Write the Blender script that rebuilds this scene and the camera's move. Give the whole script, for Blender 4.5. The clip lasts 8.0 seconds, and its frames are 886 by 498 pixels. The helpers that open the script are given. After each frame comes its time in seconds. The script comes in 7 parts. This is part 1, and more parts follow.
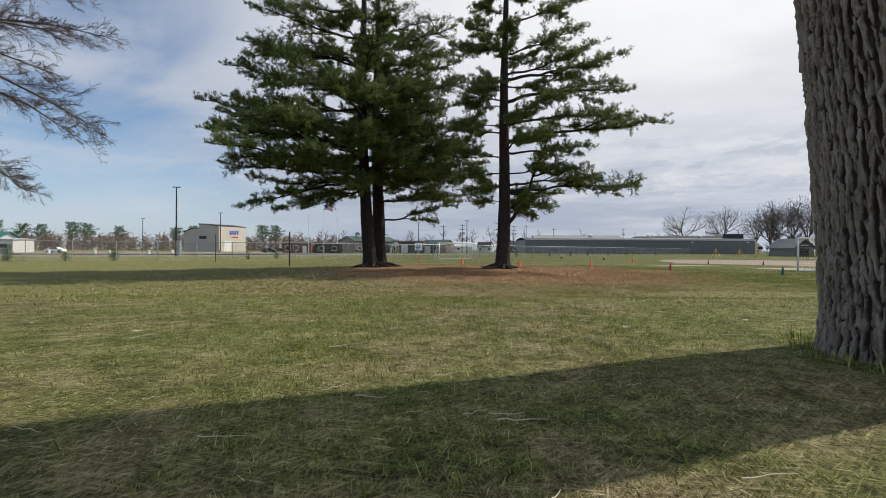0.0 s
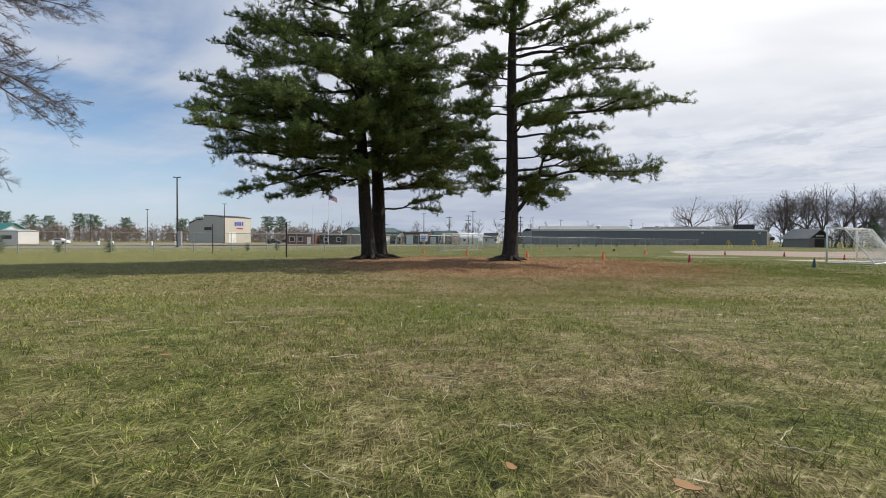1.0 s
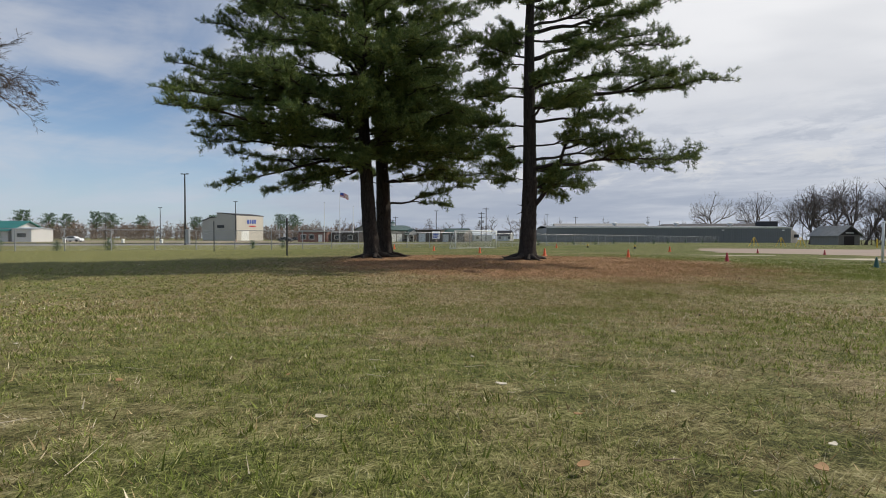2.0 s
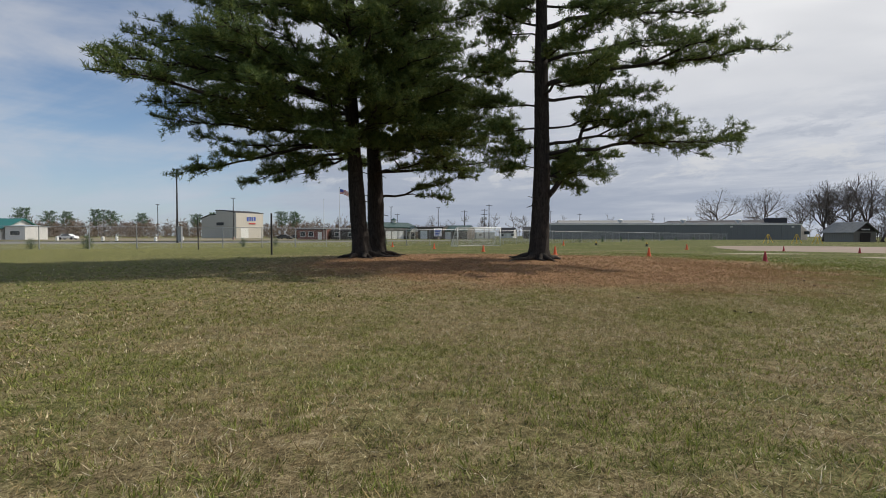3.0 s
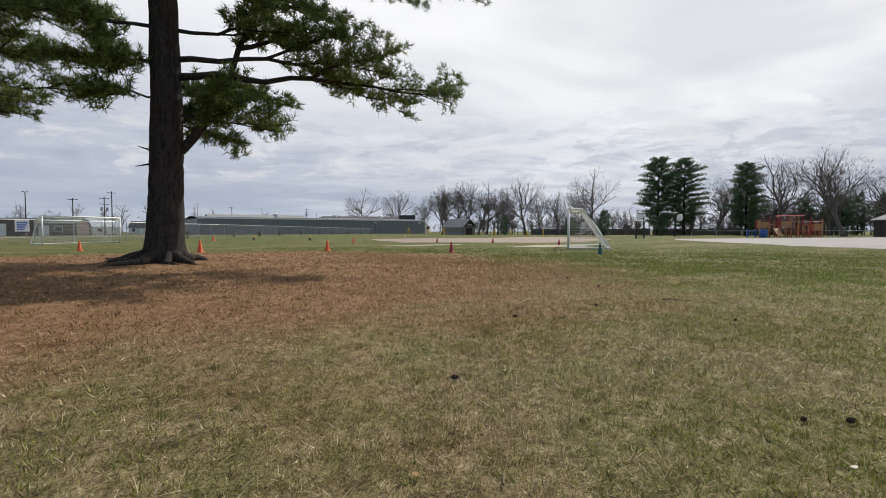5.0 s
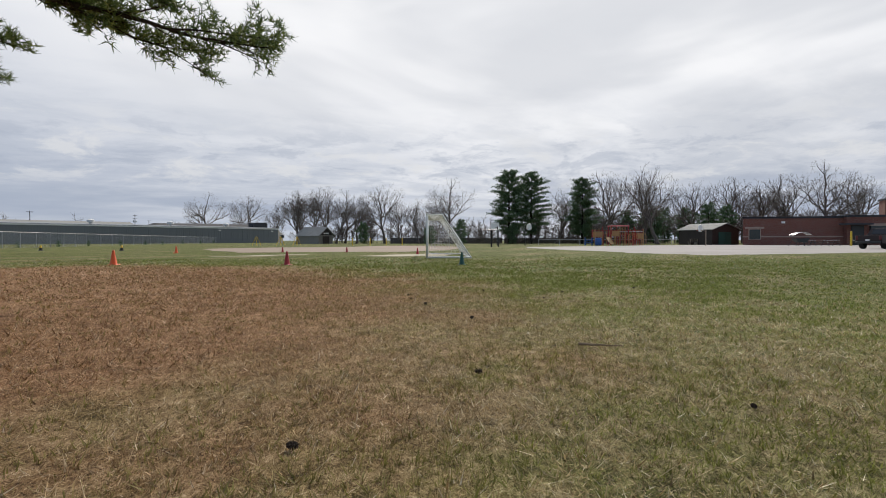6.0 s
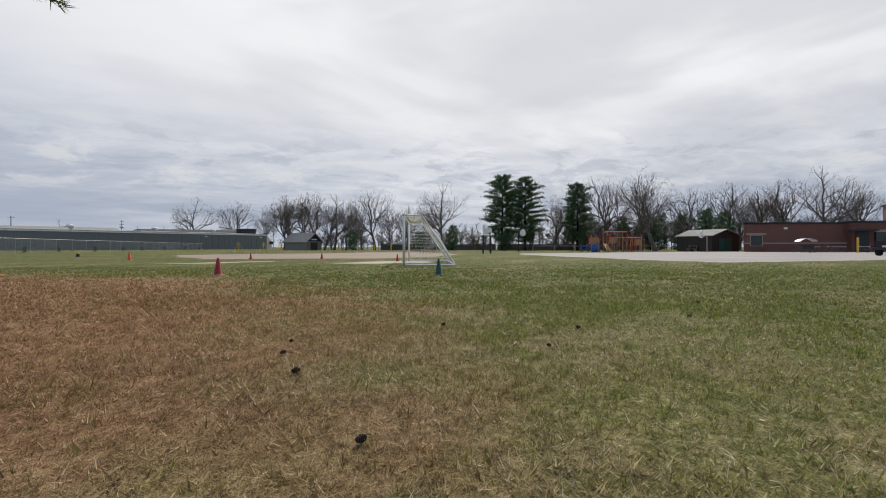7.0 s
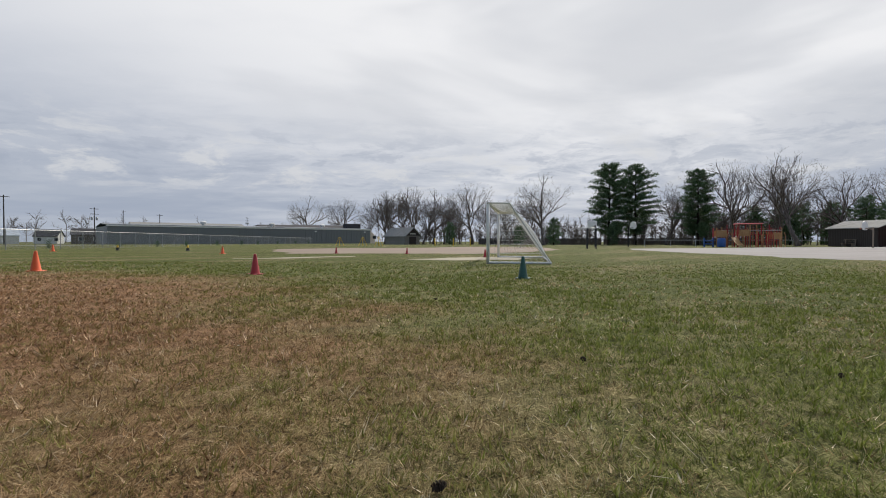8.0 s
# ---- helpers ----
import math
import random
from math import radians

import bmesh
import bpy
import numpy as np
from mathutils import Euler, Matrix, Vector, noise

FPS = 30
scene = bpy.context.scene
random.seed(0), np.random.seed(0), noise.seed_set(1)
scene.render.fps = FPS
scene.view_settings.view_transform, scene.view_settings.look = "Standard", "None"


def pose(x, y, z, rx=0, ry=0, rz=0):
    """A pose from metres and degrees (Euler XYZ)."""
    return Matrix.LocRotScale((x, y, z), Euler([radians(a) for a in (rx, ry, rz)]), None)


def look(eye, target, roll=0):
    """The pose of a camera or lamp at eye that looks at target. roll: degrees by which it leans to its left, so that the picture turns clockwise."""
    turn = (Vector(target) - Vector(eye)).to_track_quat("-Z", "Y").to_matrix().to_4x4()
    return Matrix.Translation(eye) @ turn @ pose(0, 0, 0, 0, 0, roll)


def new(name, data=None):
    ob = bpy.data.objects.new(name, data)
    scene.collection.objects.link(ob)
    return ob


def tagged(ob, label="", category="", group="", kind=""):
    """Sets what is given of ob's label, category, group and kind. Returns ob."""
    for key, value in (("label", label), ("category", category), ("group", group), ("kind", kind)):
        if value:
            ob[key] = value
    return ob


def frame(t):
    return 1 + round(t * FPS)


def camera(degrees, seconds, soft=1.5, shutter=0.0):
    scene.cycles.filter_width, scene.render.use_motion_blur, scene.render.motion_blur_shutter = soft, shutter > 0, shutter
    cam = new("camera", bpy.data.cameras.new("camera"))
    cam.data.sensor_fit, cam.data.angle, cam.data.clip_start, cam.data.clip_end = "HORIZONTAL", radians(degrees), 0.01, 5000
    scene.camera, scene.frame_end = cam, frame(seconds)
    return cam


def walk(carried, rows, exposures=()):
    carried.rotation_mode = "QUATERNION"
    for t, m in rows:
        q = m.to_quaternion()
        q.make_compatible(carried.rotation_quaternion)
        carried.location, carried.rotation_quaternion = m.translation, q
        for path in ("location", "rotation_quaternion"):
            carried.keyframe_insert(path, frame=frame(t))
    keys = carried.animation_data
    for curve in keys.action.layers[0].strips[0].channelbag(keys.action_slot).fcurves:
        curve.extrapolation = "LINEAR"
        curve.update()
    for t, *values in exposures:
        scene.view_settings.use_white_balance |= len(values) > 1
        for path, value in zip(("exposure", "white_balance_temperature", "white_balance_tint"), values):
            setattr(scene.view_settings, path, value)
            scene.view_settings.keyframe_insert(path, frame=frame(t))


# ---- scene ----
cam = camera(85.66, 8.0, soft=1.0)
PATH = [
    (0.0, -0.177, -1.729, 1.295, 90.05, -0.26, -0.74),
    (0.5, -0.082, -0.897, 1.291, 89.47, -0.21, -0.55),
    (1.0, 0.000, 0.000, 1.272, 88.98, -0.21, 0.00),
    (1.5, 0.087, 1.167, 1.233, 88.85, -0.21, 0.95),
    (3.0, 0.242, 5.340, 1.216, 88.39, -0.09, 1.89),
    (3.5, 0.259, 7.337, 1.144, 88.31, -0.06, -3.31),
    (4.0, 0.437, 9.344, 1.089, 88.12, 0.03, -13.48),
    (4.5, 0.988, 10.990, 1.013, 87.85, 0.05, -25.72),
    (5.0, 1.791, 12.261, 0.953, 87.87, 0.08, -37.89),
    (6.5, 5.772, 14.886, 0.840, 89.23, 0.12, -56.89),
    (7.0, 7.295, 15.562, 0.799, 89.75, 0.04, -55.17),
    (7.5, 8.774, 16.301, 0.810, 89.65, -0.02, -50.63),
    (8.0, 10.137, 17.154, 0.789, 89.08, 0.03, -43.14),
]
walk(cam, [(t, pose(x, y, z, a, b, c)) for t, x, y, z, a, b, c in PATH],
     [(0.0, -0.28), (0.8, -0.12), (1.5, -0.27), (3.0, -0.47), (4.0, -0.43), (4.5, -0.30), (5.0, -0.26), (6.0, -0.31), (8.0, -0.42)])

# ---------------------------------------------------------------- world and sun
SUN_AZ, SUN_EL = 68.0, 41.0          # degrees clockwise from +y, and above the horizon
SUN_WAY = Vector((math.sin(radians(SUN_AZ)) * math.cos(radians(SUN_EL)),
                  math.cos(radians(SUN_AZ)) * math.cos(radians(SUN_EL)), math.sin(radians(SUN_EL))))
sun_data = bpy.data.lights.new("sun", "SUN")
sun_data.energy, sun_data.angle, sun_data.color = 5.0, radians(0.8), (1.0, 0.93, 0.82)
sun = new("sun", sun_data)
sun.matrix_world = look(SUN_WAY * 50, (0, 0, 0))


class Nodes:
    """Builds node trees."""

    def __init__(self, tree):
        self.tree = tree
        tree.nodes.clear()

    def add(self, kind, values=()):
        n = self.tree.nodes.new(kind)
        for key, value in dict(values).items():
            self.put(n.inputs[key], value)
        return n

    def put(self, socket, value):
        if isinstance(value, bpy.types.NodeSocket):
            self.tree.links.new(value, socket)
        elif isinstance(value, (tuple, list)) and len(value) == 3 and socket.type == "RGBA":
            socket.default_value = (*value, 1)
        else:
            socket.default_value = value

    def math(self, op, a, b=0.0, c=None, clamp=False):
        n = self.add("ShaderNodeMath")
        n.operation, n.use_clamp = op, clamp
        self.put(n.inputs[0], a)
        self.put(n.inputs[1], b)
        if c is not None:
            self.put(n.inputs[2], c)
        return n.outputs[0]

    def mix(self, fac, a, b, blend="MIX"):
        n = self.add("ShaderNodeMix")
        n.data_type, n.blend_type = "RGBA", blend
        self.put(n.inputs[0], fac)
        self.put(n.inputs[6], a)
        self.put(n.inputs[7], b)
        return n.outputs[2]

    def ramp(self, fac, *stops):
        n = self.add("ShaderNodeValToRGB")
        e = n.color_ramp.elements
        while len(e) < len(stops):
            e.new(0.5)
        for el, (p, col) in zip(e, stops):
            el.position = p
            el.color = (*col, 1) if isinstance(col, (tuple, list)) else (col, col, col, 1)
        self.put(n.inputs[0], fac)
        return n.outputs[0]

    def noise(self, scale, vector=None, detail=4.0, rough=0.55, distort=0.0):
        n = self.add("ShaderNodeTexNoise", {"Scale": scale, "Detail": detail, "Roughness": rough, "Distortion": distort})
        if vector is not None:
            self.put(n.inputs["Vector"], vector)
        return n.outputs[0]

    def mapped(self, vector, scale=(1, 1, 1), location=(0, 0, 0), rotation=(0, 0, 0)):
        n = self.add("ShaderNodeMapping", {"Scale": scale, "Location": location, "Rotation": rotation})
        self.put(n.inputs["Vector"], vector)
        return n.outputs[0]

    def step(self, value, low, high):
        n = self.add("ShaderNodeMapRange", {"From Min": low, "From Max": high})
        n.interpolation_type = "SMOOTHSTEP"
        self.put(n.inputs["Value"], value)
        return n.outputs[0]


world = bpy.data.worlds.new("sky")
scene.world = world
world.use_nodes = True
W = Nodes(world.node_tree)
sky = W.add("ShaderNodeTexSky")
sky.sky_type, sky.sun_disc = "NISHITA", False
sky.sun_elevation, sky.sun_rotation = radians(SUN_EL), radians(SUN_AZ)
sky.air_density, sky.dust_density, sky.ozone_density = 1.0, 0.6, 4.0
way = W.add("ShaderNodeTexCoord").outputs["Generated"]
xyz = W.add("ShaderNodeSeparateXYZ", {"Vector": way})
up = W.math("MAXIMUM", xyz.outputs[2], 0.0)
den = W.math("ADD", up, 0.13)
flat = W.add("ShaderNodeCombineXYZ", {"X": W.math("DIVIDE", xyz.outputs[0], den), "Y": W.math("DIVIDE", xyz.outputs[1], den)}).outputs[0]
level = W.mapped(flat, rotation=(0, 0, radians(32)))
big = W.noise(1.0, W.mapped(level, scale=(0.16, 0.42, 1.0), location=(3.1, 1.7, 0)), 5.0, 0.55, 0.3)
fine = W.noise(1.0, W.mapped(level, scale=(0.50, 1.35, 1.0), location=(0.4, 5.2, 0)), 8.0, 0.6, 0.6)
puff = W.noise(1.0, W.mapped(level, scale=(1.9, 2.9, 1.0), location=(7.3, 2.2, 0)), 7.0, 0.62, 0.3)
toward = W.add("ShaderNodeVectorMath")
toward.operation = "DOT_PRODUCT"
W.put(toward.inputs[0], way)
toward.inputs[1].default_value = (math.sin(radians(SUN_AZ)), math.cos(radians(SUN_AZ)), 0.35)
side = W.step(toward.outputs["Value"], -0.30, 0.62)
amount = W.math("ADD", W.math("MULTIPLY", side, 0.95), W.math("ADD", W.math("MULTIPLY", big, 0.85), W.math("MULTIPLY", fine, 0.45)))
cover = W.step(amount, 0.66, 1.22)
# the cloud thins out overhead
cover = W.math("MULTIPLY", cover, W.math("SUBTRACT", 1.0, W.math("MULTIPLY", W.step(up, 0.50, 0.85), 0.75)))
bright = W.step(W.math("ADD", W.math("MULTIPLY", toward.outputs["Value"], 0.50), W.math("ADD", W.math("MULTIPLY", up, 0.85), W.math("MULTIPLY", big, 0.55))), 0.30, 1.15)
cloud = W.ramp(bright, (0.0, (0.55, 0.61, 0.72)), (0.5, (0.73, 0.775, 0.87)), (1.0, (1.16, 1.165, 1.19)))
low = W.math("SUBTRACT", 1.0, W.step(up, 0.10, 0.34))
band = W.math("SUBTRACT", 1.0, W.step(W.math("ADD", W.math("MULTIPLY", fine, 0.42), W.math("MULTIPLY", puff, 0.58)), 0.41, 0.58))
cloud = W.mix(W.math("MULTIPLY", band, W.math("ADD", W.math("MULTIPLY", low, 0.34), 0.05)), cloud, (0.46, 0.53, 0.66))
# wide soft grey shelves overhead
shelf = W.noise(1.0, W.mapped(way, scale=(1.3, 1.3, 4.2), location=(2.4, 0.3, 1.1)), 4.0, 0.5, 0.4)
cloud = W.mix(W.math("MULTIPLY", W.step(shelf, 0.48, 0.66), 0.42), cloud, (0.56, 0.60, 0.68))
# grey-blue layer over the horizon, and a row of small bright cumulus above it
layer = W.noise(1.0, W.mapped(way, scale=(2.6, 2.6, 26.0), location=(0.7, 4.1, 0.2)), 5.0, 0.55, 0.3)
cloud = W.mix(W.math("MULTIPLY", W.math("SUBTRACT", 1.0, W.step(up, 0.06, 0.20)), W.math("MULTIPLY", W.step(layer, 0.40, 0.60), 0.62)), cloud, (0.43, 0.50, 0.64))
heap = W.noise(1.0, W.mapped(way, scale=(9.0, 9.0, 30.0), location=(1.9, 0.6, 3.3)), 7.0, 0.62, 0.35)
row = W.math("MULTIPLY", W.step(up, 0.07, 0.13), W.math("SUBTRACT", 1.0, W.step(up, 0.15, 0.26)))
cloud = W.mix(W.math("MULTIPLY", row, W.math("MULTIPLY", W.step(heap, 0.50, 0.64), 0.65)), cloud, (0.93, 0.94, 0.96))
cloud = W.mix(W.math("MULTIPLY", row, W.math("MULTIPLY", W.math("SUBTRACT", 1.0, W.step(heap, 0.36, 0.48)), 0.45)), cloud, (0.47, 0.53, 0.65))
clear = W.mix(1.0, sky.outputs[0], (0.150, 0.150, 0.150), "MULTIPLY")
veil = W.step(W.math("ADD", W.math("MULTIPLY", W.noise(1.0, W.mapped(way, scale=(2.2, 2.2, 6.5), location=(5.2, 1.4, 0.6)), 6.0, 0.55, 0.4), 0.65), W.math("MULTIPLY", fine, 0.35)), 0.44, 0.64)
clear = W.mix(W.math("ADD", W.math("MULTIPLY", veil, 0.72), 0.02), clear, (0.76, 0.79, 0.86))
haze = W.math("MULTIPLY", W.math("SUBTRACT", 1.0, W.step(up, 0.0, 0.24)), 0.55)
clear = W.mix(haze, clear, (0.60, 0.72, 0.90))
shade = W.mix(cover, clear, cloud)
back = W.add("ShaderNodeBackground", {"Color": shade, "Strength": 1.0})
W.tree.links.new(back.outputs[0], W.add("ShaderNodeOutputWorld").inputs[0])

# ---------------------------------------------------------------- helpers


class Shape:
    """Collects vertices and faces for one mesh."""

    def __init__(self):
        self.v, self.f = [], []

    def quad(self, a, b, c, d):
        n = len(self.v)
        self.v += [tuple(a), tuple(b), tuple(c), tuple(d)]
        self.f.append((n, n + 1, n + 2, n + 3))
        return self

    def poly(self, points):
        n = len(self.v)
        self.v += [tuple(p) for p in points]
        self.f.append(tuple(range(n, n + len(points))))
        return self

    def box(self, x0, y0, z0, x1, y1, z1, bevel=0.0):
        b = min(bevel, (x1 - x0) * 0.45, (y1 - y0) * 0.45, (z1 - z0) * 0.45)
        if b <= 0:
            n = len(self.v)
            self.v += [(x, y, z) for z in (z0, z1) for x, y in ((x0, y0), (x1, y0), (x1, y1), (x0, y1))]
            self.f += [tuple(n + i for i in q) for q in ((3, 2, 1, 0), (4, 5, 6, 7), (0, 1, 5, 4), (1, 2, 6, 5), (2, 3, 7, 6), (3, 0, 4, 7))]
            return self
        rings = []
        for z, d in ((z0, b), (z0 + b, 0), (z1 - b, 0), (z1, b)):
            X0, Y0, X1, Y1 = x0 + d, y0 + d, x1 - d, y1 - d
            c = b * (0.5 if d else 1.0)
            rings.append([(X0 + c, Y0, z), (X1 - c, Y0, z), (X1, Y0 + c, z), (X1, Y1 - c, z), (X1 - c, Y1, z), (X0 + c, Y1, z), (X0, Y1 - c, z), (X0, Y0 + c, z)])
        self.rings(rings)
        return self

    def rings(self, rings, caps=True):
        n, k = len(self.v), len(rings[0])
        for r in rings:
            self.v += [tuple(p) for p in r]
        for i in range(len(rings) - 1):
            for j in range(k):
                a, b = n + i * k + j, n + i * k + (j + 1) % k
                self.f.append((a, b, b + k, a + k))
        if caps:
            self.f.append(tuple(n + j for j in reversed(range(k))))
            self.f.append(tuple(n + (len(rings) - 1) * k + j for j in range(k)))
        return self

    def tube(self, points, radii, sides=8, caps=True):
        """A tapered tube along a polyline."""
        points = [Vector(p) for p in points]
        if not isinstance(radii, (list, tuple)):
            radii = [radii] * len(points)
        rings, ref = [], None
        for i, p in enumerate(points):
            d = (points[min(i + 1, len(points) - 1)] - points[max(i - 1, 0)]).normalized()
            if ref is None:
                ref = Vector((1, 0, 0)) if abs(d.z) > 0.9 else Vector((0, 0, 1))
            u = d.cross(ref).normalized()
            w = d.cross(u)
            rings.append([p + (u * math.cos(2 * math.pi * j / sides) + w * math.sin(2 * math.pi * j / sides)) * radii[i] for j in range(sides)])
        return self.rings(rings, caps)

    def lathe(self, profile, sides=24, centre=(0, 0, 0)):
        cx, cy, cz = centre
        return self.rings([[(cx + r * math.cos(2 * math.pi * j / sides), cy + r * math.sin(2 * math.pi * j / sides), cz + z) for j in range(sides)] for r, z in profile])

    def mesh(self, name, material, smooth=False):
        me = bpy.data.meshes.new(name)
        me.from_pydata(self.v, [], self.f)
        if material:
            me.materials.append(material)
        if smooth:
            me.polygons.foreach_set("use_smooth", [True] * len(me.polygons))
        me.update()
        return me


def thing(name, label, category, at=(0, 0, 0), turn=0, group="", kind=""):
    """An empty at the base of a thing that has parts."""
    ob = new(name)
    ob.empty_display_size = 0.2
    ob.matrix_world = pose(*at, 0, 0, turn)
    return tagged(ob, label, category, group, kind)


def part(name, shape, material, parent, label="", smooth=False, kind=""):
    ob = new(name, shape.mesh(name, material, smooth) if isinstance(shape, Shape) else shape)
    ob.parent = parent
    return tagged(ob, label, kind=kind)


def single(name, shape, material, label, category, at=(0, 0, 0), turn=0, group="", kind="", smooth=False):
    ob = new(name, shape.mesh(name, material, smooth) if isinstance(shape, Shape) else shape)
    ob.matrix_world = pose(*at, 0, 0, turn)
    return tagged(ob, label, category, group, kind)


def raw_mesh(name, verts, faces, material, smooth=False):
    """A mesh from arrays: verts (n, 3), faces (m, k)."""
    me = bpy.data.meshes.new(name)
    faces = np.asarray(faces, dtype=np.int32)
    m, k = faces.shape
    me.vertices.add(len(verts))
    me.vertices.foreach_set("co", np.asarray(verts, dtype=np.float32).ravel())
    me.loops.add(m * k)
    me.loops.foreach_set("vertex_index", faces.ravel())
    me.polygons.add(m)
    me.polygons.foreach_set("loop_start", np.arange(0, m * k, k, dtype=np.int32))
    me.polygons.foreach_set("loop_total", np.full(m, k, dtype=np.int32))
    if smooth:
        me.polygons.foreach_set("use_smooth", np.ones(m, dtype=bool))
    me.materials.append(material)
    me.update(calc_edges=True)
    me.validate()
    return me


def lattice(x, y, seed=0):
    """Smooth value noise in the plane, 0 to 1, for arrays."""
    def h(i, j):
        n = (i.astype(np.int64) * 374761393 + j.astype(np.int64) * 668265263 + seed * 982451653) & 0x7FFFFFFF
        n = ((n ^ (n >> 13)) * 1274126177) & 0x7FFFFFFF
        return ((n ^ (n >> 16)) & 0xFFFF) / 65535.0
    x, y = np.asarray(x, float), np.asarray(y, float)
    i, j = np.floor(x), np.floor(y)
    u, w = x - i, y - j
    u, w = u * u * (3 - 2 * u), w * w * (3 - 2 * w)
    a, b, c, d = h(i, j), h(i + 1, j), h(i, j + 1), h(i + 1, j + 1)
    return (a * (1 - u) + b * u) * (1 - w) + (c * (1 - u) + d * u) * w


def smooth_step(a, b, v):
    t = np.clip((np.asarray(v, float) - a) / (b - a), 0, 1)
    return t * t * (3 - 2 * t)


def ground_height(x, y):
    x, y = np.asarray(x, float), np.asarray(y, float)
    rise = 0.9 * (1 - smooth_step(0.5, 12.5, y)) * (1 - smooth_step(9, 30, np.abs(x)))
    mound = 0.30 * np.exp(-((x - 0.5) ** 2 / 98 + (y - 26.5) ** 2 / 60))
    bumps = 0.035 * (lattice(x / 2.3, y / 2.3, 3) - 0.5) + 0.02 * (lattice(x / 0.6, y / 0.6, 4) - 0.5)
    return rise + mound + bumps * (1 - smooth_step(30, 60, np.hypot(x, y)))


GRID_N = 210
GRID = 9.0 * np.sinh(np.linspace(-1, 1, GRID_N) * 5.75) / np.sinh(1.0) * 0.93
GRID_X, GRID_Y = GRID + 4.0, GRID + 10.0
GRID_Z = ground_height(*np.meshgrid(GRID_X, GRID_Y))


def sheet_height(x, y):
    """Height of the ground sheet itself, between its corners."""
    x, y = np.asarray(x, float), np.asarray(y, float)
    i = np.clip(np.searchsorted(GRID_X, x) - 1, 0, GRID_N - 2)
    j = np.clip(np.searchsorted(GRID_Y, y) - 1, 0, GRID_N - 2)
    u = (x - GRID_X[i]) / (GRID_X[i + 1] - GRID_X[i])
    w = (y - GRID_Y[j]) / (GRID_Y[j + 1] - GRID_Y[j])
    return (GRID_Z[j, i] * (1 - u) + GRID_Z[j, i + 1] * u) * (1 - w) + (GRID_Z[j + 1, i] * (1 - u) + GRID_Z[j + 1, i + 1] * u) * w


def gz(x, y):
    return float(sheet_height(x, y))


# ---------------------------------------------------------------- materials


def material(name):
    m = bpy.data.materials.new(name)
    m.use_nodes = True
    return m, Nodes(m.node_tree)


def finish(n, colour, rough=0.8, metal=0.0, bump=None, bump_strength=0.3, bump_size=0.02, **extra):
    b = n.add("ShaderNodeBsdfPrincipled", {"Base Color": colour, "Roughness": rough, "Metallic": metal, **extra})
    if bump is not None:
        b2 = n.add("ShaderNodeBump", {"Strength": bump_strength, "Distance": bump_size, "Height": bump})
        n.tree.links.new(b2.outputs[0], b.inputs["Normal"])
    n.tree.links.new(b.outputs[0], n.add("ShaderNodeOutputMaterial").inputs[0])
    return b


def plain(name, colour, rough=0.6, metal=0.0, vary=0.18, scale=6.0, bump=0.15):
    """A painted or moulded surface with faint stains and grain."""
    m, n = material(name)
    at = n.add("ShaderNodeTexCoord").outputs["Object"]
    big_n, fine_n = n.noise(scale * 0.25, at, 4), n.noise(scale * 4, at, 3)
    k = n.math("ADD", n.math("MULTIPLY", n.math("SUBTRACT", big_n, 0.5), vary * 2), n.math("MULTIPLY", n.math("SUBTRACT", fine_n, 0.5), vary))
    dark = tuple(c * 0.55 for c in colour)
    light = tuple(min(1, c * 1.25) for c in colour)
    col = n.ramp(n.math("ADD", k, 0.5), (0.15, dark), (0.5, colour), (0.95, light))
    finish(n, col, n.math("ADD", n.math("MULTIPLY", big_n, 0.2), rough - 0.1), metal, fine_n, bump, 0.01)
    return m


def thin_leaf(m, n, colour, rough, share):
    """Lets part of the light through a leaf or blade."""
    a = n.add("ShaderNodeBsdfPrincipled", {"Base Color": colour, "Roughness": rough, "Specular IOR Level": 0.25})
    b = n.add("ShaderNodeBsdfTranslucent", {"Color": colour})
    x = n.add("ShaderNodeMixShader", {0: share})
    n.tree.links.new(a.outputs[0], x.inputs[1])
    n.tree.links.new(b.outputs[0], x.inputs[2])
    n.tree.links.new(x.outputs[0], n.add("ShaderNodeOutputMaterial").inputs[0])
    return m


def zone_nodes(n):
    """Needle-litter mask by place, shared by soil and blades."""
    place = n.add("ShaderNodeNewGeometry").outputs["Position"]
    sep = n.add("ShaderNodeSeparateXYZ", {"Vector": place})
    wob = n.noise(0.55, place, 5, 0.6)
    dx = n.math("DIVIDE", n.math("SUBTRACT", sep.outputs[0], 3.8), 10.2)
    dy = n.math("DIVIDE", n.math("SUBTRACT", sep.outputs[1], 25.0), 9.6)
    d = n.math("SQRT", n.math("ADD", n.math("MULTIPLY", dx, dx), n.math("MULTIPLY", dy, dy)))
    d = n.math("ADD", d, n.math("MULTIPLY", n.math("SUBTRACT", wob, 0.5), 0.7))
    return place, sep, n.math("SUBTRACT", 1.0, n.step(d, 0.72, 1.16))


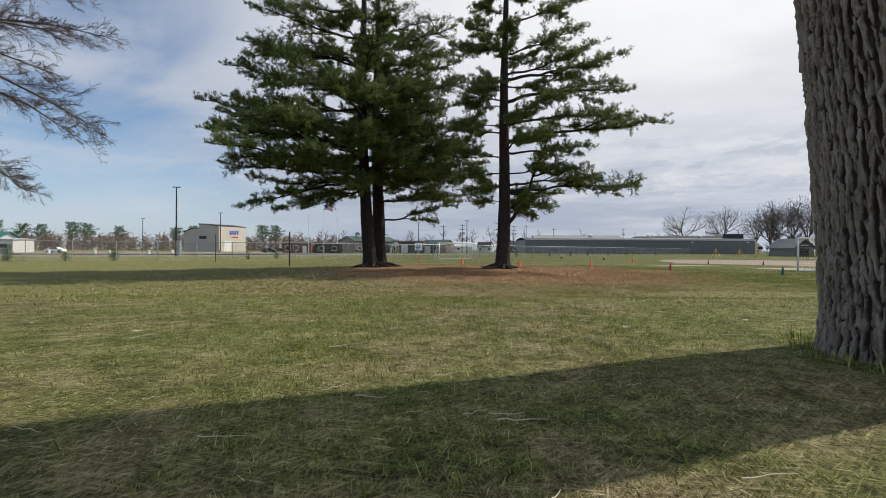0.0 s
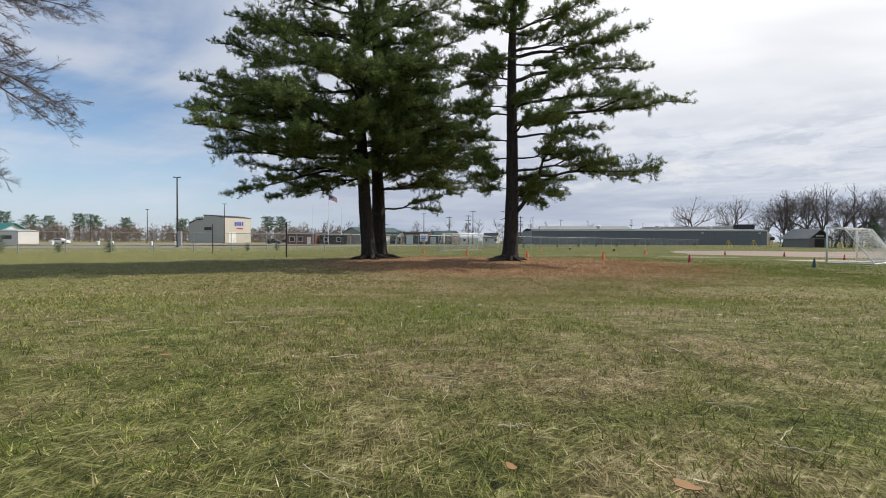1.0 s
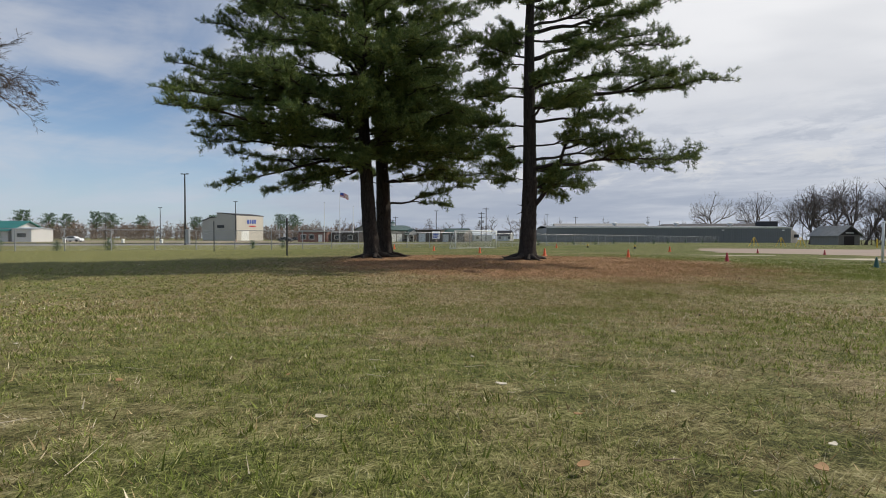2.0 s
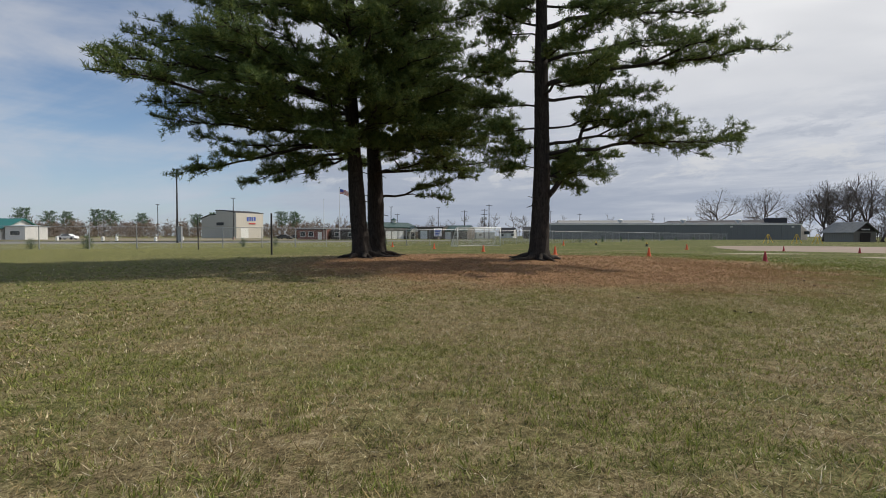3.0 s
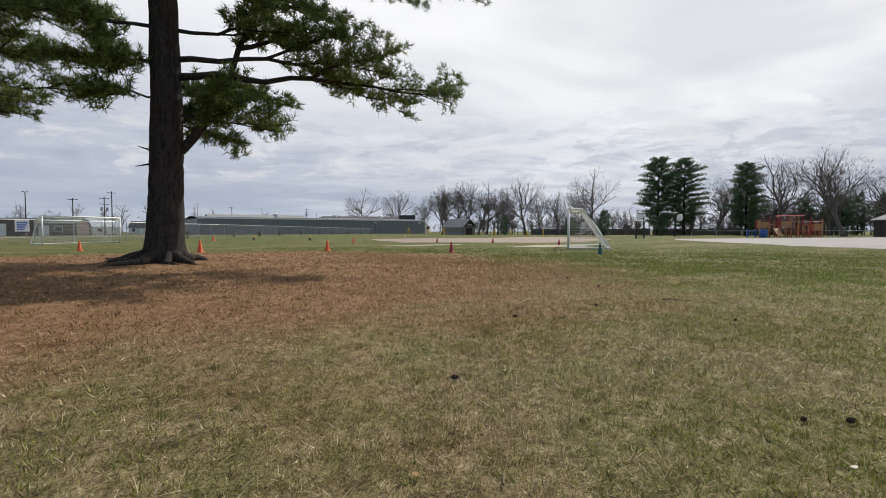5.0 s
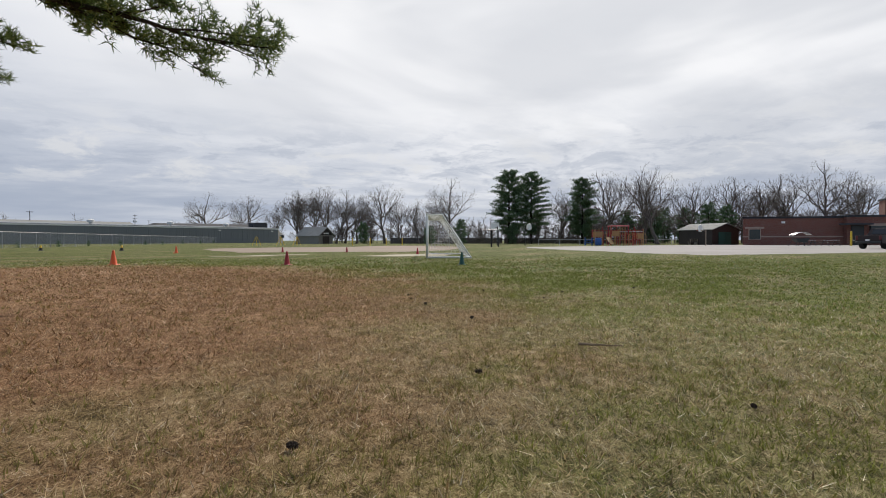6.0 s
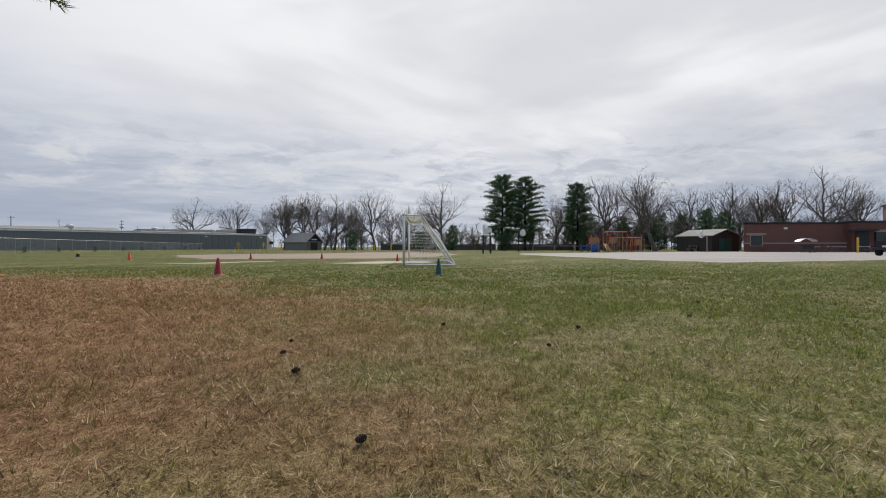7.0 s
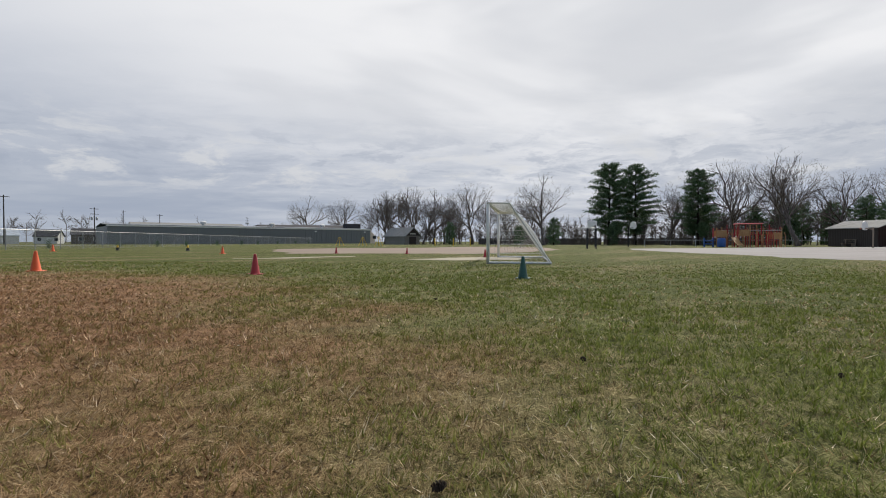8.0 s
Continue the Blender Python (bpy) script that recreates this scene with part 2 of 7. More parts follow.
def grass_soil():
    m, n = material("grass_soil")
    place, sep, needles = zone_nodes(n)
    patch = n.noise(0.9, place, 6, 0.62)
    wide = n.noise(0.12, place, 3, 0.5)
    clod = n.noise(3.4, place, 5, 0.65)
    fine_n = n.noise(58.0, place, 8, 0.82)
    mid = n.noise(11.0, place, 6, 0.72)
    # matted stalks that lie across one another
    strands = []
    for turn_v, long_v, thin_v in ((15, 16, 150), (78, 20, 190), (140, 13, 130), (108, 24, 230)):
        strands.append(n.noise(1.0, n.mapped(n.mapped(place, rotation=(0, 0, radians(turn_v))), scale=(long_v, thin_v, 40)), 3, 0.6, 0.5))
    weave = n.math("MAXIMUM", n.math("MAXIMUM", strands[0], strands[1]), n.math("MAXIMUM", strands[2], strands[3]))
    weave = n.math("SUBTRACT", weave, 0.11)
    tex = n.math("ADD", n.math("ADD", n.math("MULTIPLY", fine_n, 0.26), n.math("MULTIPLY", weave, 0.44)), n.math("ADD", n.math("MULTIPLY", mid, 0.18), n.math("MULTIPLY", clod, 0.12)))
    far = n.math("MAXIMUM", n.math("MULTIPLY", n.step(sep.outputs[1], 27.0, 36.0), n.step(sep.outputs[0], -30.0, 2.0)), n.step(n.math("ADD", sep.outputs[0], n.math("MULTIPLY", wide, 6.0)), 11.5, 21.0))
    # lowest stops: dark soil plus the shade between stalks, put into the colour
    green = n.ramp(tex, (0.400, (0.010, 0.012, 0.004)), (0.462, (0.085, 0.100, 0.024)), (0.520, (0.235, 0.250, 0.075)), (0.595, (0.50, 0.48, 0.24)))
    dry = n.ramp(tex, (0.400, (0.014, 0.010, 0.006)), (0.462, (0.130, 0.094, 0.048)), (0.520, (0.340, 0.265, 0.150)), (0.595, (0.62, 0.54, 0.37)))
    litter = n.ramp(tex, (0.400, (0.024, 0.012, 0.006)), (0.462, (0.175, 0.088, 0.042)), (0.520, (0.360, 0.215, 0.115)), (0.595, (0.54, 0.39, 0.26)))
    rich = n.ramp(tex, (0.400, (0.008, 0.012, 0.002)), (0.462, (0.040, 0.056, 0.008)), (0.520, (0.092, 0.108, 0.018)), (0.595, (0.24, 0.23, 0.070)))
    walked = n.math("MULTIPLY", n.math("MULTIPLY", n.step(n.math("ADD", sep.outputs[1], n.math("MULTIPLY", wide, 4.0)), 6.0, 12.0),
                    n.math("SUBTRACT", 1.0, n.step(n.math("ADD", sep.outputs[0], n.math("MULTIPLY", wide, 5.0)), 8.5, 13.0))), 0.08)
    dryness = n.step(n.math("ADD", n.math("ADD", n.math("MULTIPLY", patch, 0.55), n.math("MULTIPLY", clod, 0.40)),
                            n.math("ADD", n.math("MULTIPLY", wide, 0.35), walked)), 0.50, 0.82)
    west = n.math("SUBTRACT", 1.0, n.step(sep.outputs[0], -13.0, -4.0))
    dryness = n.math("MULTIPLY", dryness, n.math("SUBTRACT", 1.0, n.math("MULTIPLY", n.math("MAXIMUM", far, west), 0.65)))
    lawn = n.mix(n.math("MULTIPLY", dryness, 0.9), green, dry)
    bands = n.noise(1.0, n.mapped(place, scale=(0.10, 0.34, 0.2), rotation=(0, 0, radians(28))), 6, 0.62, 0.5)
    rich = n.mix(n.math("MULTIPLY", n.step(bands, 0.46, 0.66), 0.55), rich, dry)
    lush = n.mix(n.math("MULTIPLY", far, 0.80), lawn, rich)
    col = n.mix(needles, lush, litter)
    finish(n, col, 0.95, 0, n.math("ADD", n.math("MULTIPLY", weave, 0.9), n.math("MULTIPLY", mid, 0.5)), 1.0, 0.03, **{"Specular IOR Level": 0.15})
    return m


def blade_material(name, green_share):
    m, n = material(name)
    place, sep, needles = zone_nodes(n)
    pick = n.add("ShaderNodeNewGeometry").outputs["Random Per Island"]
    patch = n.noise(0.9, place, 6, 0.62)
    walked = n.math("MULTIPLY", n.math("MULTIPLY", n.step(sep.outputs[1], 6.0, 12.0), n.step(sep.outputs[0], -10.0, -3.0)), n.math("SUBTRACT", 1.0, n.step(sep.outputs[0], 8.0, 13.0)))
    if green_share > 0.5:
        col = n.ramp(pick, (0.0, (0.070, 0.105, 0.016)), (0.45, (0.215, 0.290, 0.048)), (0.8, (0.390, 0.450, 0.105)), (1.0, (0.66, 0.64, 0.32)))
        col = n.mix(n.math("ADD", n.math("MULTIPLY", patch, 0.25), n.math("MULTIPLY", walked, 0.35)), col, (0.26, 0.225, 0.066))
        col = n.mix(n.math("MULTIPLY", n.step(sep.outputs[0], 9.0, 16.0), 0.50), col, (0.185, 0.220, 0.050))
        col = n.mix(n.math("MULTIPLY", needles, 0.70), col, (0.34, 0.215, 0.10))
    else:
        col = n.ramp(pick, (0.0, (0.18, 0.122, 0.056)), (0.45, (0.46, 0.345, 0.165)), (0.8, (0.72, 0.600, 0.350)), (1.0, (0.90, 0.83, 0.65)))
        col = n.mix(n.math("MULTIPLY", needles, 0.75), col, n.ramp(pick, (0.0, (0.16, 0.070, 0.032)), (0.6, (0.42, 0.220, 0.108)), (1.0, (0.66, 0.46, 0.29))))
    clump = n.math("ADD", n.math("MULTIPLY", n.noise(22.0, place, 3, 0.6), 0.6), n.math("MULTIPLY", n.noise(5.5, place, 4, 0.6), 0.4))
    col = n.mix(n.math("SUBTRACT", 1.0, n.step(clump, 0.36, 0.60)), col, n.mix(1.0, col, (0.50, 0.49, 0.46), "MULTIPLY"))
    return thin_leaf(m, n, col, 0.6, 0.28)


def bark(name, dark, light, scale=1.0, strength=0.9, plate=0.4, stretch=0.16, lo=0.25, hi=0.75):
    m, n = material(name)
    at = n.add("ShaderNodeTexCoord").outputs["Object"]
    ridges = n.noise(9.0 * scale, n.mapped(at, scale=(1, 1, stretch)), 6, 0.65, 0.6)
    cells = n.add("ShaderNodeTexVoronoi", {"Scale": 12.0 * scale, "Vector": n.mapped(at, scale=(1, 1, 0.25))})
    cells.feature = "DISTANCE_TO_EDGE"
    plates = cells.outputs[0]
    fine_n = n.noise(60 * scale, at, 4, 0.7)
    h = n.math("ADD", n.math("MULTIPLY", ridges, 0.7), n.math("MULTIPLY", n.step(plates, 0.0, 0.18), plate))
    col = n.ramp(n.math("ADD", n.math("MULTIPLY", h, 0.75), n.math("MULTIPLY", fine_n, 0.25)), (lo, dark), (hi, light))
    col = n.mix(n.math("MULTIPLY", n.step(n.noise(1.3, at, 4), 0.55, 0.8), 0.25), col, tuple(c * 0.8 + 0.02 for c in light))
    finish(n, col, 0.92, 0, h, strength, 0.04, **{"Specular IOR Level": 0.2})
    return m


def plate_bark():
    """Weathered grey plates over brown under-bark, with the furrows' shade put into the colour."""
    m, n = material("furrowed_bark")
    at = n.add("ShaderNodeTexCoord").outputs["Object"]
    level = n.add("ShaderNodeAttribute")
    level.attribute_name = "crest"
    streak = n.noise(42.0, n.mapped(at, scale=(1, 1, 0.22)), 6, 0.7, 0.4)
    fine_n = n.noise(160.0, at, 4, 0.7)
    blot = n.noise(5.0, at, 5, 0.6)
    # furrow floor: brown under-bark, darkened in colour for the shade down there
    inner_shade = n.ramp(streak, (0.3, (0.030, 0.022, 0.018)), (0.7, (0.085, 0.064, 0.050)))
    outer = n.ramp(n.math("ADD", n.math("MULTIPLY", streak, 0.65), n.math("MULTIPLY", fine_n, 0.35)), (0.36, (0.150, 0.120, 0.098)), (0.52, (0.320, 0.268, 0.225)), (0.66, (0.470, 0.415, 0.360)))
    col = n.mix(n.step(n.math("ADD", level.outputs["Fac"], n.math("MULTIPLY", n.math("SUBTRACT", streak, 0.5), 0.5)), 0.25, 0.80), inner_shade, outer)
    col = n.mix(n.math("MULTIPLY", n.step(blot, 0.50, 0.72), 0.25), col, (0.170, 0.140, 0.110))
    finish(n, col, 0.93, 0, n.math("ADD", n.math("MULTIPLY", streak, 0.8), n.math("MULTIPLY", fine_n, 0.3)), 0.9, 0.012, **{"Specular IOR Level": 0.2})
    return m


def leaf_material(name, a, b, c):
    m, n = material(name)
    pick = n.add("ShaderNodeNewGeometry").outputs["Random Per Island"]
    at = n.add("ShaderNodeTexCoord").outputs["Object"]
    clump = n.noise(0.45, at, 3)
    k = n.math("ADD", n.math("MULTIPLY", pick, 0.55), n.math("MULTIPLY", clump, 0.6))
    return thin_leaf(m, n, n.ramp(k, (0.25, a), (0.6, b), (0.95, c)), 0.6, 0.25)


def brick_material():
    m, n = material("red_brick")
    at = n.add("ShaderNodeTexCoord").outputs["Object"]
    sep = n.add("ShaderNodeSeparateXYZ", {"Vector": at})
    flat_v = n.add("ShaderNodeCombineXYZ", {"X": n.math("ADD", sep.outputs[0], sep.outputs[1]), "Y": sep.outputs[2]}).outputs[0]
    t = n.add("ShaderNodeTexBrick", {"Vector": flat_v, "Scale": 1.0, "Color1": (0.225, 0.068, 0.046), "Color2": (0.16, 0.050, 0.036),
                                     "Mortar": (0.22, 0.17, 0.14), "Mortar Size": 0.008, "Brick Width": 0.21, "Row Height": 0.075})
    soot = n.noise(0.5, at, 5)
    finish(n, n.mix(n.math("MULTIPLY", soot, 0.35), t.outputs[0], (0.13, 0.05, 0.038)), 0.9, 0, t.outputs[1], 0.3, 0.01)
    return m


def corrugated(name, colour, pitch=0.3):
    """Ribbed sheet metal cladding, upright ribs."""
    m, n = material(name)
    at = n.add("ShaderNodeTexCoord").outputs["Object"]
    sep = n.add("ShaderNodeSeparateXYZ", {"Vector": at})
    rib = n.math("SINE", n.math("MULTIPLY", n.math("ADD", sep.outputs[0], sep.outputs[1]), 2 * math.pi / pitch))
    dirt = n.noise(0.35, n.mapped(at, scale=(1, 1, 0.3)), 5)
    col = n.mix(n.math("MULTIPLY", dirt, 0.5), colour, tuple(c * 0.72 for c in colour))
    finish(n, col, 0.45, 0.2, n.math("MULTIPLY", rib, 0.5), 0.5, 0.02)
    return m


def concrete(name, colour, rough=0.9):
    m, n = material(name)
    at = n.add("ShaderNodeNewGeometry").outputs["Position"]
    stain, grain, crack = n.noise(0.18, at, 6, 0.6), n.noise(9, at, 4), n.noise(0.8, n.mapped(at, scale=(1, 0.4, 1)), 6, 0.7)
    col = n.ramp(n.math("ADD", n.math("MULTIPLY", stain, 0.5), n.math("ADD", n.math("MULTIPLY", grain, 0.2), n.math("MULTIPLY", crack, 0.3))),
                 (0.3, tuple(c * 0.68 for c in colour)), (0.5, colour), (0.72, tuple(min(1, c * 1.18) for c in colour)))
    finish(n, col, rough, 0, grain, 0.4, 0.01)
    return m


M_SOIL = grass_soil()
M_GREEN, M_STRAW = blade_material("green_blades", 1.0), blade_material("dry_blades", 0.0)
M_PINE_BARK = bark("pine_bark", (0.010, 0.009, 0.008), (0.064, 0.053, 0.047), 1.6, 0.9, 0.12, 0.2, 0.30, 0.58)
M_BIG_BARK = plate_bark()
M_TWIG = bark("twig_bark", (0.050, 0.040, 0.036), (0.155, 0.125, 0.110), 1.5, 0.3)
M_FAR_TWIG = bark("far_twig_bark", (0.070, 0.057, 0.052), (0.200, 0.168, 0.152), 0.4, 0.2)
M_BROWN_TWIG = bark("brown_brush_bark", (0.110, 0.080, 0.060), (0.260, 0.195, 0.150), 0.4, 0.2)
M_NEEDLE = leaf_material("pine_needles", (0.036, 0.066, 0.022), (0.112, 0.168, 0.050), (0.285, 0.315, 0.085))
# paler than the near pines: haze before distant trees is put into the colour
M_HAZED_NEEDLE = leaf_material("hazed_far_needles", (0.045, 0.090, 0.048), (0.095, 0.160, 0.080), (0.165, 0.235, 0.115))
M_ORANGE = plain("orange_plastic", (0.80, 0.13, 0.035), 0.5)
M_DARKRED = plain("dark_red_plastic", (0.38, 0.028, 0.035), 0.5)
M_GREENCONE = plain("dark_green_plastic", (0.022, 0.095, 0.075), 0.5)
M_YELLOW = plain("yellow_paint", (0.72, 0.47, 0.035), 0.5)
M_BLACK = plain("black_paint", (0.022, 0.022, 0.024), 0.5)
M_WHITE = plain("white_paint", (0.78, 0.78, 0.76), 0.45)
M_NET = plain("white_net_cord", (0.74, 0.72, 0.68), 0.8)
M_GALV = plain("galvanised_steel", (0.36, 0.37, 0.38), 0.45, 0.6)
M_DIRT = concrete("infield_clay", (0.245, 0.182, 0.142))
M_BARE = concrete("bare_soil", (0.36, 0.315, 0.235))
M_COURT = concrete("pale_concrete", (0.285, 0.265, 0.255))
M_ASPHALT = concrete("grey_asphalt", (0.21, 0.205, 0.20))
M_DRYFIELD = concrete("tan_dry_ground", (0.235, 0.195, 0.125))
M_BRICK = brick_material()
M_GREY_CLAD = corrugated("grey_cladding", (0.165, 0.180, 0.190), 0.6)
M_BEIGE_CLAD = corrugated("beige_cladding", (0.46, 0.43, 0.385), 0.9)
M_CREAM_CLAD = corrugated("cream_cladding", (0.62, 0.575, 0.51), 0.9)
M_LODGE = corrugated("taupe_siding", (0.25, 0.23, 0.205), 0.4)
M_WHITE_CLAD = corrugated("white_siding", (0.66, 0.66, 0.64), 0.4)
M_BROWN_CLAD = corrugated("brown_siding", (0.12, 0.095, 0.075), 0.4)
M_DARK_CLAD = corrugated("dark_brown_boards", (0.042, 0.032, 0.030), 0.25)
M_GREEN_ROOF = corrugated("green_metal_roof", (0.028, 0.075, 0.062), 0.5)
M_TEAL_ROOF = corrugated("teal_metal_roof", (0.035, 0.20, 0.17), 0.5)
M_DARK_ROOF = plain("dark_shingles", (0.045, 0.045, 0.050), 0.9)
M_PALE_ROOF = plain("weathered_shingles", (0.25, 0.25, 0.235), 0.9, vary=0.5)
M_BLUE_ROOF = plain("pale_metal_roof", (0.42, 0.47, 0.52), 0.5)
M_TRIM = plain("white_trim", (0.70, 0.69, 0.66), 0.6)
M_GLASS = plain("dark_window_glass", (0.020, 0.026, 0.032), 0.12, vary=0.05)
M_STONE = plain("limestone_band", (0.36, 0.27, 0.22), 0.9)
M_WOOD = plain("weathered_wood", (0.27, 0.215, 0.165), 0.85)
M_DARKWOOD = plain("dark_board_fence", (0.060, 0.052, 0.050), 0.9)
M_FENCE = plain("grey_brown_boards", (0.115, 0.100, 0.092), 0.9)
M_TAN = plain("tan_plastic", (0.42, 0.24, 0.10), 0.6)
M_RED = plain("red_paint", (0.33, 0.045, 0.035), 0.5)
M_BLUE = plain("blue_plastic", (0.030, 0.10, 0.33), 0.5)
M_MAROON = plain("dark_maroon_car_paint", (0.018, 0.009, 0.010), 0.62, 0.0, vary=0.06)
M_RUBBER = plain("black_rubber", (0.018, 0.018, 0.018), 0.9)
M_CHROME = plain("brushed_metal", (0.55, 0.56, 0.58), 0.25, 0.9)
M_REDLAMP = plain("red_lens", (0.10, 0.008, 0.008), 0.3)
M_CAR_WHITE = plain("white_car_paint", (0.76, 0.77, 0.78), 0.3)
M_CONE_PINE = plain("dark_cone_scales", (0.040, 0.026, 0.018), 0.9)
M_STICK = plain("dry_twig", (0.20, 0.145, 0.100), 0.9)
M_PALESTICK = plain("bleached_stalk", (0.56, 0.49, 0.38), 0.9)
M_DEADLEAF = plain("dead_leaf", (0.30, 0.17, 0.07), 0.8)
M_PALELEAF = plain("pale_leaf", (0.55, 0.50, 0.40), 0.8)
M_SIGNBLUE = plain("sign_blue", (0.05, 0.10, 0.40), 0.5)
M_SIGNRED = plain("sign_red", (0.45, 0.04, 0.04), 0.5)
M_FLAGRED = plain("flag_red", (0.45, 0.03, 0.04), 0.8)
M_FLAGWHITE = plain("flag_white", (0.75, 0.75, 0.75), 0.8)

# ---------------------------------------------------------------- ground


def ground_sheet():
    n = GRID_N
    X, Y = np.meshgrid(GRID_X, GRID_Y)
    V = np.stack([X.ravel(), Y.ravel(), GRID_Z.ravel()], 1)
    i = np.arange(n * n).reshape(n, n)
    F = np.stack([i[:-1, :-1].ravel(), i[:-1, 1:].ravel(), i[1:, 1:].ravel(), i[1:, :-1].ravel()], 1)
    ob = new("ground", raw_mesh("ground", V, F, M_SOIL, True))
    tagged(ob, "patchy early-spring lawn, green and straw-dry, with brown needle litter", "lawn", kind="structure")


def patch_sheet(name, points, mat, label, category, lift=0.012, wobble=0.5, kind="structure", seed=1):
    """A flat area with an uneven outline laid just over the ground."""
    rnd = random.Random(seed)
    outline = []
    for i, (x, y) in enumerate(points):
        x2, y2 = points[(i + 1) % len(points)]
        steps = max(2, int(math.hypot(x2 - x, y2 - y) / 2.5))
        for k in range(steps):
            f = k / steps
            outline.append((x + (x2 - x) * f + rnd.uniform(-wobble, wobble), y + (y2 - y) * f + rnd.uniform(-wobble, wobble)))
    cx, cy = sum(p[0] for p in outline) / len(outline), sum(p[1] for p in outline) / len(outline)
    s = Shape()
    rings = 7
    for r in range(rings):
        for (x, y) in outline:
            f = 1 - r / rings
            px, py = cx + (x - cx) * f, cy + (y - cy) * f
            s.v.append((px, py, gz(px, py) + lift if r else gz(px, py) - 0.03))
    k = len(outline)
    s.v.append((cx, cy, gz(cx, cy) + lift))
    for r in range(rings - 1):
        for j in range(k):
            s.f.append((r * k + j, r * k + (j + 1) % k, (r + 1) * k + (j + 1) % k, (r + 1) * k + j))
    for j in range(k):
        s.f.append(((rings - 1) * k + j, (rings - 1) * k + (j + 1) % k, rings * k))
    return single(name, s, mat, label, category, kind=kind)


ground_sheet()
patch_sheet("infield", [(22, 45.5), (27.5, 41.2), (31.5, 36.6), (40, 37.2), (50, 42), (60, 50), (66, 60), (60, 66), (50, 62), (39, 67), (30, 66), (25, 56)],
            M_DIRT, "tan clay baseball infield set in the lawn", "infield", 0.015, 0.5)
patch_sheet("pavement", [(51, 39.2), (41.2, 30), (35.4, 22.8), (32.3, 18.2), (37, 14.9), (43.5, 10.5), (60, -2), (80, -16), (112, -16), (106, 8), (99, 24), (84, 34), (72.5, 37), (58.5, 43)],
            M_COURT, "pale worn concrete play court beside the school", "court", 0.03, 0.15)
patch_sheet("worn_ground", [(23.0, 33.4), (24.0, 31.2), (26.2, 29.6), (28.4, 30.6), (28.8, 32.6), (26, 33.8)], M_BARE, "bare pale soil worn in front of the goal", "bare ground", 0.014, 0.25)
patch_sheet("worn_ground", [(17.5, 39.5), (20, 38.2), (23.5, 38.2), (24.5, 38.8), (21, 39.4)], M_BARE, "thin strip of bare pale soil in the lawn", "bare ground", 0.014, 0.15, seed=4)
patch_sheet("road", [(-190, 62), (-60, 66), (-22, 84), (-4, 112), (40, 148), (36, 158), (-8, 124), (-28, 98), (-62, 84), (-190, 82)],
            M_ASPHALT, "grey asphalt drive behind the fence", "road", 0.015, 0.2)
patch_sheet("car_park", [(-190, 100), (-66, 104), (-40, 118), (-20, 150), (-60, 186), (-190, 186)], M_DRYFIELD, "broad tan dry ground beyond the drive", "dry ground", 0.015, 0.2, seed=3)

# ---------------------------------------------------------------- trees


def tufts(points, ways, needle, count, width, rnd):
    """Bursts of thin needles at points, each along its way: arrays for one mesh."""
    P, D = np.asarray(points, float), np.asarray(ways, float)
    n = len(P)
    P, D = np.repeat(P, count, 0), np.repeat(D, count, 0)
    spread = rnd.normal(size=(n * count, 3))
    spread /= np.linalg.norm(spread, axis=1, keepdims=True) + 1e-9
    d = D * 0.75 + spread * 0.95 + np.array([0, 0, 0.12])
    d /= np.linalg.norm(d, axis=1, keepdims=True) + 1e-9
    side = np.cross(d, rnd.normal(size=(n * count, 3)))
    side /= np.linalg.norm(side, axis=1, keepdims=True) + 1e-9
    length = needle * rnd.uniform(0.7, 1.2, (n * count, 1))
    a = P + side * width
    b = P - side * width
    c = P + d * length
    V = np.stack([a, b, c], 1).reshape(-1, 3)
    F = np.arange(len(V)).reshape(-1, 3)
    return V, F


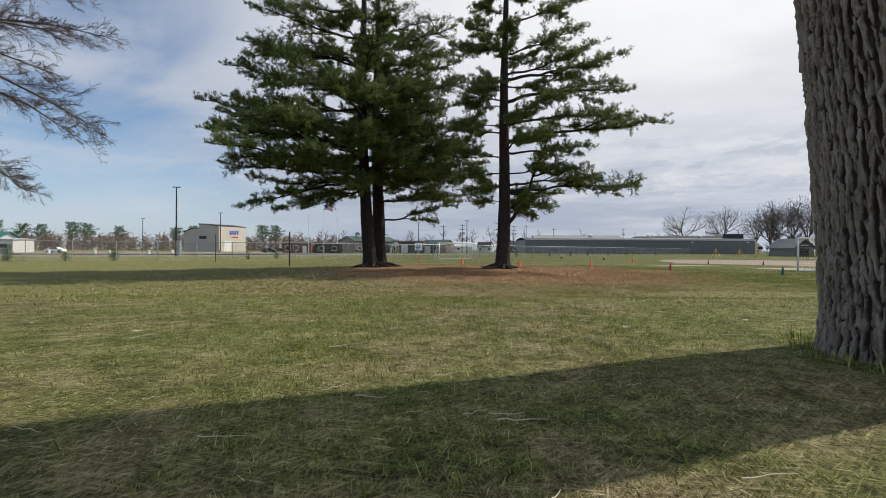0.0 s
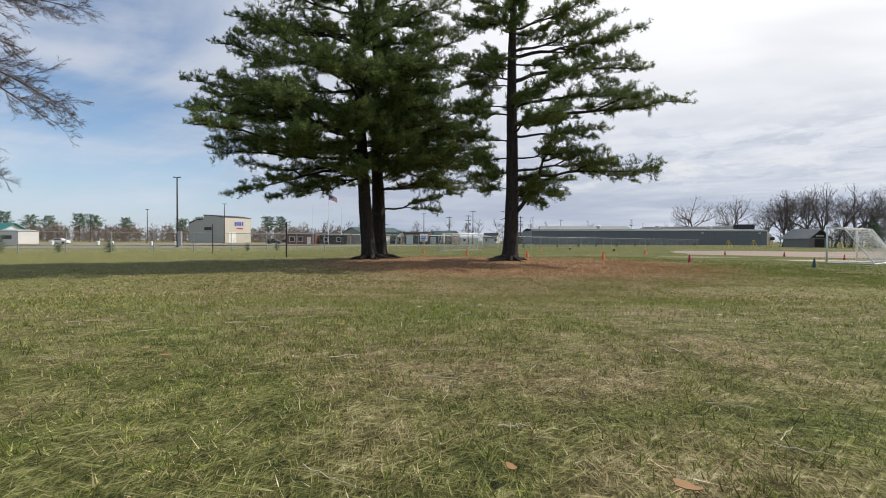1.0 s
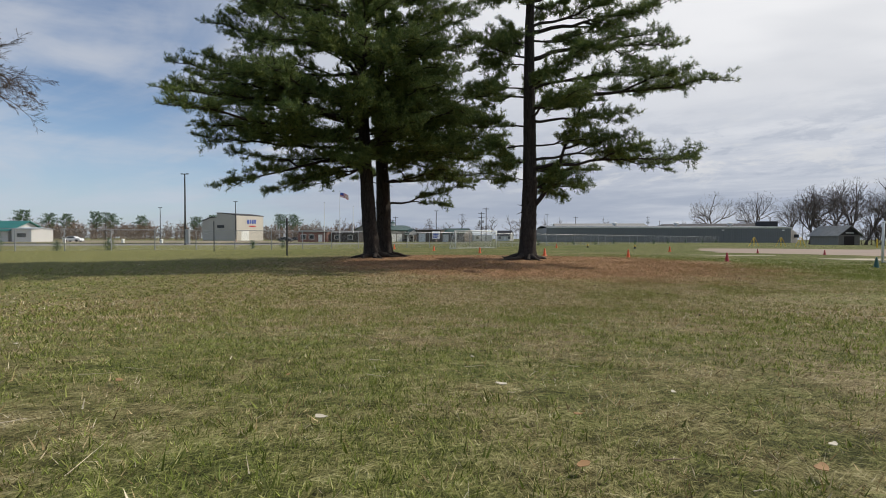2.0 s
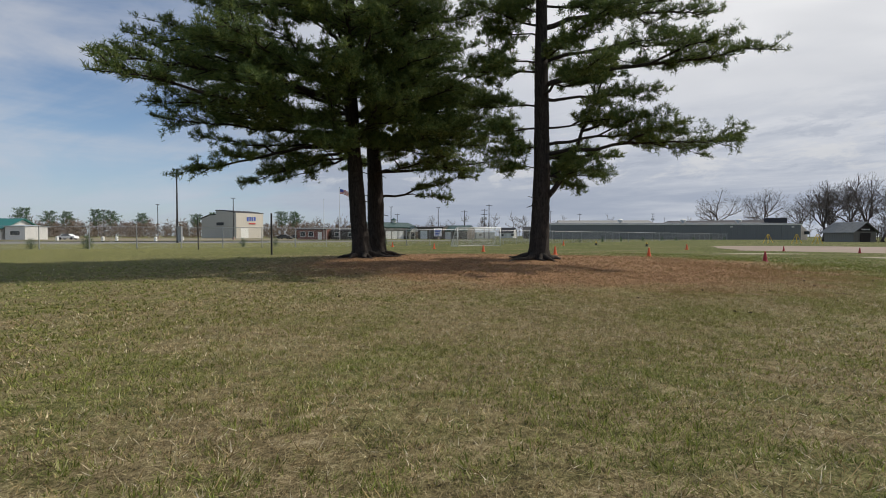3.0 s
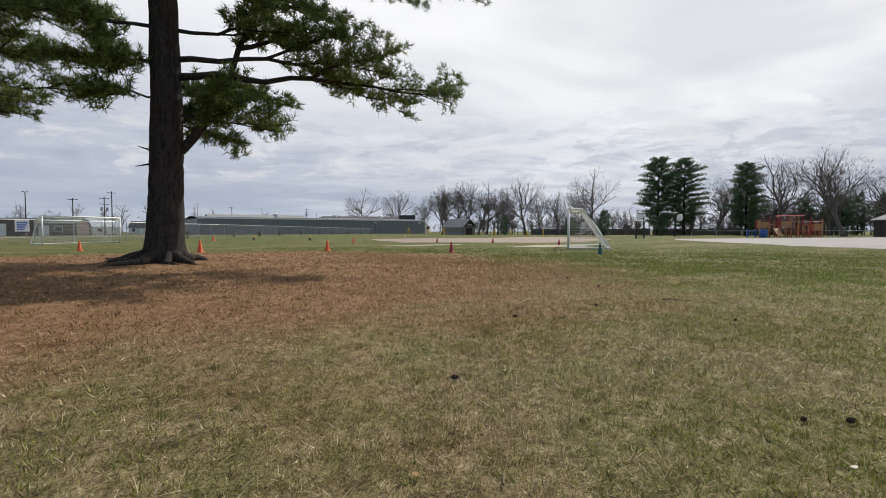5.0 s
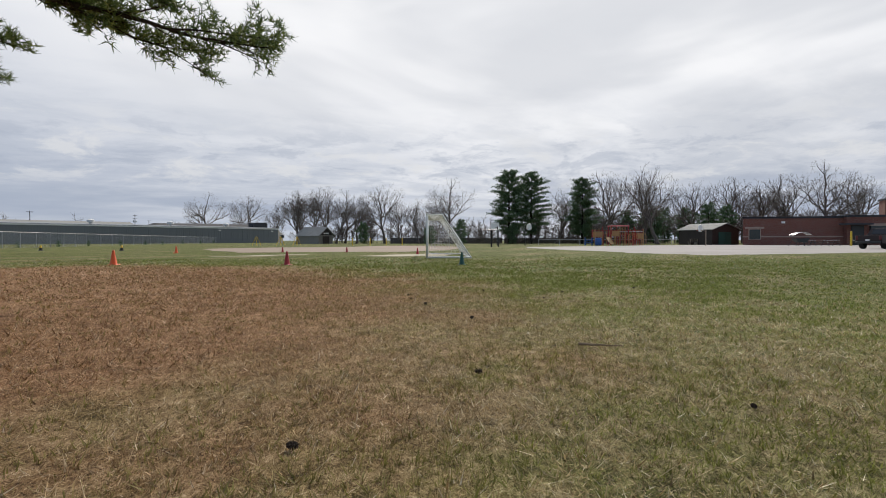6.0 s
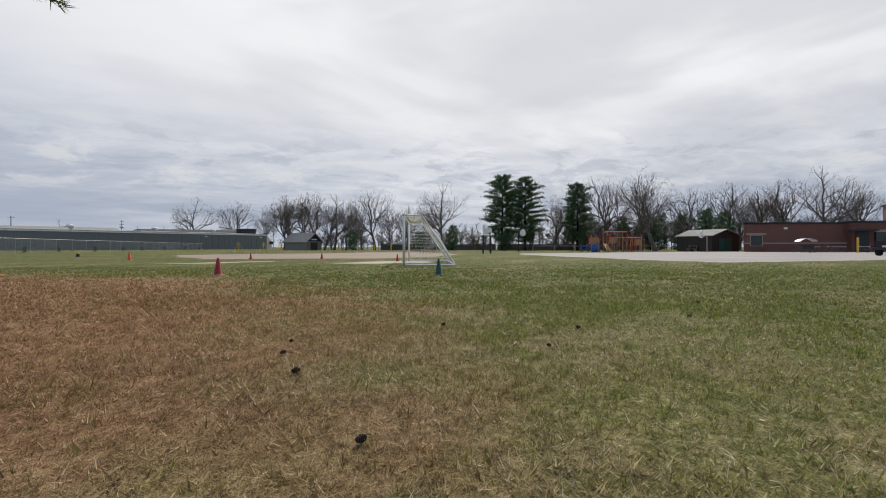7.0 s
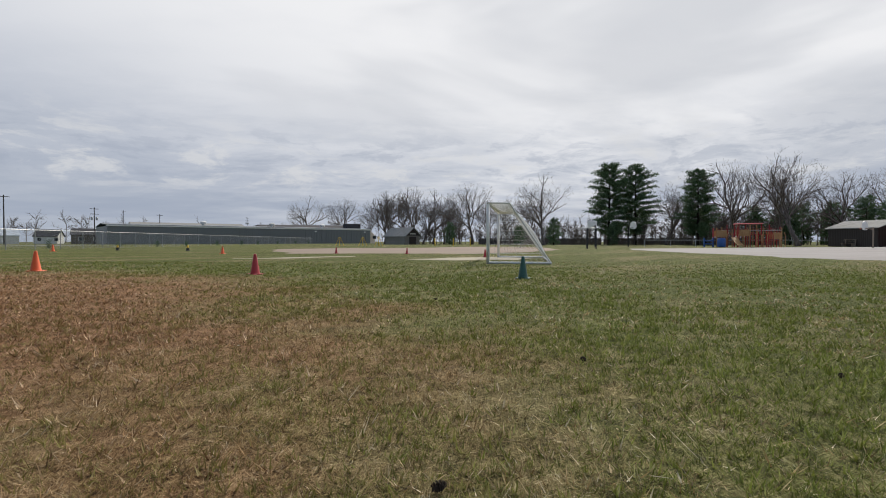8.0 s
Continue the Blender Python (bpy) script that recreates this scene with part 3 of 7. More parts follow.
def pine(name, label, base, height, radius, lean, limbs, seed, density=1.0):
    """A white pine: flared trunk, long limbs, and flat pads of twigs that end in brushes of needles.
    limbs: (height on the trunk, tip x, tip y, tip z in the world, sag, bare share of the limb, half width of its pad)."""
    rnd, nr = random.Random(seed), np.random.RandomState(seed)
    tree = thing(name, label, "pine tree", base)
    lx, ly = lean

    def axis(z):
        bend = 1 - math.exp(-z / 3.2)
        return Vector((lx * bend + 0.05 * math.sin(z * 0.5), ly * bend + 0.05 * math.sin(z * 0.43), z))

    rings, sides = [], 40
    noise.seed_set(seed)
    for k in range(90):
        z = -0.35 + (height + 0.35) * (k / 89) ** 1.7
        r = radius * (1 - 0.93 * max(0, z) / height) + 0.02
        flare = 0.75 * math.exp(-max(0, z + 0.05) / 0.26)
        c = axis(max(z, 0))
        c.z = z
        ring = []
        for j in range(sides):
            a = 2 * math.pi * j / sides
            root = 0.5 + 0.5 * math.cos(5 * a + seed) * 0.8 + 0.3 * math.cos(3 * a + 2 * seed)
            rough_v = 0.09 * noise.noise((math.cos(a) * 7, math.sin(a) * 7, z * 1.4)) + 0.06 * noise.noise((math.cos(a) * 2, math.sin(a) * 2, z * 0.9))
            rr = r * (1 + flare * max(0.12, root)) * (1 + rough_v + rnd.uniform(-0.03, 0.03))
            ring.append((c.x + rr * math.cos(a), c.y + rr * math.sin(a), z))
        rings.append(ring)
    part("trunk", Shape().rings(rings), M_PINE_BARK, tree, "dark furrowed trunk with flared roots", True)

    points, ways = [], []
    top_seen = 15.5

    def spray(p, go, ln, shape, r, flat, depth):
        """A shoot that bends up a little, with side shoots in the plane of its pad and needle brushes near its end."""
        steps = max(2, int(ln / 0.22))
        line = [p.copy()]
        for q in range(steps):
            go = (go + Vector((rnd.uniform(-0.16, 0.16), rnd.uniform(-0.16, 0.16), rnd.uniform(-0.07, 0.12)))).normalized()
            p = p + go * (ln / steps)
            line.append(p.copy())
        if depth == 0:
            shape.tube(line, [max(0.004, r * (1 - 0.75 * i / steps)) for i in range(steps + 1)], 3, False)
        else:
            w = go.cross(Vector((rnd.gauss(0, 1), rnd.gauss(0, 1), rnd.gauss(0, 1)))).normalized() * 0.006
            shape.poly([line[0] - w, line[0] + w, line[-1]])
        for k in range(1, steps + 1):
            f = k / steps
            d = (line[k] - line[k - 1]).normalized()
            if depth == 0:
                side = d.cross(flat).normalized()
                for sg in (-1, 1):
                    if rnd.random() < 0.80:
                        sub = (d * rnd.uniform(0.5, 0.9) + side * sg * rnd.uniform(0.5, 0.9) + Vector((0, 0, rnd.uniform(-0.25, 0.55)))).normalized()
                        spray(line[k - 1].lerp(line[k], rnd.random()), sub, min(0.80, ln * 0.55) * rnd.uniform(0.5, 1.1) * (1.15 - 0.5 * f), shape, r * 0.5, flat, 1)
            if f < 0.30 and depth == 0:
                continue
            count = (4.4 if line[k].z < top_seen else 0.8) * density
            for extra in range(int(count + rnd.random())):
                points.append(line[k - 1].lerp(line[k], rnd.random()) + Vector((rnd.gauss(0, 0.035), rnd.gauss(0, 0.035), rnd.gauss(0.02, 0.04))))
                ways.append((d * 0.8 + Vector((rnd.gauss(0, 0.3), rnd.gauss(0, 0.3), 0.45))).normalized())

    def pad(line, r0, bare, wide, shape):
        """Foliage along the outer part of a limb: it swells and thins in lobes, with gaps."""
        steps = len(line) - 1
        length = (line[-1] - line[0]).length
        phase, lobes = rnd.uniform(0, 6.28), max(1.2, length * 0.26)
        for i in range(1, steps + 1):
            f = i / steps
            if f < bare:
                continue
            d = (line[i] - line[i - 1]).normalized()
            side = d.cross(Vector((0, 0, 1))).normalized()
            g = (f - bare) / max(0.05, 1 - bare)
            body = (0.40 + 0.60 * math.sin(math.pi * min(1.0, 0.14 + 0.70 * g))) * (0.78 + 0.34 * math.sin(phase + 6.28 * lobes * f))
            for sg in (-1, 1):
                if rnd.random() < 0.06:
                    continue
                ln = wide * body * rnd.uniform(0.6, 1.15)
                go = (d * rnd.uniform(0.45, 1.0) + side * sg * rnd.uniform(0.45, 1.0) + Vector((0, 0, rnd.uniform(-0.26, 0.26)))).normalized()
                spray(line[i - 1].lerp(line[i], rnd.random()), go, max(0.35, ln), shape, r0 * 0.28, Vector((0, 0, 1)), 0)
            for lift in ((0.25, 0.65), (-0.6, -0.15)):
                if rnd.random() < (0.75 if lift[0] > 0 else 0.35):
                    go = (d * 0.8 + side * rnd.uniform(-0.4, 0.4) + Vector((0, 0, rnd.uniform(*lift)))).normalized()
                    spray(line[i].copy(), go, wide * body * 0.55 + 0.2, shape, r0 * 0.2, side, 0)
        spray(line[-1].copy(), (line[-1] - line[-2]).normalized(), 0.6, shape, r0 * 0.25, Vector((0, 0, 1)), 0)

    def limb(z, tx, ty, tz, sag=0.3, bare=0.35, wide=1.2):
        tip = Vector((tx - base[0], ty - base[1], tz - base[2]))
        steep = tip.z - z > 1.2 * (tip - axis(z)).xy.length
        if not steep:
            z += max(0.0, 0.5 * (tip.z - z))
        start = axis(z)
        tip -= (tip - start).normalized() * 0.28
        run = tip - start
        length = run.length
        r0 = max(0.02, min(0.13, 0.0125 * length + 0.012))

        def wander(p0, way, bow, step):
            steps = max(5, int(way.length / step))
            out = []
            for i in range(steps + 1):
                f = i / steps
                k = Vector((rnd.gauss(0, 0.06), rnd.gauss(0, 0.06), rnd.gauss(0, 0.05))) if 0 < i < steps else Vector()
                out.append(p0 + way * f + Vector((0, 0, bow * math.sin(math.pi * f ** 0.75))) + k)
            return out

        bow = -sag if steep else rnd.uniform(-0.02, 0.07) * length - 0.25 * sag
        r0 = 0.13 if steep else r0
        line = wander(start, run, bow, 0.5)
        steps = len(line) - 1
        shape = Shape().tube(line, [r0 * (1 - 0.85 * i / steps) for i in range(steps + 1)], 7, True)
        pad(line, r0, bare, wide, shape)
        # two forks leave the limb, one to each side, with pads of their own
        out_way = Vector((run.x, run.y, 0)).normalized()
        across = Vector((-out_way.y, out_way.x, 0))
        for sg in (-1, 1):
            f = max(0.2, bare * 0.75) + rnd.uniform(0.0, 0.22)
            k = min(steps - 1, int(f * steps))
            way = out_way * length * (0.93 - f) * rnd.uniform(0.6, 0.95) + across * sg * length * rnd.uniform(0.12, 0.28) + Vector((0, 0, rnd.uniform(-0.45, 0.6)))
            fork = wander(line[k], way, 0.04 * way.length, 0.5)
            m = len(fork) - 1
            shape.tube(fork, [r0 * 0.55 * (1 - 0.85 * i / m) for i in range(m + 1)], 5, False)
            pad(fork, r0 * 0.6, 0.30, wide * 0.78, shape)
        part("limb", shape, M_PINE_BARK, tree, "", True)

    for row in limbs:
        limb(*row)
    for q in range(9):
        a = radians(q * 40 + rnd.uniform(-14, 14) + seed * 7)
        ln, pts = rnd.uniform(0.7, 1.7), []
        for k in range(7):
            f = k / 6
            a += rnd.uniform(-0.16, 0.16)
            px, py = (radius * 0.8 + ln * f) * math.cos(a), (radius * 0.8 + ln * f) * math.sin(a)
            pts.append((px, py, gz(base[0] + px, base[1] + py) - base[2] + 0.14 * (1 - f) ** 1.5 - 0.04 * f + 0.03 * math.sin(9 * f + q)))
        part("root", Shape().tube(pts, [0.17, 0.135, 0.105, 0.08, 0.06, 0.045, 0.02], 8), M_PINE_BARK, tree, "", True)
    # short dead snags on the bare lower trunk
    for q in range(5):
        z, a = rnd.uniform(1.6, 4.2), rnd.uniform(0, 6.28)
        p0 = axis(z)
        d = Vector((math.cos(a), math.sin(a), rnd.uniform(-0.2, 0.3)))
        ln = radius + rnd.uniform(0.15, 0.6)
        part("snag", Shape().tube([p0, p0 + d * ln * 0.6, p0 + d * ln + Vector((0, 0, -0.05))], [0.03, 0.022, 0.008], 5), M_PINE_BARK, tree, "", True)
    V, F = tufts(points, ways, 0.168, 4, 0.0110, nr)
    part("crown", raw_mesh("crown", V, F, M_NEEDLE), None, tree, "flat drooping pads of long dark green needles", kind="stuff")
    return tree


def crown_limbs(base, z0, z1, count, reach, seed, rise=0.12, wide=0.30):
    """Limbs all round a crown; reach(z, az) gives their lengths, az in degrees from +x towards +y."""
    rnd = random.Random(seed)
    rows, az = [], rnd.uniform(0, 360)
    for k in range(count):
        z = z0 + (z1 - z0) * k / max(1, count - 1)
        az = (az + 137.5 + rnd.uniform(-20, 20)) % 360
        ln = reach(z, az) * rnd.uniform(0.78, 1.1)
        a = radians(az)
        rows.append((z, base[0] + ln * math.cos(a), base[1] + ln * math.sin(a), base[2] + z + ln * (rise + rnd.uniform(-0.10, 0.14)), 0.07 * ln, 0.30, 0.35 + wide * 0.6 * ln ** 0.75))
    return rows


def taper(z, top, widest):
    return widest * max(0.12, min(1.0, (top - z) / (top * 0.62)))


PINE_A = (-4.108, 26.757, gz(-4.108, 26.757))
PINE_B = (-3.88, 29.3, gz(-3.88, 29.3))
PINE_C = (3.457, 24.736, gz(3.457, 24.736))
pine("pine_tree", "tall dark white pine with wide drooping limbs on needle litter", PINE_A, 22.5, 0.37, (-0.52, 0.0), [
    (5.2, -10.1, 22.5, 3.45, 0.4, 0.66, 0.9), (4.9, -10.4, 28.6, 3.75, 0.2, 0.42, 1.2), (4.4, -7.6, 24.6, 3.7, 0.2, 0.40, 1.2), (4.6, -8.4, 28.2, 3.8, 0.2, 0.35, 1.1),
    (5.6, -11.6, 23.9, 5.85, 0.45, 0.38, 1.4), (5.2, -9.0, 25.4, 4.9, 0.35, 0.28, 1.4), (6.4, -11.0, 27.6, 6.6, 0.5, 0.32, 1.5), (6.9, -12.6, 25.5, 8.3, 0.6, 0.36, 1.5),
    (7.6, -13.1, 24.5, 9.4, 0.7, 0.42, 1.4), (7.9, -11.2, 22.6, 8.2, 0.6, 0.35, 1.5), (8.8, -11.6, 27.8, 10.3, 0.6, 0.35, 1.5), (9.6, -12.3, 26.0, 11.9, 0.7, 0.38, 1.5),
    (10.8, -12.2, 28.0, 13.3, 0.7, 0.40, 1.4), (11.2, -10.8, 24.3, 12.6, 0.6, 0.35, 1.4), (12.6, -10.4, 24.5, 14.6, 0.6, 0.35, 1.4), (14.2, -10.0, 27.0, 16.3, 0.6, 0.35, 1.4),
    (4.7, -4.3, 21.6, 4.35, 0.25, 0.35, 1.4), (5.6, -6.4, 20.7, 5.5, 0.4, 0.32, 1.5), (6.6, -3.4, 20.6, 6.6, 0.4, 0.32, 1.5), (7.4, -8.2, 20.4, 7.6, 0.5, 0.35, 1.5), (8.4, -5.0, 19.9, 9.0, 0.5, 0.32, 1.5),
    (9.6, -7.6, 20.6, 10.4, 0.5, 0.32, 1.5), (6.0, -8.8, 17.6, 5.6, 0.4, 0.40, 1.5), (6.6, -10.2, 19.0, 6.5, 0.4, 0.40, 1.4), (7.0, -6.2, 18.2, 7.0, 0.4, 0.38, 1.5), (8.0, -3.0, 19.2, 8.4, 0.4, 0.35, 1.5),
    (5.7, -1.3, 21.8, 6.0, 0.4, 0.35, 1.4), (7.0, -0.6, 22.6, 7.7, 0.4, 0.35, 1.4), (8.6, -0.8, 22.2, 9.8, 0.4, 0.35, 1.4), (10.4, -3.2, 20.8, 11.2, 0.5, 0.32, 1.5)]
    + crown_limbs(PINE_A, 5.0, 21.5, 42, lambda z, a: taper(z, 23, 5.6 if 110 < a < 300 else 3.6), 11), 11, 1.0)
pine("pine_tree", "white pine close beside its neighbour with low limbs", PINE_B, 22.0, 0.42, (-0.22, 0.0), [
    (1.6, 0.9, 29.5, 4.2, 0.25, 0.48, 1.0), (4.6, -0.6, 24.4, 5.4, 0.4, 0.35, 1.3), (6.0, 0.4, 23.8, 7.0, 0.4, 0.35, 1.4), (7.4, -1.6, 23.0, 8.2, 0.4, 0.35, 1.4), (5.4, 0.9, 26.0, 6.2, 0.4, 0.35, 1.4), (3.6, 2.2, 29.0, 4.85, 0.5, 0.34, 1.6), (4.3, 2.6, 31.0, 6.2, 0.6, 0.32, 1.6), (4.8, 2.8, 28.0, 6.7, 0.6, 0.34, 1.6), (5.8, 2.7, 30.0, 8.0, 0.6, 0.32, 1.6), (6.6, 2.4, 28.6, 9.2, 0.6, 0.32, 1.6),
    (3.9, -0.2, 25.6, 4.6, 0.4, 0.34, 1.3), (5.0, 0.4, 25.2, 5.8, 0.5, 0.32, 1.4), (6.2, 0.8, 26.2, 7.4, 0.5, 0.32, 1.4), (7.4, 0.5, 27.0, 8.8, 0.5, 0.32, 1.4), (8.2, 1.2, 30.0, 10.9, 0.5, 0.35, 1.5), (9.2, 1.4, 28.0, 11.7, 0.5, 0.35, 1.5),
    (10.0, 0.9, 26.6, 12.4, 0.5, 0.35, 1.4), (11.6, 1.2, 30.0, 14.5, 0.5, 0.35, 1.4), (12.4, 0.7, 28.0, 15.1, 0.5, 0.35, 1.4), (13.6, 0.2, 29.0, 16.2, 0.5, 0.35, 1.4), (6.6, -1.4, 23.6, 7.2, 0.5, 0.35, 1.5), (8.6, -1.0, 23.8, 9.8, 0.5, 0.35, 1.5)]
    + crown_limbs(PINE_B, 4.6, 21.0, 34, lambda z, a: taper(z, 22.5, 4.8 if a < 100 or a > 280 else 3.4), 23), 23, 1.0)
pine("pine_tree", "white pine with a bare lower trunk and long open side limbs", PINE_C, 20.5, 0.36, (0.10, 0.0), [
    (2.5, 6.3, 24.3, 8.6, 0.9, 0.62, 0.8), (3.0, 6.4, 25.3, 3.70, 0.15, 0.40, 1.2), (3.3, 5.4, 23.6, 3.7, 0.2, 0.5, 0.8), (3.3, 4.8, 26.6, 3.5, 0.1, 0.45, 0.7), (4.0, 9.9, 22.5, 4.65, 0.40, 0.48, 1.5), (4.5, 8.3, 22.6, 4.9, 0.30, 0.55, 1.0),
    (6.0, 11.9, 23.4, 8.1, 0.55, 0.50, 1.3), (5.2, 6.5, 23.0, 5.6, 0.3, 0.4, 1.1), (5.8, 8.6, 25.8, 7.3, 0.4, 0.45, 1.1), (7.2, 9.3, 24.2, 8.7, 0.5, 0.40, 1.5), (7.8, 11.2, 26.5, 10.8, 0.7, 0.45, 1.2), (8.8, 10.4, 25.0, 12.4, 0.7, 0.42, 1.2),
    (9.6, 8.2, 22.8, 12.0, 0.6, 0.42, 1.2), (10.6, 7.7, 24.0, 13.3, 0.5, 0.40, 1.2), (12.0, 8.0, 25.0, 15.6, 0.5, 0.40, 1.2), (6.4, 5.0, 20.6, 6.9, 0.4, 0.42, 1.2), (8.0, 6.2, 20.9, 9.0, 0.4, 0.42, 1.2),
    (4.5, 1.4, 25.4, 4.65, 0.2, 0.38, 1.2), (3.8, 1.8, 24.6, 3.85, 0.15, 0.45, 1.0), (5.2, 0.4, 25.2, 5.6, 0.3, 0.40, 1.2), (5.9, 0.7, 25.6, 6.6, 0.3, 0.40, 1.3), (4.2, 5.6, 27.6, 4.6, 0.2, 0.40, 1.1), (7.6, 0.7, 25.0, 8.3, 0.3, 0.42, 1.1), (8.6, 1.2, 25.0, 9.4, 0.3, 0.42, 1.1), (9.6, 1.7, 23.8, 10.2, 0.3, 0.42, 1.0),
    (11.6, 0.6, 25.0, 12.7, 0.3, 0.42, 1.1), (12.4, 1.0, 24.0, 13.5, 0.3, 0.42, 1.0)]
    + crown_limbs(PINE_C, 6.4, 19.6, 22, lambda z, a: taper(z, 21, 3.6), 37, 0.2), 37, 1.0)


def bare_tree_meshes(seed, height, trunk_r, mat, spread=0.55, clear=0.26, thin=0.012):
    """A leafless broad-leaved tree that forks again and again into a rounded crown."""
    rnd = random.Random(seed)
    trunk, limb_s, twig = Shape(), Shape(), Shape()

    mid_z, wide_r, tall_r = height * 0.64, height * 0.46, height * 0.43

    def outside(q):
        return (q.x * q.x + q.y * q.y) / wide_r ** 2 + (q.z - mid_z) ** 2 / tall_r ** 2 > 1.0

    def grow(p, d, length, r, level):
        if level > 1 and outside(p + d * length):
            length *= 0.55
            if level > 2 and (outside(p) or outside(p + d * length)):
                length *= 0.5
                if outside(p + d * length * 0.5) and rnd.random() < 0.6:
                    return
        steps = 4 if level < 4 else 2
        pts, radii = [p.copy()], [r]
        for k in range(steps):
            d = (d + Vector((rnd.gauss(0, 0.13), rnd.gauss(0, 0.13), rnd.gauss(0.02, 0.09)))).normalized()
            p = p + d * (length / steps)
            pts.append(p.copy())
            radii.append(r * (1 - 0.30 * (k + 1) / steps))
        if level == 0:
            trunk.tube(pts, [radii[0] * 1.45] + radii[1:], 10)
        elif level <= 3:
            limb_s.tube(pts, radii, 5, False)
        elif level <= 4:
            twig.tube(pts, [max(x, thin) for x in radii], 3, False)
        else:
            w = d.cross(Vector((rnd.gauss(0, 1), rnd.gauss(0, 1), rnd.gauss(0, 1)))).normalized() * max(r, thin)
            twig.poly([pts[0] - w, pts[0] + w, pts[-1]])
        if level == 7:
            return
        kids = (5, 4, 3, 3, 3, 3, 3)[level] - (1 if level > 0 and rnd.random() < 0.25 else 0)
        turn0 = rnd.uniform(0, 2 * math.pi)
        u = d.orthogonal().normalized()
        w = d.cross(u)
        for q in range(kids):
            a = turn0 + 2 * math.pi * q / kids + rnd.uniform(-0.5, 0.5)
            f = 1.0 if q == 0 else rnd.uniform(0.35, 1.0) if level else rnd.uniform(0.7, 1.0)
            k = min(steps - 1, int(f * steps))
            start = pts[k].lerp(pts[k + 1], min(1.0, f * steps - k))
            tilt = spread * rnd.uniform(0.6, 1.3) * (0.6 if q == 0 else 1.0)
            go = (d + (u * math.cos(a) + w * math.sin(a)) * tilt + Vector((0, 0, 0.06))).normalized()
            grow(start, go, length * (rnd.uniform(0.74, 0.86) if q == 0 else rnd.uniform(0.60, 0.82)), max(0.006, r * (0.70 if q == 0 else rnd.uniform(0.45, 0.62))), level + 1)

    grow(Vector((0, 0, -0.2)), Vector((0, 0, 1)), height * clear, trunk_r, 0)
    return trunk.mesh("trunk", mat, True), limb_s.mesh("limb_mass", mat, True), twig.mesh("twig_mass", mat)


def bare_tree(meshes, at, size, turn, label, group="leafless trees round the field", name="bare_tree"):
    tree = thing(name, label, "bare tree", at, turn, group)
    tree.scale = (size, size, size)
    for nm, me in zip(("trunk", "limb_mass", "twig_mass"), meshes):
        part(nm, me, None, tree, kind="stuff" if nm != "trunk" else "")
    return tree


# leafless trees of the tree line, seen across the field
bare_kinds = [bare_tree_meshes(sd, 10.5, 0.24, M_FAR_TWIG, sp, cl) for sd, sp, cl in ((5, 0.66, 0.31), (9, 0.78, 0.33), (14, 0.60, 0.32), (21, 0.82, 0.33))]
tree_line = [(130.5, 250, 2.1, 3), (131.4, 213.7, 1.9, 1), (131, 196.7, 1.5, 0), (86.8, 121.9, 1.2, 2), (93.6, 126.2, 1.35, 0), (88.5, 116, 1.2, 1), (95.3, 120.2, 1.35, 2), (90.9, 110.8, 1.1, 0),
             (99.9, 117.1, 1.3, 3), (96.1, 108.6, 1.05, 2), (108.6, 115.1, 1.0, 1), (97.5, 99.6, 1.35, 1), (113.3, 108.3, 1.0, 2), (99.5, 89.6, 1.05, 0), (115.9, 95.8, 1.1, 1), (89.5, 72.6, 1.2, 3), (112, 58, 1.2, 0), (108.7, 45, 1.35, 1),
             (101.9, 33.7, 1.4, 0), (135, 24.4, 1.3, 2), (140.5, 20.2, 1.3, 0), (148.7, 13.6, 1.42, 2), (160, 6.5, 1.75, 3), (174, -5, 1.7, 0),
             (120, 40, 1.1, 2), (128, 31, 1.25, 1), (152, 18, 1.2, 1), (118, 66, 0.9, 0)]
for q, (x, y, k, kind_i) in enumerate(tree_line):
    bare_tree(bare_kinds[kind_i], (x, y, gz(x, y)), k * 1.08, (q * 73) % 360, "leafless grey-brown broad-leaved tree at the field's far edge")


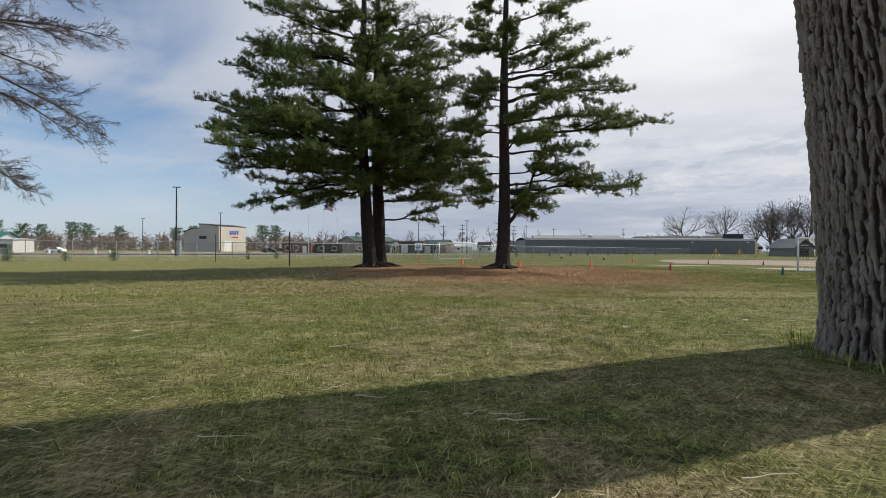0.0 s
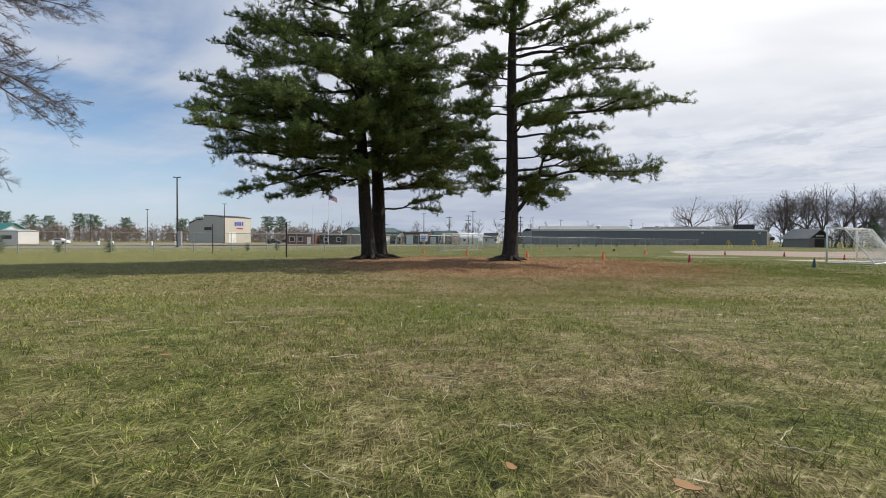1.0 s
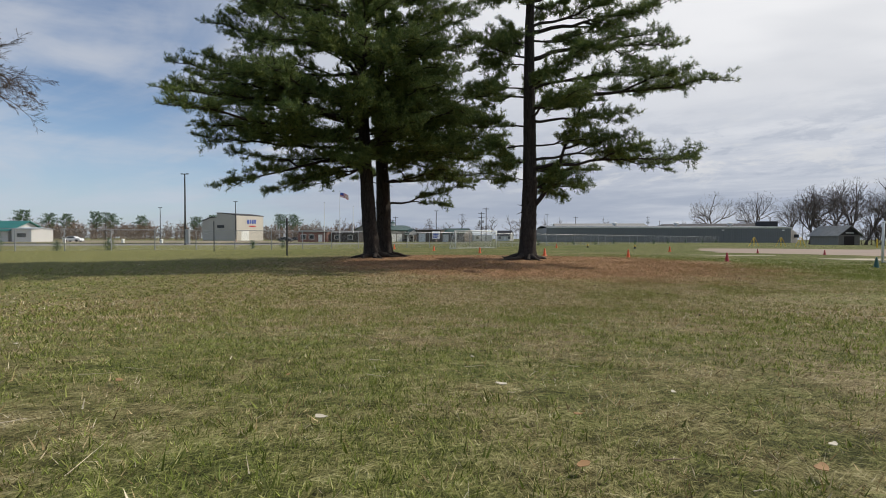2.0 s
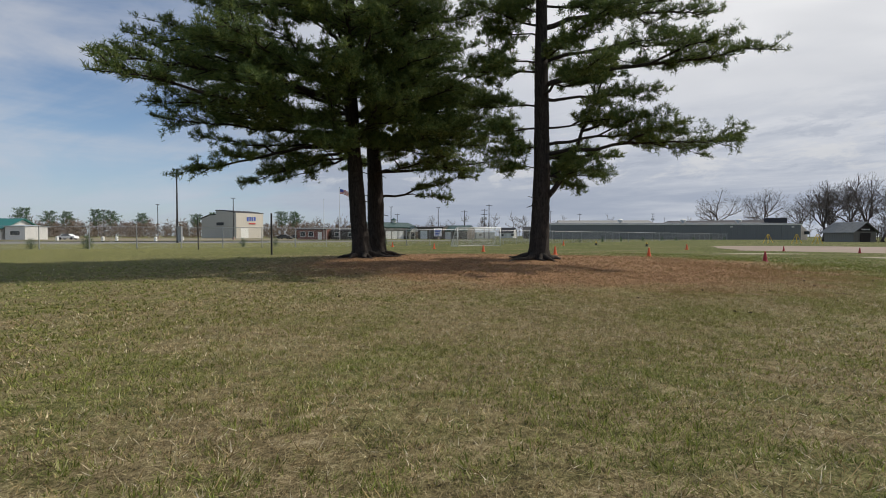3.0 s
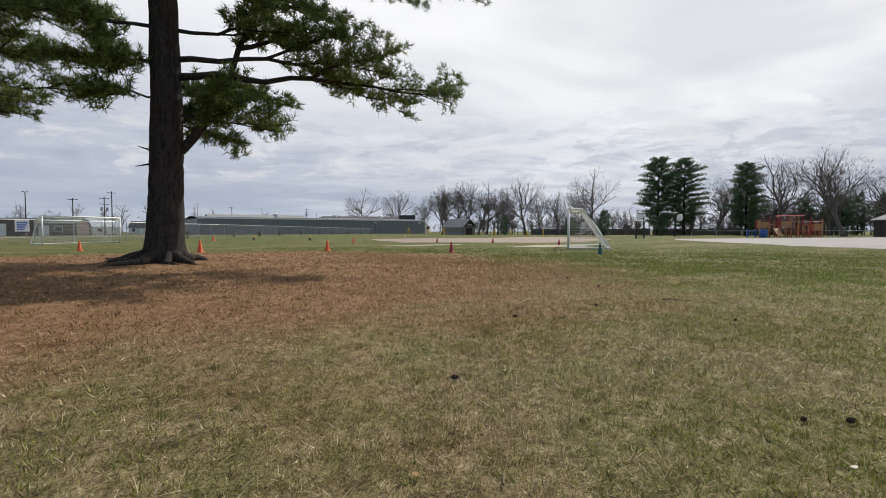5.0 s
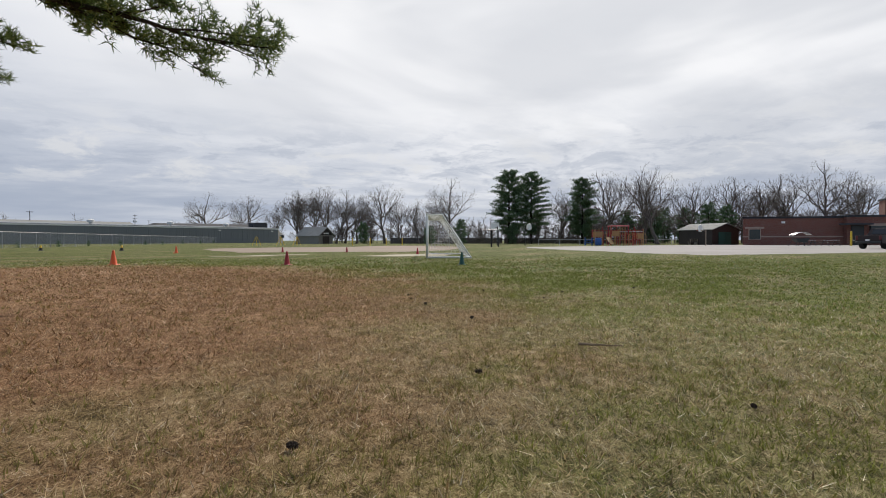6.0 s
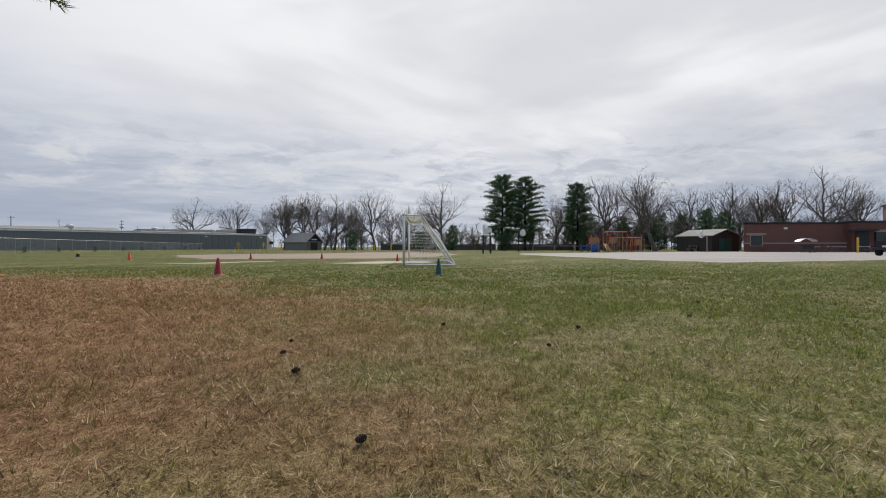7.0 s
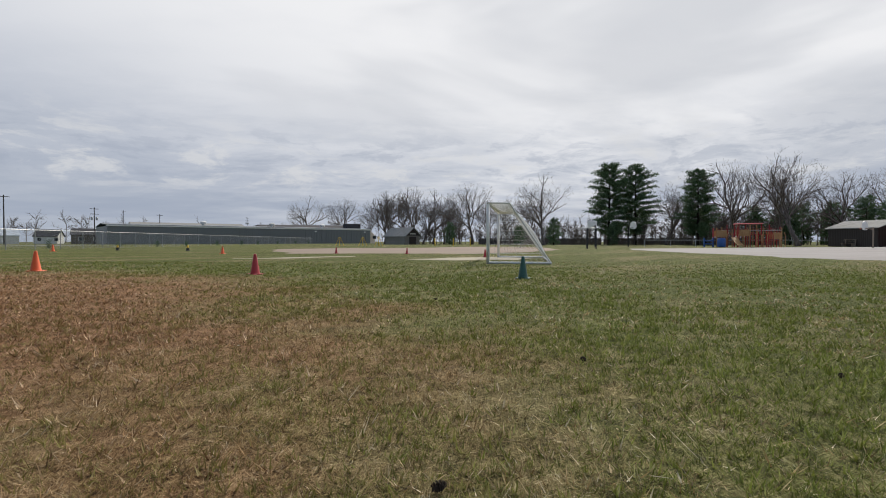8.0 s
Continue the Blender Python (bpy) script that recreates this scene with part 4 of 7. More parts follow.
def hanging_tree():
    """A leafless tree beside the lawn whose long limbs hang in over it."""
    rnd = random.Random(33)
    tree = thing("bare_tree", "leafless spreading tree with fine drooping budded twigs", "bare tree", (-22.4, 18.0, gz(-22.4, 18)))
    part("trunk", Shape().tube([(0, 0, -0.3), (0.05, 0, 0.4), (0.15, 0, 3), (0.1, 0.1, 6), (0.2, 0, 9), (0.1, 0.1, 12.5)], [0.55, 0.42, 0.36, 0.30, 0.22, 0.08], 14), M_TWIG, tree, "", True)
    lines = [((0.2, 0, 8.2), (2.4, -0.2, 8.9), (4.8, -0.5, 8.1), (7.2, -0.6, 6.9), (8.7, -0.7, 6.0)), ((0.15, 0, 8.9), (2.6, -0.5, 10.2), (5.2, -0.8, 10.1), (7.6, -0.8, 9.7)),
             ((0.15, 0, 5.6), (2.0, -0.3, 5.8), (4.2, -0.5, 4.8), (5.7, -0.6, 3.8)), ((0.1, 0, 7.4), (2.6, 0.4, 8.3), (5.0, 0.6, 7.3), (7.0, 0.5, 6.0)), ((0.2, 0, 10.0), (2.6, 0.3, 12.0), (5.5, 0.2, 12.2), (7.6, 0, 11.6)),
             ((0.2, 0, 8.6), (2.4, -0.6, 9.6), (5.0, -1.2, 8.9), (7.6, -1.4, 7.9)), ((0.2, 0, 9.6), (2.6, 0.7, 11.0), (5.4, 1.0, 10.9), (7.4, 1.0, 10.5))]
    twig = Shape()

    def sprout(p, d, length, r, level):
        n = 4 if level < 3 else 2
        pts = [p.copy()]
        for k in range(n):
            d = (d + Vector((rnd.gauss(0, 0.10), rnd.gauss(0, 0.12), rnd.gauss(-0.02, 0.10)))).normalized()
            p = p + d * length / n
            pts.append(p.copy())
        twig.tube(pts, [max(0.0035, r * (1 - 0.7 * k / n)) for k in range(n + 1)], 3, False)
        if level < 4:
            for q in range((6, 6, 5, 4)[level]):
                f = 0.15 + 0.85 * (q + rnd.random()) / 6
                k = min(n - 1, int(f * n))
                dd = (d * 0.9 + Vector((rnd.gauss(0.25, 0.4), rnd.gauss(0, 0.5), rnd.gauss(0.05, 0.42)))).normalized()
                sprout(pts[k].lerp(pts[k + 1], min(1, f * n - k)), dd, length * rnd.uniform(0.38, 0.62), r * 0.5, level + 1)

    for line in lines:
        pts = [Vector(p) for p in line]
        n = len(pts) - 1
        part("limb", Shape().tube(pts, [0.085 * (1 - 0.9 * k / n) + 0.004 for k in range(n + 1)], 8), M_TWIG, tree, "", True)
        for q in range(22):
            f = 0.30 + 0.70 * (q + rnd.random()) / 22
            k = min(n - 1, int(f * n))
            d = (pts[k + 1] - pts[k]).normalized()
            go = (d + Vector((0, rnd.choice((-1, 1)) * rnd.uniform(0.2, 0.8), rnd.gauss(0.05, 0.4)))).normalized()
            sprout(pts[k].lerp(pts[k + 1], f * n - k), go, rnd.uniform(0.8, 1.7) * (1.15 - 0.5 * f), 0.014, 1)
    part("twig_mass", twig, M_TWIG, tree, "fine drooping twigs", kind="stuff")


hanging_tree()


def far_wood(name, label, spots, seed, mat, low, high, foot=0.15, bulk=0.007):
    """Many distant leafless trees as one mass."""
    rnd = random.Random(seed)
    s = Shape()
    for x, y in spots:
        h = rnd.uniform(low, high)
        z = gz(x, y)
        s.tube([(x, y, z), (x + rnd.uniform(-.4, .4), y, z + h * 0.55)], [h * 0.013, h * 0.006], 4, False)
        for k in range(13):
            f = rnd.uniform(foot, 0.66)
            a, e = rnd.uniform(0, 2 * math.pi), rnd.uniform(0.25, 1.35)
            ln = h * rnd.uniform(0.2, 0.42)
            p = Vector((x, y, z + h * f))
            d = Vector((math.cos(a) * math.cos(e), math.sin(a) * math.cos(e), math.sin(e)))
            m = p + d * ln * 0.5
            s.tube([p, m, m + (d + Vector((rnd.uniform(-.4, .4), rnd.uniform(-.4, .4), 0.2))).normalized() * ln * 0.5], [h * 0.006, h * 0.004, h * 0.0018], 3, False)
            for b in range(8):
                d2 = (d + Vector((rnd.gauss(0, .9), rnd.gauss(0, .9), rnd.gauss(0.1, .7)))).normalized()
                w = d2.cross(Vector((rnd.gauss(0, 1), rnd.gauss(0, 1), rnd.gauss(0, 1)))).normalized() * h * bulk * 0.7
                q = p.lerp(m, rnd.uniform(0.3, 1.6))
                s.poly([q - w, q + w, q + d2 * ln * rnd.uniform(0.3, 0.55)])
    return single(name, s, mat, label, "woodland", kind="stuff")


rw = random.Random(8)
far_wood("far_woodland", "brown leafless woodland along the horizon behind the car park", [(-345 + k * 0.9 + rw.uniform(-2, 2), 262 + rw.uniform(-25, 60)) for k in range(330)], 3, M_BROWN_TWIG, 8, 13, 0.0, 0.011)
far_wood("far_brushwood", "brown leafless brushwood in front of the far woodland", [(-330 + k * 0.8 + rw.uniform(-3, 3), 236 + rw.uniform(-14, 22)) for k in range(400)], 13, M_BROWN_TWIG, 4, 9, -0.05, 0.020)
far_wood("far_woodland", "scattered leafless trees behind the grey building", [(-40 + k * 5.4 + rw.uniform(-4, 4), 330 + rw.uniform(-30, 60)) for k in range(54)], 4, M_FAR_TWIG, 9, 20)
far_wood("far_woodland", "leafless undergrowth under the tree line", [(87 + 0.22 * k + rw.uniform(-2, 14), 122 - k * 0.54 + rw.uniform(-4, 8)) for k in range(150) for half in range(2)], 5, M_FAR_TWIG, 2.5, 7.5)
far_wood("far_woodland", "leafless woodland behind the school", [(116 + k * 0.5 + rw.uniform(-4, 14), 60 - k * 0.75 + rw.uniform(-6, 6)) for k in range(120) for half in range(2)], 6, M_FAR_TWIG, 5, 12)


def conifer_meshes(seed, height, width, dense, needle=0.5, bare=0.08, fill=7):
    rnd, nr = random.Random(seed), np.random.RandomState(seed)
    trunk = Shape().tube([(0, 0, -0.2), (0.05, 0, height * 0.5), (0, 0.05, height * 0.97)], [height * 0.02, height * 0.012, height * 0.003], 8)
    points, ways = [], []
    for k in range(dense):
        f = bare + (1 - bare) * (k / dense)
        a = k * 2.4 + rnd.uniform(-0.4, 0.4)
        g_f = (f - bare) / (1 - bare)
        prof = (0.55 + 0.45 * min(1, g_f / 0.3)) * max(0.0, 1 - max(0.0, (g_f - 0.35) / 0.68) ** 2.2) ** 0.6
        ln = width * max(0.12, prof) * rnd.uniform(0.5, 1.1)
        z0 = f * height
        d = Vector((math.cos(a), math.sin(a), rnd.uniform(0.05, 0.25) + 0.5 * max(0, f - 0.5)))
        trunk.tube([(0, 0, z0), d * ln * 0.9 + Vector((0, 0, z0))], [height * 0.004, height * 0.0015], 3, False)
        m = int(ln / needle * fill) + 3
        for q in range(m):
            g = rnd.uniform(0.28, 1.0)
            points.append(d * ln * g + Vector((rnd.gauss(0, 0.10 + 0.13 * ln * g), rnd.gauss(0, 0.10 + 0.13 * ln * g), z0 + rnd.gauss(0, 0.24 * needle))))
            ways.append((d + Vector((0, 0, 0.3))).normalized())
    V, F = tufts(points, ways, needle, 6, needle * 0.075, nr)
    return trunk.mesh("trunk", M_PINE_BARK, True), raw_mesh("crown", V, F, M_HAZED_NEEDLE)


def conifer(meshes, at, size, turn, label, name="pine_tree", group="", category="pine tree"):
    t = thing(name, label, category, at, turn, group)
    t.scale = (size, size, size)
    part("trunk", meshes[0], None, t)
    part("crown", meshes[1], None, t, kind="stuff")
    return t


big_conifer = conifer_meshes(3, 17.0, 4.6, 100, 0.50, 0.12, 13)
conifer(big_conifer, (105.4, 67.2, 0), 1.0, 0, "tall full dark green pine beside its twin", group="pair of tall pines")
conifer(big_conifer, (110.0, 63.6, 0), 0.99, 130, "tall full dark green pine beside its twin", group="pair of tall pines")
conifer(big_conifer, (111.0, 51.5, 0), 0.86, 250, "dark green pine behind the playground")
mid_conifer = conifer_meshes(6, 7.0, 2.4, 55, 0.5, 0.02, 6)
for q, (x, y, k) in enumerate([(92, 72, 0.75), (88, 77, 0.55), (124, 45, 1.1), (129, 40, 1.15), (134, 34, 1.2), (126, 28, 1.25), (131, 25, 1.2), (137, 44, 1.1), (89, 99, 0.75), (96, 84, 0.6), (142, 40, 1.3), (101, 64, 0.6), (120, 53, 0.7)]):
    conifer(mid_conifer, (x, y, 0), k, q * 77, "dark green conifer in the undergrowth", group="conifers in the tree line")
round_pine = conifer_meshes(12, 15.0, 5.0, 40, 0.9, 0.42, 4)
for q, (x, y, k) in enumerate([(-262, 285, 1.5), (-250, 290, 1.35), (-236, 286, 1.3), (-222, 292, 1.45), (-210, 288, 1.35), (-196, 296, 1.25), (-146, 268, 1.1), (-140, 274, 1.2), (-134, 270, 1.0), (-96, 262, 1.2), (-90, 266, 1.2), (-280, 282, 1.4)]):
    conifer(round_pine, (x, y, 0), k * 0.76, q * 61, "distant round-topped dark green pine", group="pines on the horizon")
sapling = conifer_meshes(15, 1.25, 0.42, 22, 0.13, 0.0, 5)
for q, (x, y, k) in enumerate([(-39.5, 42.5, 1.25), (-35.6, 44.2, 0.72), (-32.0, 45.8, 0.95), (-22.5, 55.0, 0.75), (-20.0, 57.5, 0.75), (-9.4, 68, 0.7), (14.5, 86, 0.8), (22, 92, 0.65), (27.5, 97, 0.7), (33, 103, 0.7), (40, 110, 0.75), (47, 117, 0.7), (52, 121, 0.65), (61, 131, 0.75), (70, 140, 0.7), (78, 148, 0.7)]):
    conifer(sapling, (x, y, gz(x, y)), k, q * 51, "small young spruce planted along the fence", "young_spruce", "young trees along the fence", "sapling")


def bark_plates(arc, z, wide, tall, seed):
    """Ridges of bark that part and join again: 0 in the furrows, 1 on the crests; arrays of arc length and height."""
    out = np.zeros(arc.shape)
    for k, way in enumerate((1.0, -1.0)):
        sd = seed + 10 * k
        warp = 1.2 * (lattice(arc * 7, z * 1.8, sd) - 0.5) + 0.7 * (lattice(arc * 24, z * 5, sd + 1) - 0.5) + 0.30 * (lattice(arc * 70, z * 30, sd + 2) - 0.5)
        u = arc / wide + way * 0.35 * z / tall + warp
        off = np.abs(u - np.floor(u) - 0.5) * 2
        edge = 0.16 + 0.26 * lattice(np.floor(u) * 5.3 + arc * 30, z * 22, sd + 3)
        ridge_v = 1 - np.clip((off - edge) / 0.22, 0, 1)
        # cross cracks part the ridges into plates
        along = z * (9.0 + 3.0 * lattice(np.floor(u), np.floor(u) * 0.37, sd + 4)) + 7.7 * np.floor(u) + 1.2 * lattice(arc * 60, z * 12, sd + 5)
        gap = np.abs(along - np.floor(along) - 0.5) * 2
        out = np.maximum(out, ridge_v * (1 - 0.7 * smooth_step(0.84, 0.97, gap)) * (0.7 + 0.3 * lattice(np.floor(along), np.floor(u), sd + 6)))
    return out


def big_trunk():
    """The furrowed trunk that stands beside the path."""
    x0, y0 = 1.73, 0.04
    z0 = gz(x0, y0)
    tree = thing("old_tree", "old broad-leaved tree with deeply furrowed grey-brown bark", "tree", (x0, y0, z0))
    angles = np.concatenate([np.linspace(radians(150), radians(290), 300), np.linspace(radians(290), radians(510), 62)[1:-1]])
    heights = np.concatenate([np.linspace(-0.25, 2.4, 330), np.linspace(2.4, 4.0, 41)[1:]])
    sides, levels = len(angles), len(heights)
    a, z = np.meshgrid(angles, heights)
    arc = a * 0.36
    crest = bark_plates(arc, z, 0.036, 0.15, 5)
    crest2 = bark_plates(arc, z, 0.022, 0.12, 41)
    grain = lattice(arc * 170, z * 40, 9) - 0.5
    crack = lattice(arc * 60, z * 75, 10) - 0.5
    d = 0.024 * (crest - 1) + 0.005 * (crest2 - 1) + 0.008 * grain + 0.006 * crack
    # a smooth pale scar that climbs askew
    scar = np.exp(-((a - radians(262) + 0.17 * (z - 1.9)) / 0.075) ** 2) * smooth_step(1.05, 1.6, z)
    d = d * (1 - 0.8 * scar) + 0.018 * scar
    r = 0.350 - 0.002 * z + 0.055 * np.exp(-(z + 0.05) / 0.16) * (1 + 0.5 * np.cos(4 * a + 1))
    rr = r + d + 0.012 * np.cos(3 * a + z)
    V = np.stack([rr * np.cos(a) - 0.110 * z, rr * np.sin(a), z], 2)
    i = np.arange(levels * sides).reshape(levels, sides)
    nxt = np.roll(i, -1, axis=1)
    F = np.stack([i[:-1].ravel(), nxt[:-1].ravel(), nxt[1:].ravel(), i[1:].ravel()], 1)
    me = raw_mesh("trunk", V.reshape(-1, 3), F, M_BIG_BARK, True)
    # relief height, which also places the furrow shade in the bark colour
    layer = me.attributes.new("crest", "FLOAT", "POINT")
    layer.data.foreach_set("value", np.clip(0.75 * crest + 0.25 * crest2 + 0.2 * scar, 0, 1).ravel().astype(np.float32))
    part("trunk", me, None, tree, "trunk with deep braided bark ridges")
    top = Vector((-0.101 * 3.9, 0, 3.9))
    for d, ln, r in (((0.45, 0.15, 1), 6.0, 0.24), ((-0.2, -0.35, 1), 5.5, 0.2), ((0.2, 0.5, 0.9), 5.0, 0.15)):
        d = Vector(d).normalized()
        pts = [top - Vector((0, 0, 0.35)), top + d * ln * 0.25, top + d * ln * 0.6 + Vector((0, 0, 0.3)), top + d * ln + Vector((0.2, 0, 0.8))]
        part("limb", Shape().tube(pts, [r * 1.15, r, r * 0.7, r * 0.35], 12), M_BIG_BARK, tree, "", True)


big_trunk()

# ---------------------------------------------------------------- field things


def traffic_cone(x, y, height, mat, label, turn=0, name="traffic_cone"):
    c = thing(name, label, "cone", (x, y, gz(x, y)), turn, "cones on the field")
    w = height * 0.30
    part("base", Shape().box(-w, -w, 0.0, w, w, height * 0.055, 0.012), mat, c)
    part("body", Shape().lathe([(height * 0.235, height * 0.055), (height * 0.215, height * 0.09), (height * 0.07, height * 0.93), (height * 0.06, height), (height * 0.045, height)], 20), mat, c, "", True)


traffic_cone(14.41, 27.91, 0.47, M_DARKRED, "dark red plastic cone standing on the lawn", 10)
traffic_cone(18.02, 23.17, 0.46, M_GREENCONE, "dark green plastic cone standing on the lawn", 25)
for x, y, h in ((10.85, 32.35, 0.50), (20.66, 48.83, 0.50), (6.1, 34.6, 0.52), (2.1, 41.5, 0.50), (-2.0, 49.0, 0.50), (-6.8, 56.0, 0.52), (13.5, 66.3, 0.55)):
    traffic_cone(x, y, h, M_ORANGE, "bright orange plastic cone standing on the lawn", (x * 37) % 90)
for x, y in ((26.34, 44.61), (28.98, 40.56), (27.4, 32.6)):
    traffic_cone(x, y, 0.40, M_DARKRED, "small red plastic cone beside the infield", (x * 31) % 90)


def marker(x, y):
    c = thing("marker_cone", "small black and yellow marker cone on the lawn", "cone", (x, y, gz(x, y)), 0, "two-tone markers on the field")
    part("base", Shape().lathe([(0.20, 0), (0.20, 0.03), (0.13, 0.05), (0.11, 0.26)], 16), M_BLACK, c)
    part("body", Shape().lathe([(0.10, 0.26), (0.055, 0.47), (0.04, 0.48)], 16), M_YELLOW, c, "yellow upper half")


for x, y in ((18.1, 68.1), (22.1, 61.7)):
    marker(x, y)


def net_between(s, a, b, c, d, na, nb, sag, rnd, r=0.004):
    """Cords of a net on the four-cornered sheet a b c d, sagging inwards."""
    a, b, c, d = (Vector(p) for p in (a, b, c, d))
    nrm = (b - a).cross(d - a).normalized()

    def at(u, v):
        p = a.lerp(b, u).lerp(d.lerp(c, u), v)
        return p + nrm * sag * math.sin(math.pi * u) * math.sin(math.pi * v) + Vector((0, 0, -0.25 * abs(sag) * math.sin(math.pi * v)))

    m = 7
    for i in range(na + 1):
        s.tube([at(i / na, k / m) for k in range(m + 1)], r, 3, False)
    for j in range(nb + 1):
        s.tube([at(k / m, j / nb) for k in range(m + 1)], r, 3, False)


def soccer_goal(at, turn, label, width=6.4, height=2.13, top=0.75, depth=2.15):
    """Portable goal: x along the goal line, y towards its back."""
    g = thing("soccer_goal", label, "goal", at, turn, "portable goals")
    r = 0.055
    for x in (0, width):
        part("post", Shape().tube([(x, 0, 0), (x, 0, height)], r, 14), M_WHITE, g, "", True)
    part("crossbar", Shape().tube([(-r, 0, height), (width + r, 0, height)], r, 14), M_WHITE, g, "", True)
    for x in (0, width):
        part("top_stay", Shape().tube([(x, 0, height), (x, top, height - 0.02)], 0.03, 8), M_WHITE, g)
        part("back_stay", Shape().tube([(x, top, height - 0.02), (x, depth, 0.04)], 0.03, 8), M_WHITE, g)
        part("side_base", Shape().tube([(x, 0, 0.04), (x, depth, 0.04)], 0.04, 8), M_WHITE, g)
    part("back_base", Shape().tube([(0, depth, 0.04), (width, depth, 0.04)], 0.04, 8), M_WHITE, g)
    part("top_rail", Shape().tube([(0, top, height - 0.02), (width, top, height - 0.02)], 0.02, 8), M_WHITE, g)
    rnd = random.Random(2)
    s = Shape()
    net_between(s, (0, top, height), (width, top, height), (width, depth, 0.05), (0, depth, 0.05), 44, 18, 0.22, rnd, 0.006)
    net_between(s, (0, 0, height), (width, 0, height), (width, top, height), (0, top, height), 44, 6, -0.10, rnd, 0.007)
    for x, sg in ((0, 1), (width, -1)):
        net_between(s, (x, 0.05, height), (x, top, height), (x, depth, 0.05), (x, 0.05, 0.05), 10, 13, 0.08 * sg, rnd, 0.0035)
    part("net", s, M_NET, g, "sagging white cord net", kind="stuff")
    return g


soccer_goal((27.83, 32.13, gz(27.83, 32.13)), 217.0, "white portable soccer goal with sagging net beside the infield")
soccer_goal((0.12, 58.4, gz(0.12, 58.4)), 38.0, "white portable soccer goal at the far end of the field", depth=1.2, top=0.3)


def swing_frame(x, y, turn):
    s = thing("swing_frame", "yellow tubular steel A-frame standing beside the far path", "swing frame", (x, y, gz(x, y)), turn, "yellow frames along the far path")
    for sx in (-0.9, 0.9):
        part("leg", Shape().tube([(sx, -0.55, 0), (sx * 0.35, 0, 1.75)], 0.045, 8), M_YELLOW, s)
        part("leg", Shape().tube([(sx, 0.55, 0), (sx * 0.35, 0, 1.75)], 0.045, 8), M_YELLOW, s)
    part("crossbar", Shape().tube([(-0.4, 0, 1.75), (0.4, 0, 1.75)], 0.045, 8), M_YELLOW, s)
    return s


for x, y in ((53.5, 89.5), (55.9, 86.0), (57.5, 83.6)):
    swing_frame(x, y, 30).scale = (0.8, 0.8, 0.85)


def yellow_post(x, y, h=1.5, r=0.09, label="yellow painted steel post beside the far path"):
    p = thing("yellow_post", label, "post", (x, y, gz(x, y)), 0, "yellow posts")
    part("post", Shape().tube([(0, 0, -0.1), (0, 0, h - 0.06), (0, 0, h)], [r, r, r * 0.5], 14), M_YELLOW, p)


for x, y in ((63.0, 75.5), (64.8, 73.0), (66.4, 70.7), (68.0, 68.4)):
    yellow_post(x, y, 1.3)


def bleacher(x, y, turn):
    b = thing("bleacher", "small dark metal bleacher behind the goal", "bleacher", (x, y, gz(x, y)), turn)
    for k in range(4):
        part("plank", Shape().box(-2.2, k * 0.6, 0.35 + k * 0.33, 2.2, k * 0.6 + 0.28, 0.40 + k * 0.33, 0.01), M_WOOD, b)
    for sx in (-1.8, 0, 1.8):
        part("frame", Shape().tube([(sx, 0, 0), (sx, 0.1, 0.35), (sx, 2.0, 1.35), (sx, 2.1, 0)], 0.035, 6), M_GALV, b)


bleacher(55.0, 51.8, 205)

# ---------------------------------------------------------------- fences


def chain_fence(points, height, name, label, spacing=3.0, wire=0.22, rail=0.030, post=0.040):
    f = thing(name, label, "fence", (0, 0, 0), 0, "")
    wires = Shape()
    for (x0, y0), (x1, y1) in zip(points, points[1:]):
        ln = math.hypot(x1 - x0, y1 - y0)
        n = max(1, round(ln / spacing))
        for k in range(n):
            x, y = x0 + (x1 - x0) * k / n, y0 + (y1 - y0) * k / n
            z = gz(x, y)
            part("post", Shape().tube([(x, y, z - 0.1), (x, y, z + height + 0.05)], post, 8), M_GALV, f)
        za, zb = gz(x0, y0), gz(x1, y1)
        part("top_rail", Shape().tube([(x0, y0, za + height), (x1, y1, zb + height)], rail, 6), M_GALV, f)
        m = int(ln / wire)
        dx, dy = (x1 - x0) / ln, (y1 - y0) / ln
        reach = int(height / wire)
        for k in range(-reach, m + 1):
            for sg in (1, -1):
                u0, u1 = k * wire, k * wire + height
                z0, z1 = (0, height) if sg > 0 else (height, 0)
                if u0 < 0:
                    z0 = z0 + sg * -u0
                    u0 = 0
                if u1 > ln:
                    z1 = z1 - sg * (u1 - ln)
                    u1 = ln
                if u1 - u0 < 0.05:
                    continue
                wires.tube([(x0 + dx * u0, y0 + dy * u0, za + z0), (x0 + dx * u1, y0 + dy * u1, za + z1)], 0.0045, 3, False)
    part("wire_mesh", wires, M_GALV, f, "grey diamond wire mesh", kind="stuff")


chain_fence([(-62, 34), (-38, 42.7), (-19, 51.5), (2, 67), (33, 104)], 1.95, "chain_link_fence", "grey chain-link fence along the edge of the field", 3.4, 0.16)
chain_fence([(33, 104), (64, 140), (100, 180)], 1.95, "chain_link_fence", "grey chain-link fence running off beside the long grey building", 5.0, 0.35)
for x, y, h, r, nm in ((-11.22, 34.26, 2.5, 0.055, "thick"), (-21.2, 44.0, 2.65, 0.04, "slim")):
    p = thing("black_post", "%s black steel post standing alone before the fence" % nm, "post", (x, y, gz(x, y)), 0, "black posts")
    part("post", Shape().tube([(0, 0, -0.2), (0, 0, h)], r, 12), M_BLACK, p)
    part("cap", Shape().tube([(0, 0, h), (0, 0, h + 0.04)], [r * 1.15, r * 0.7], 12), M_BLACK, p)


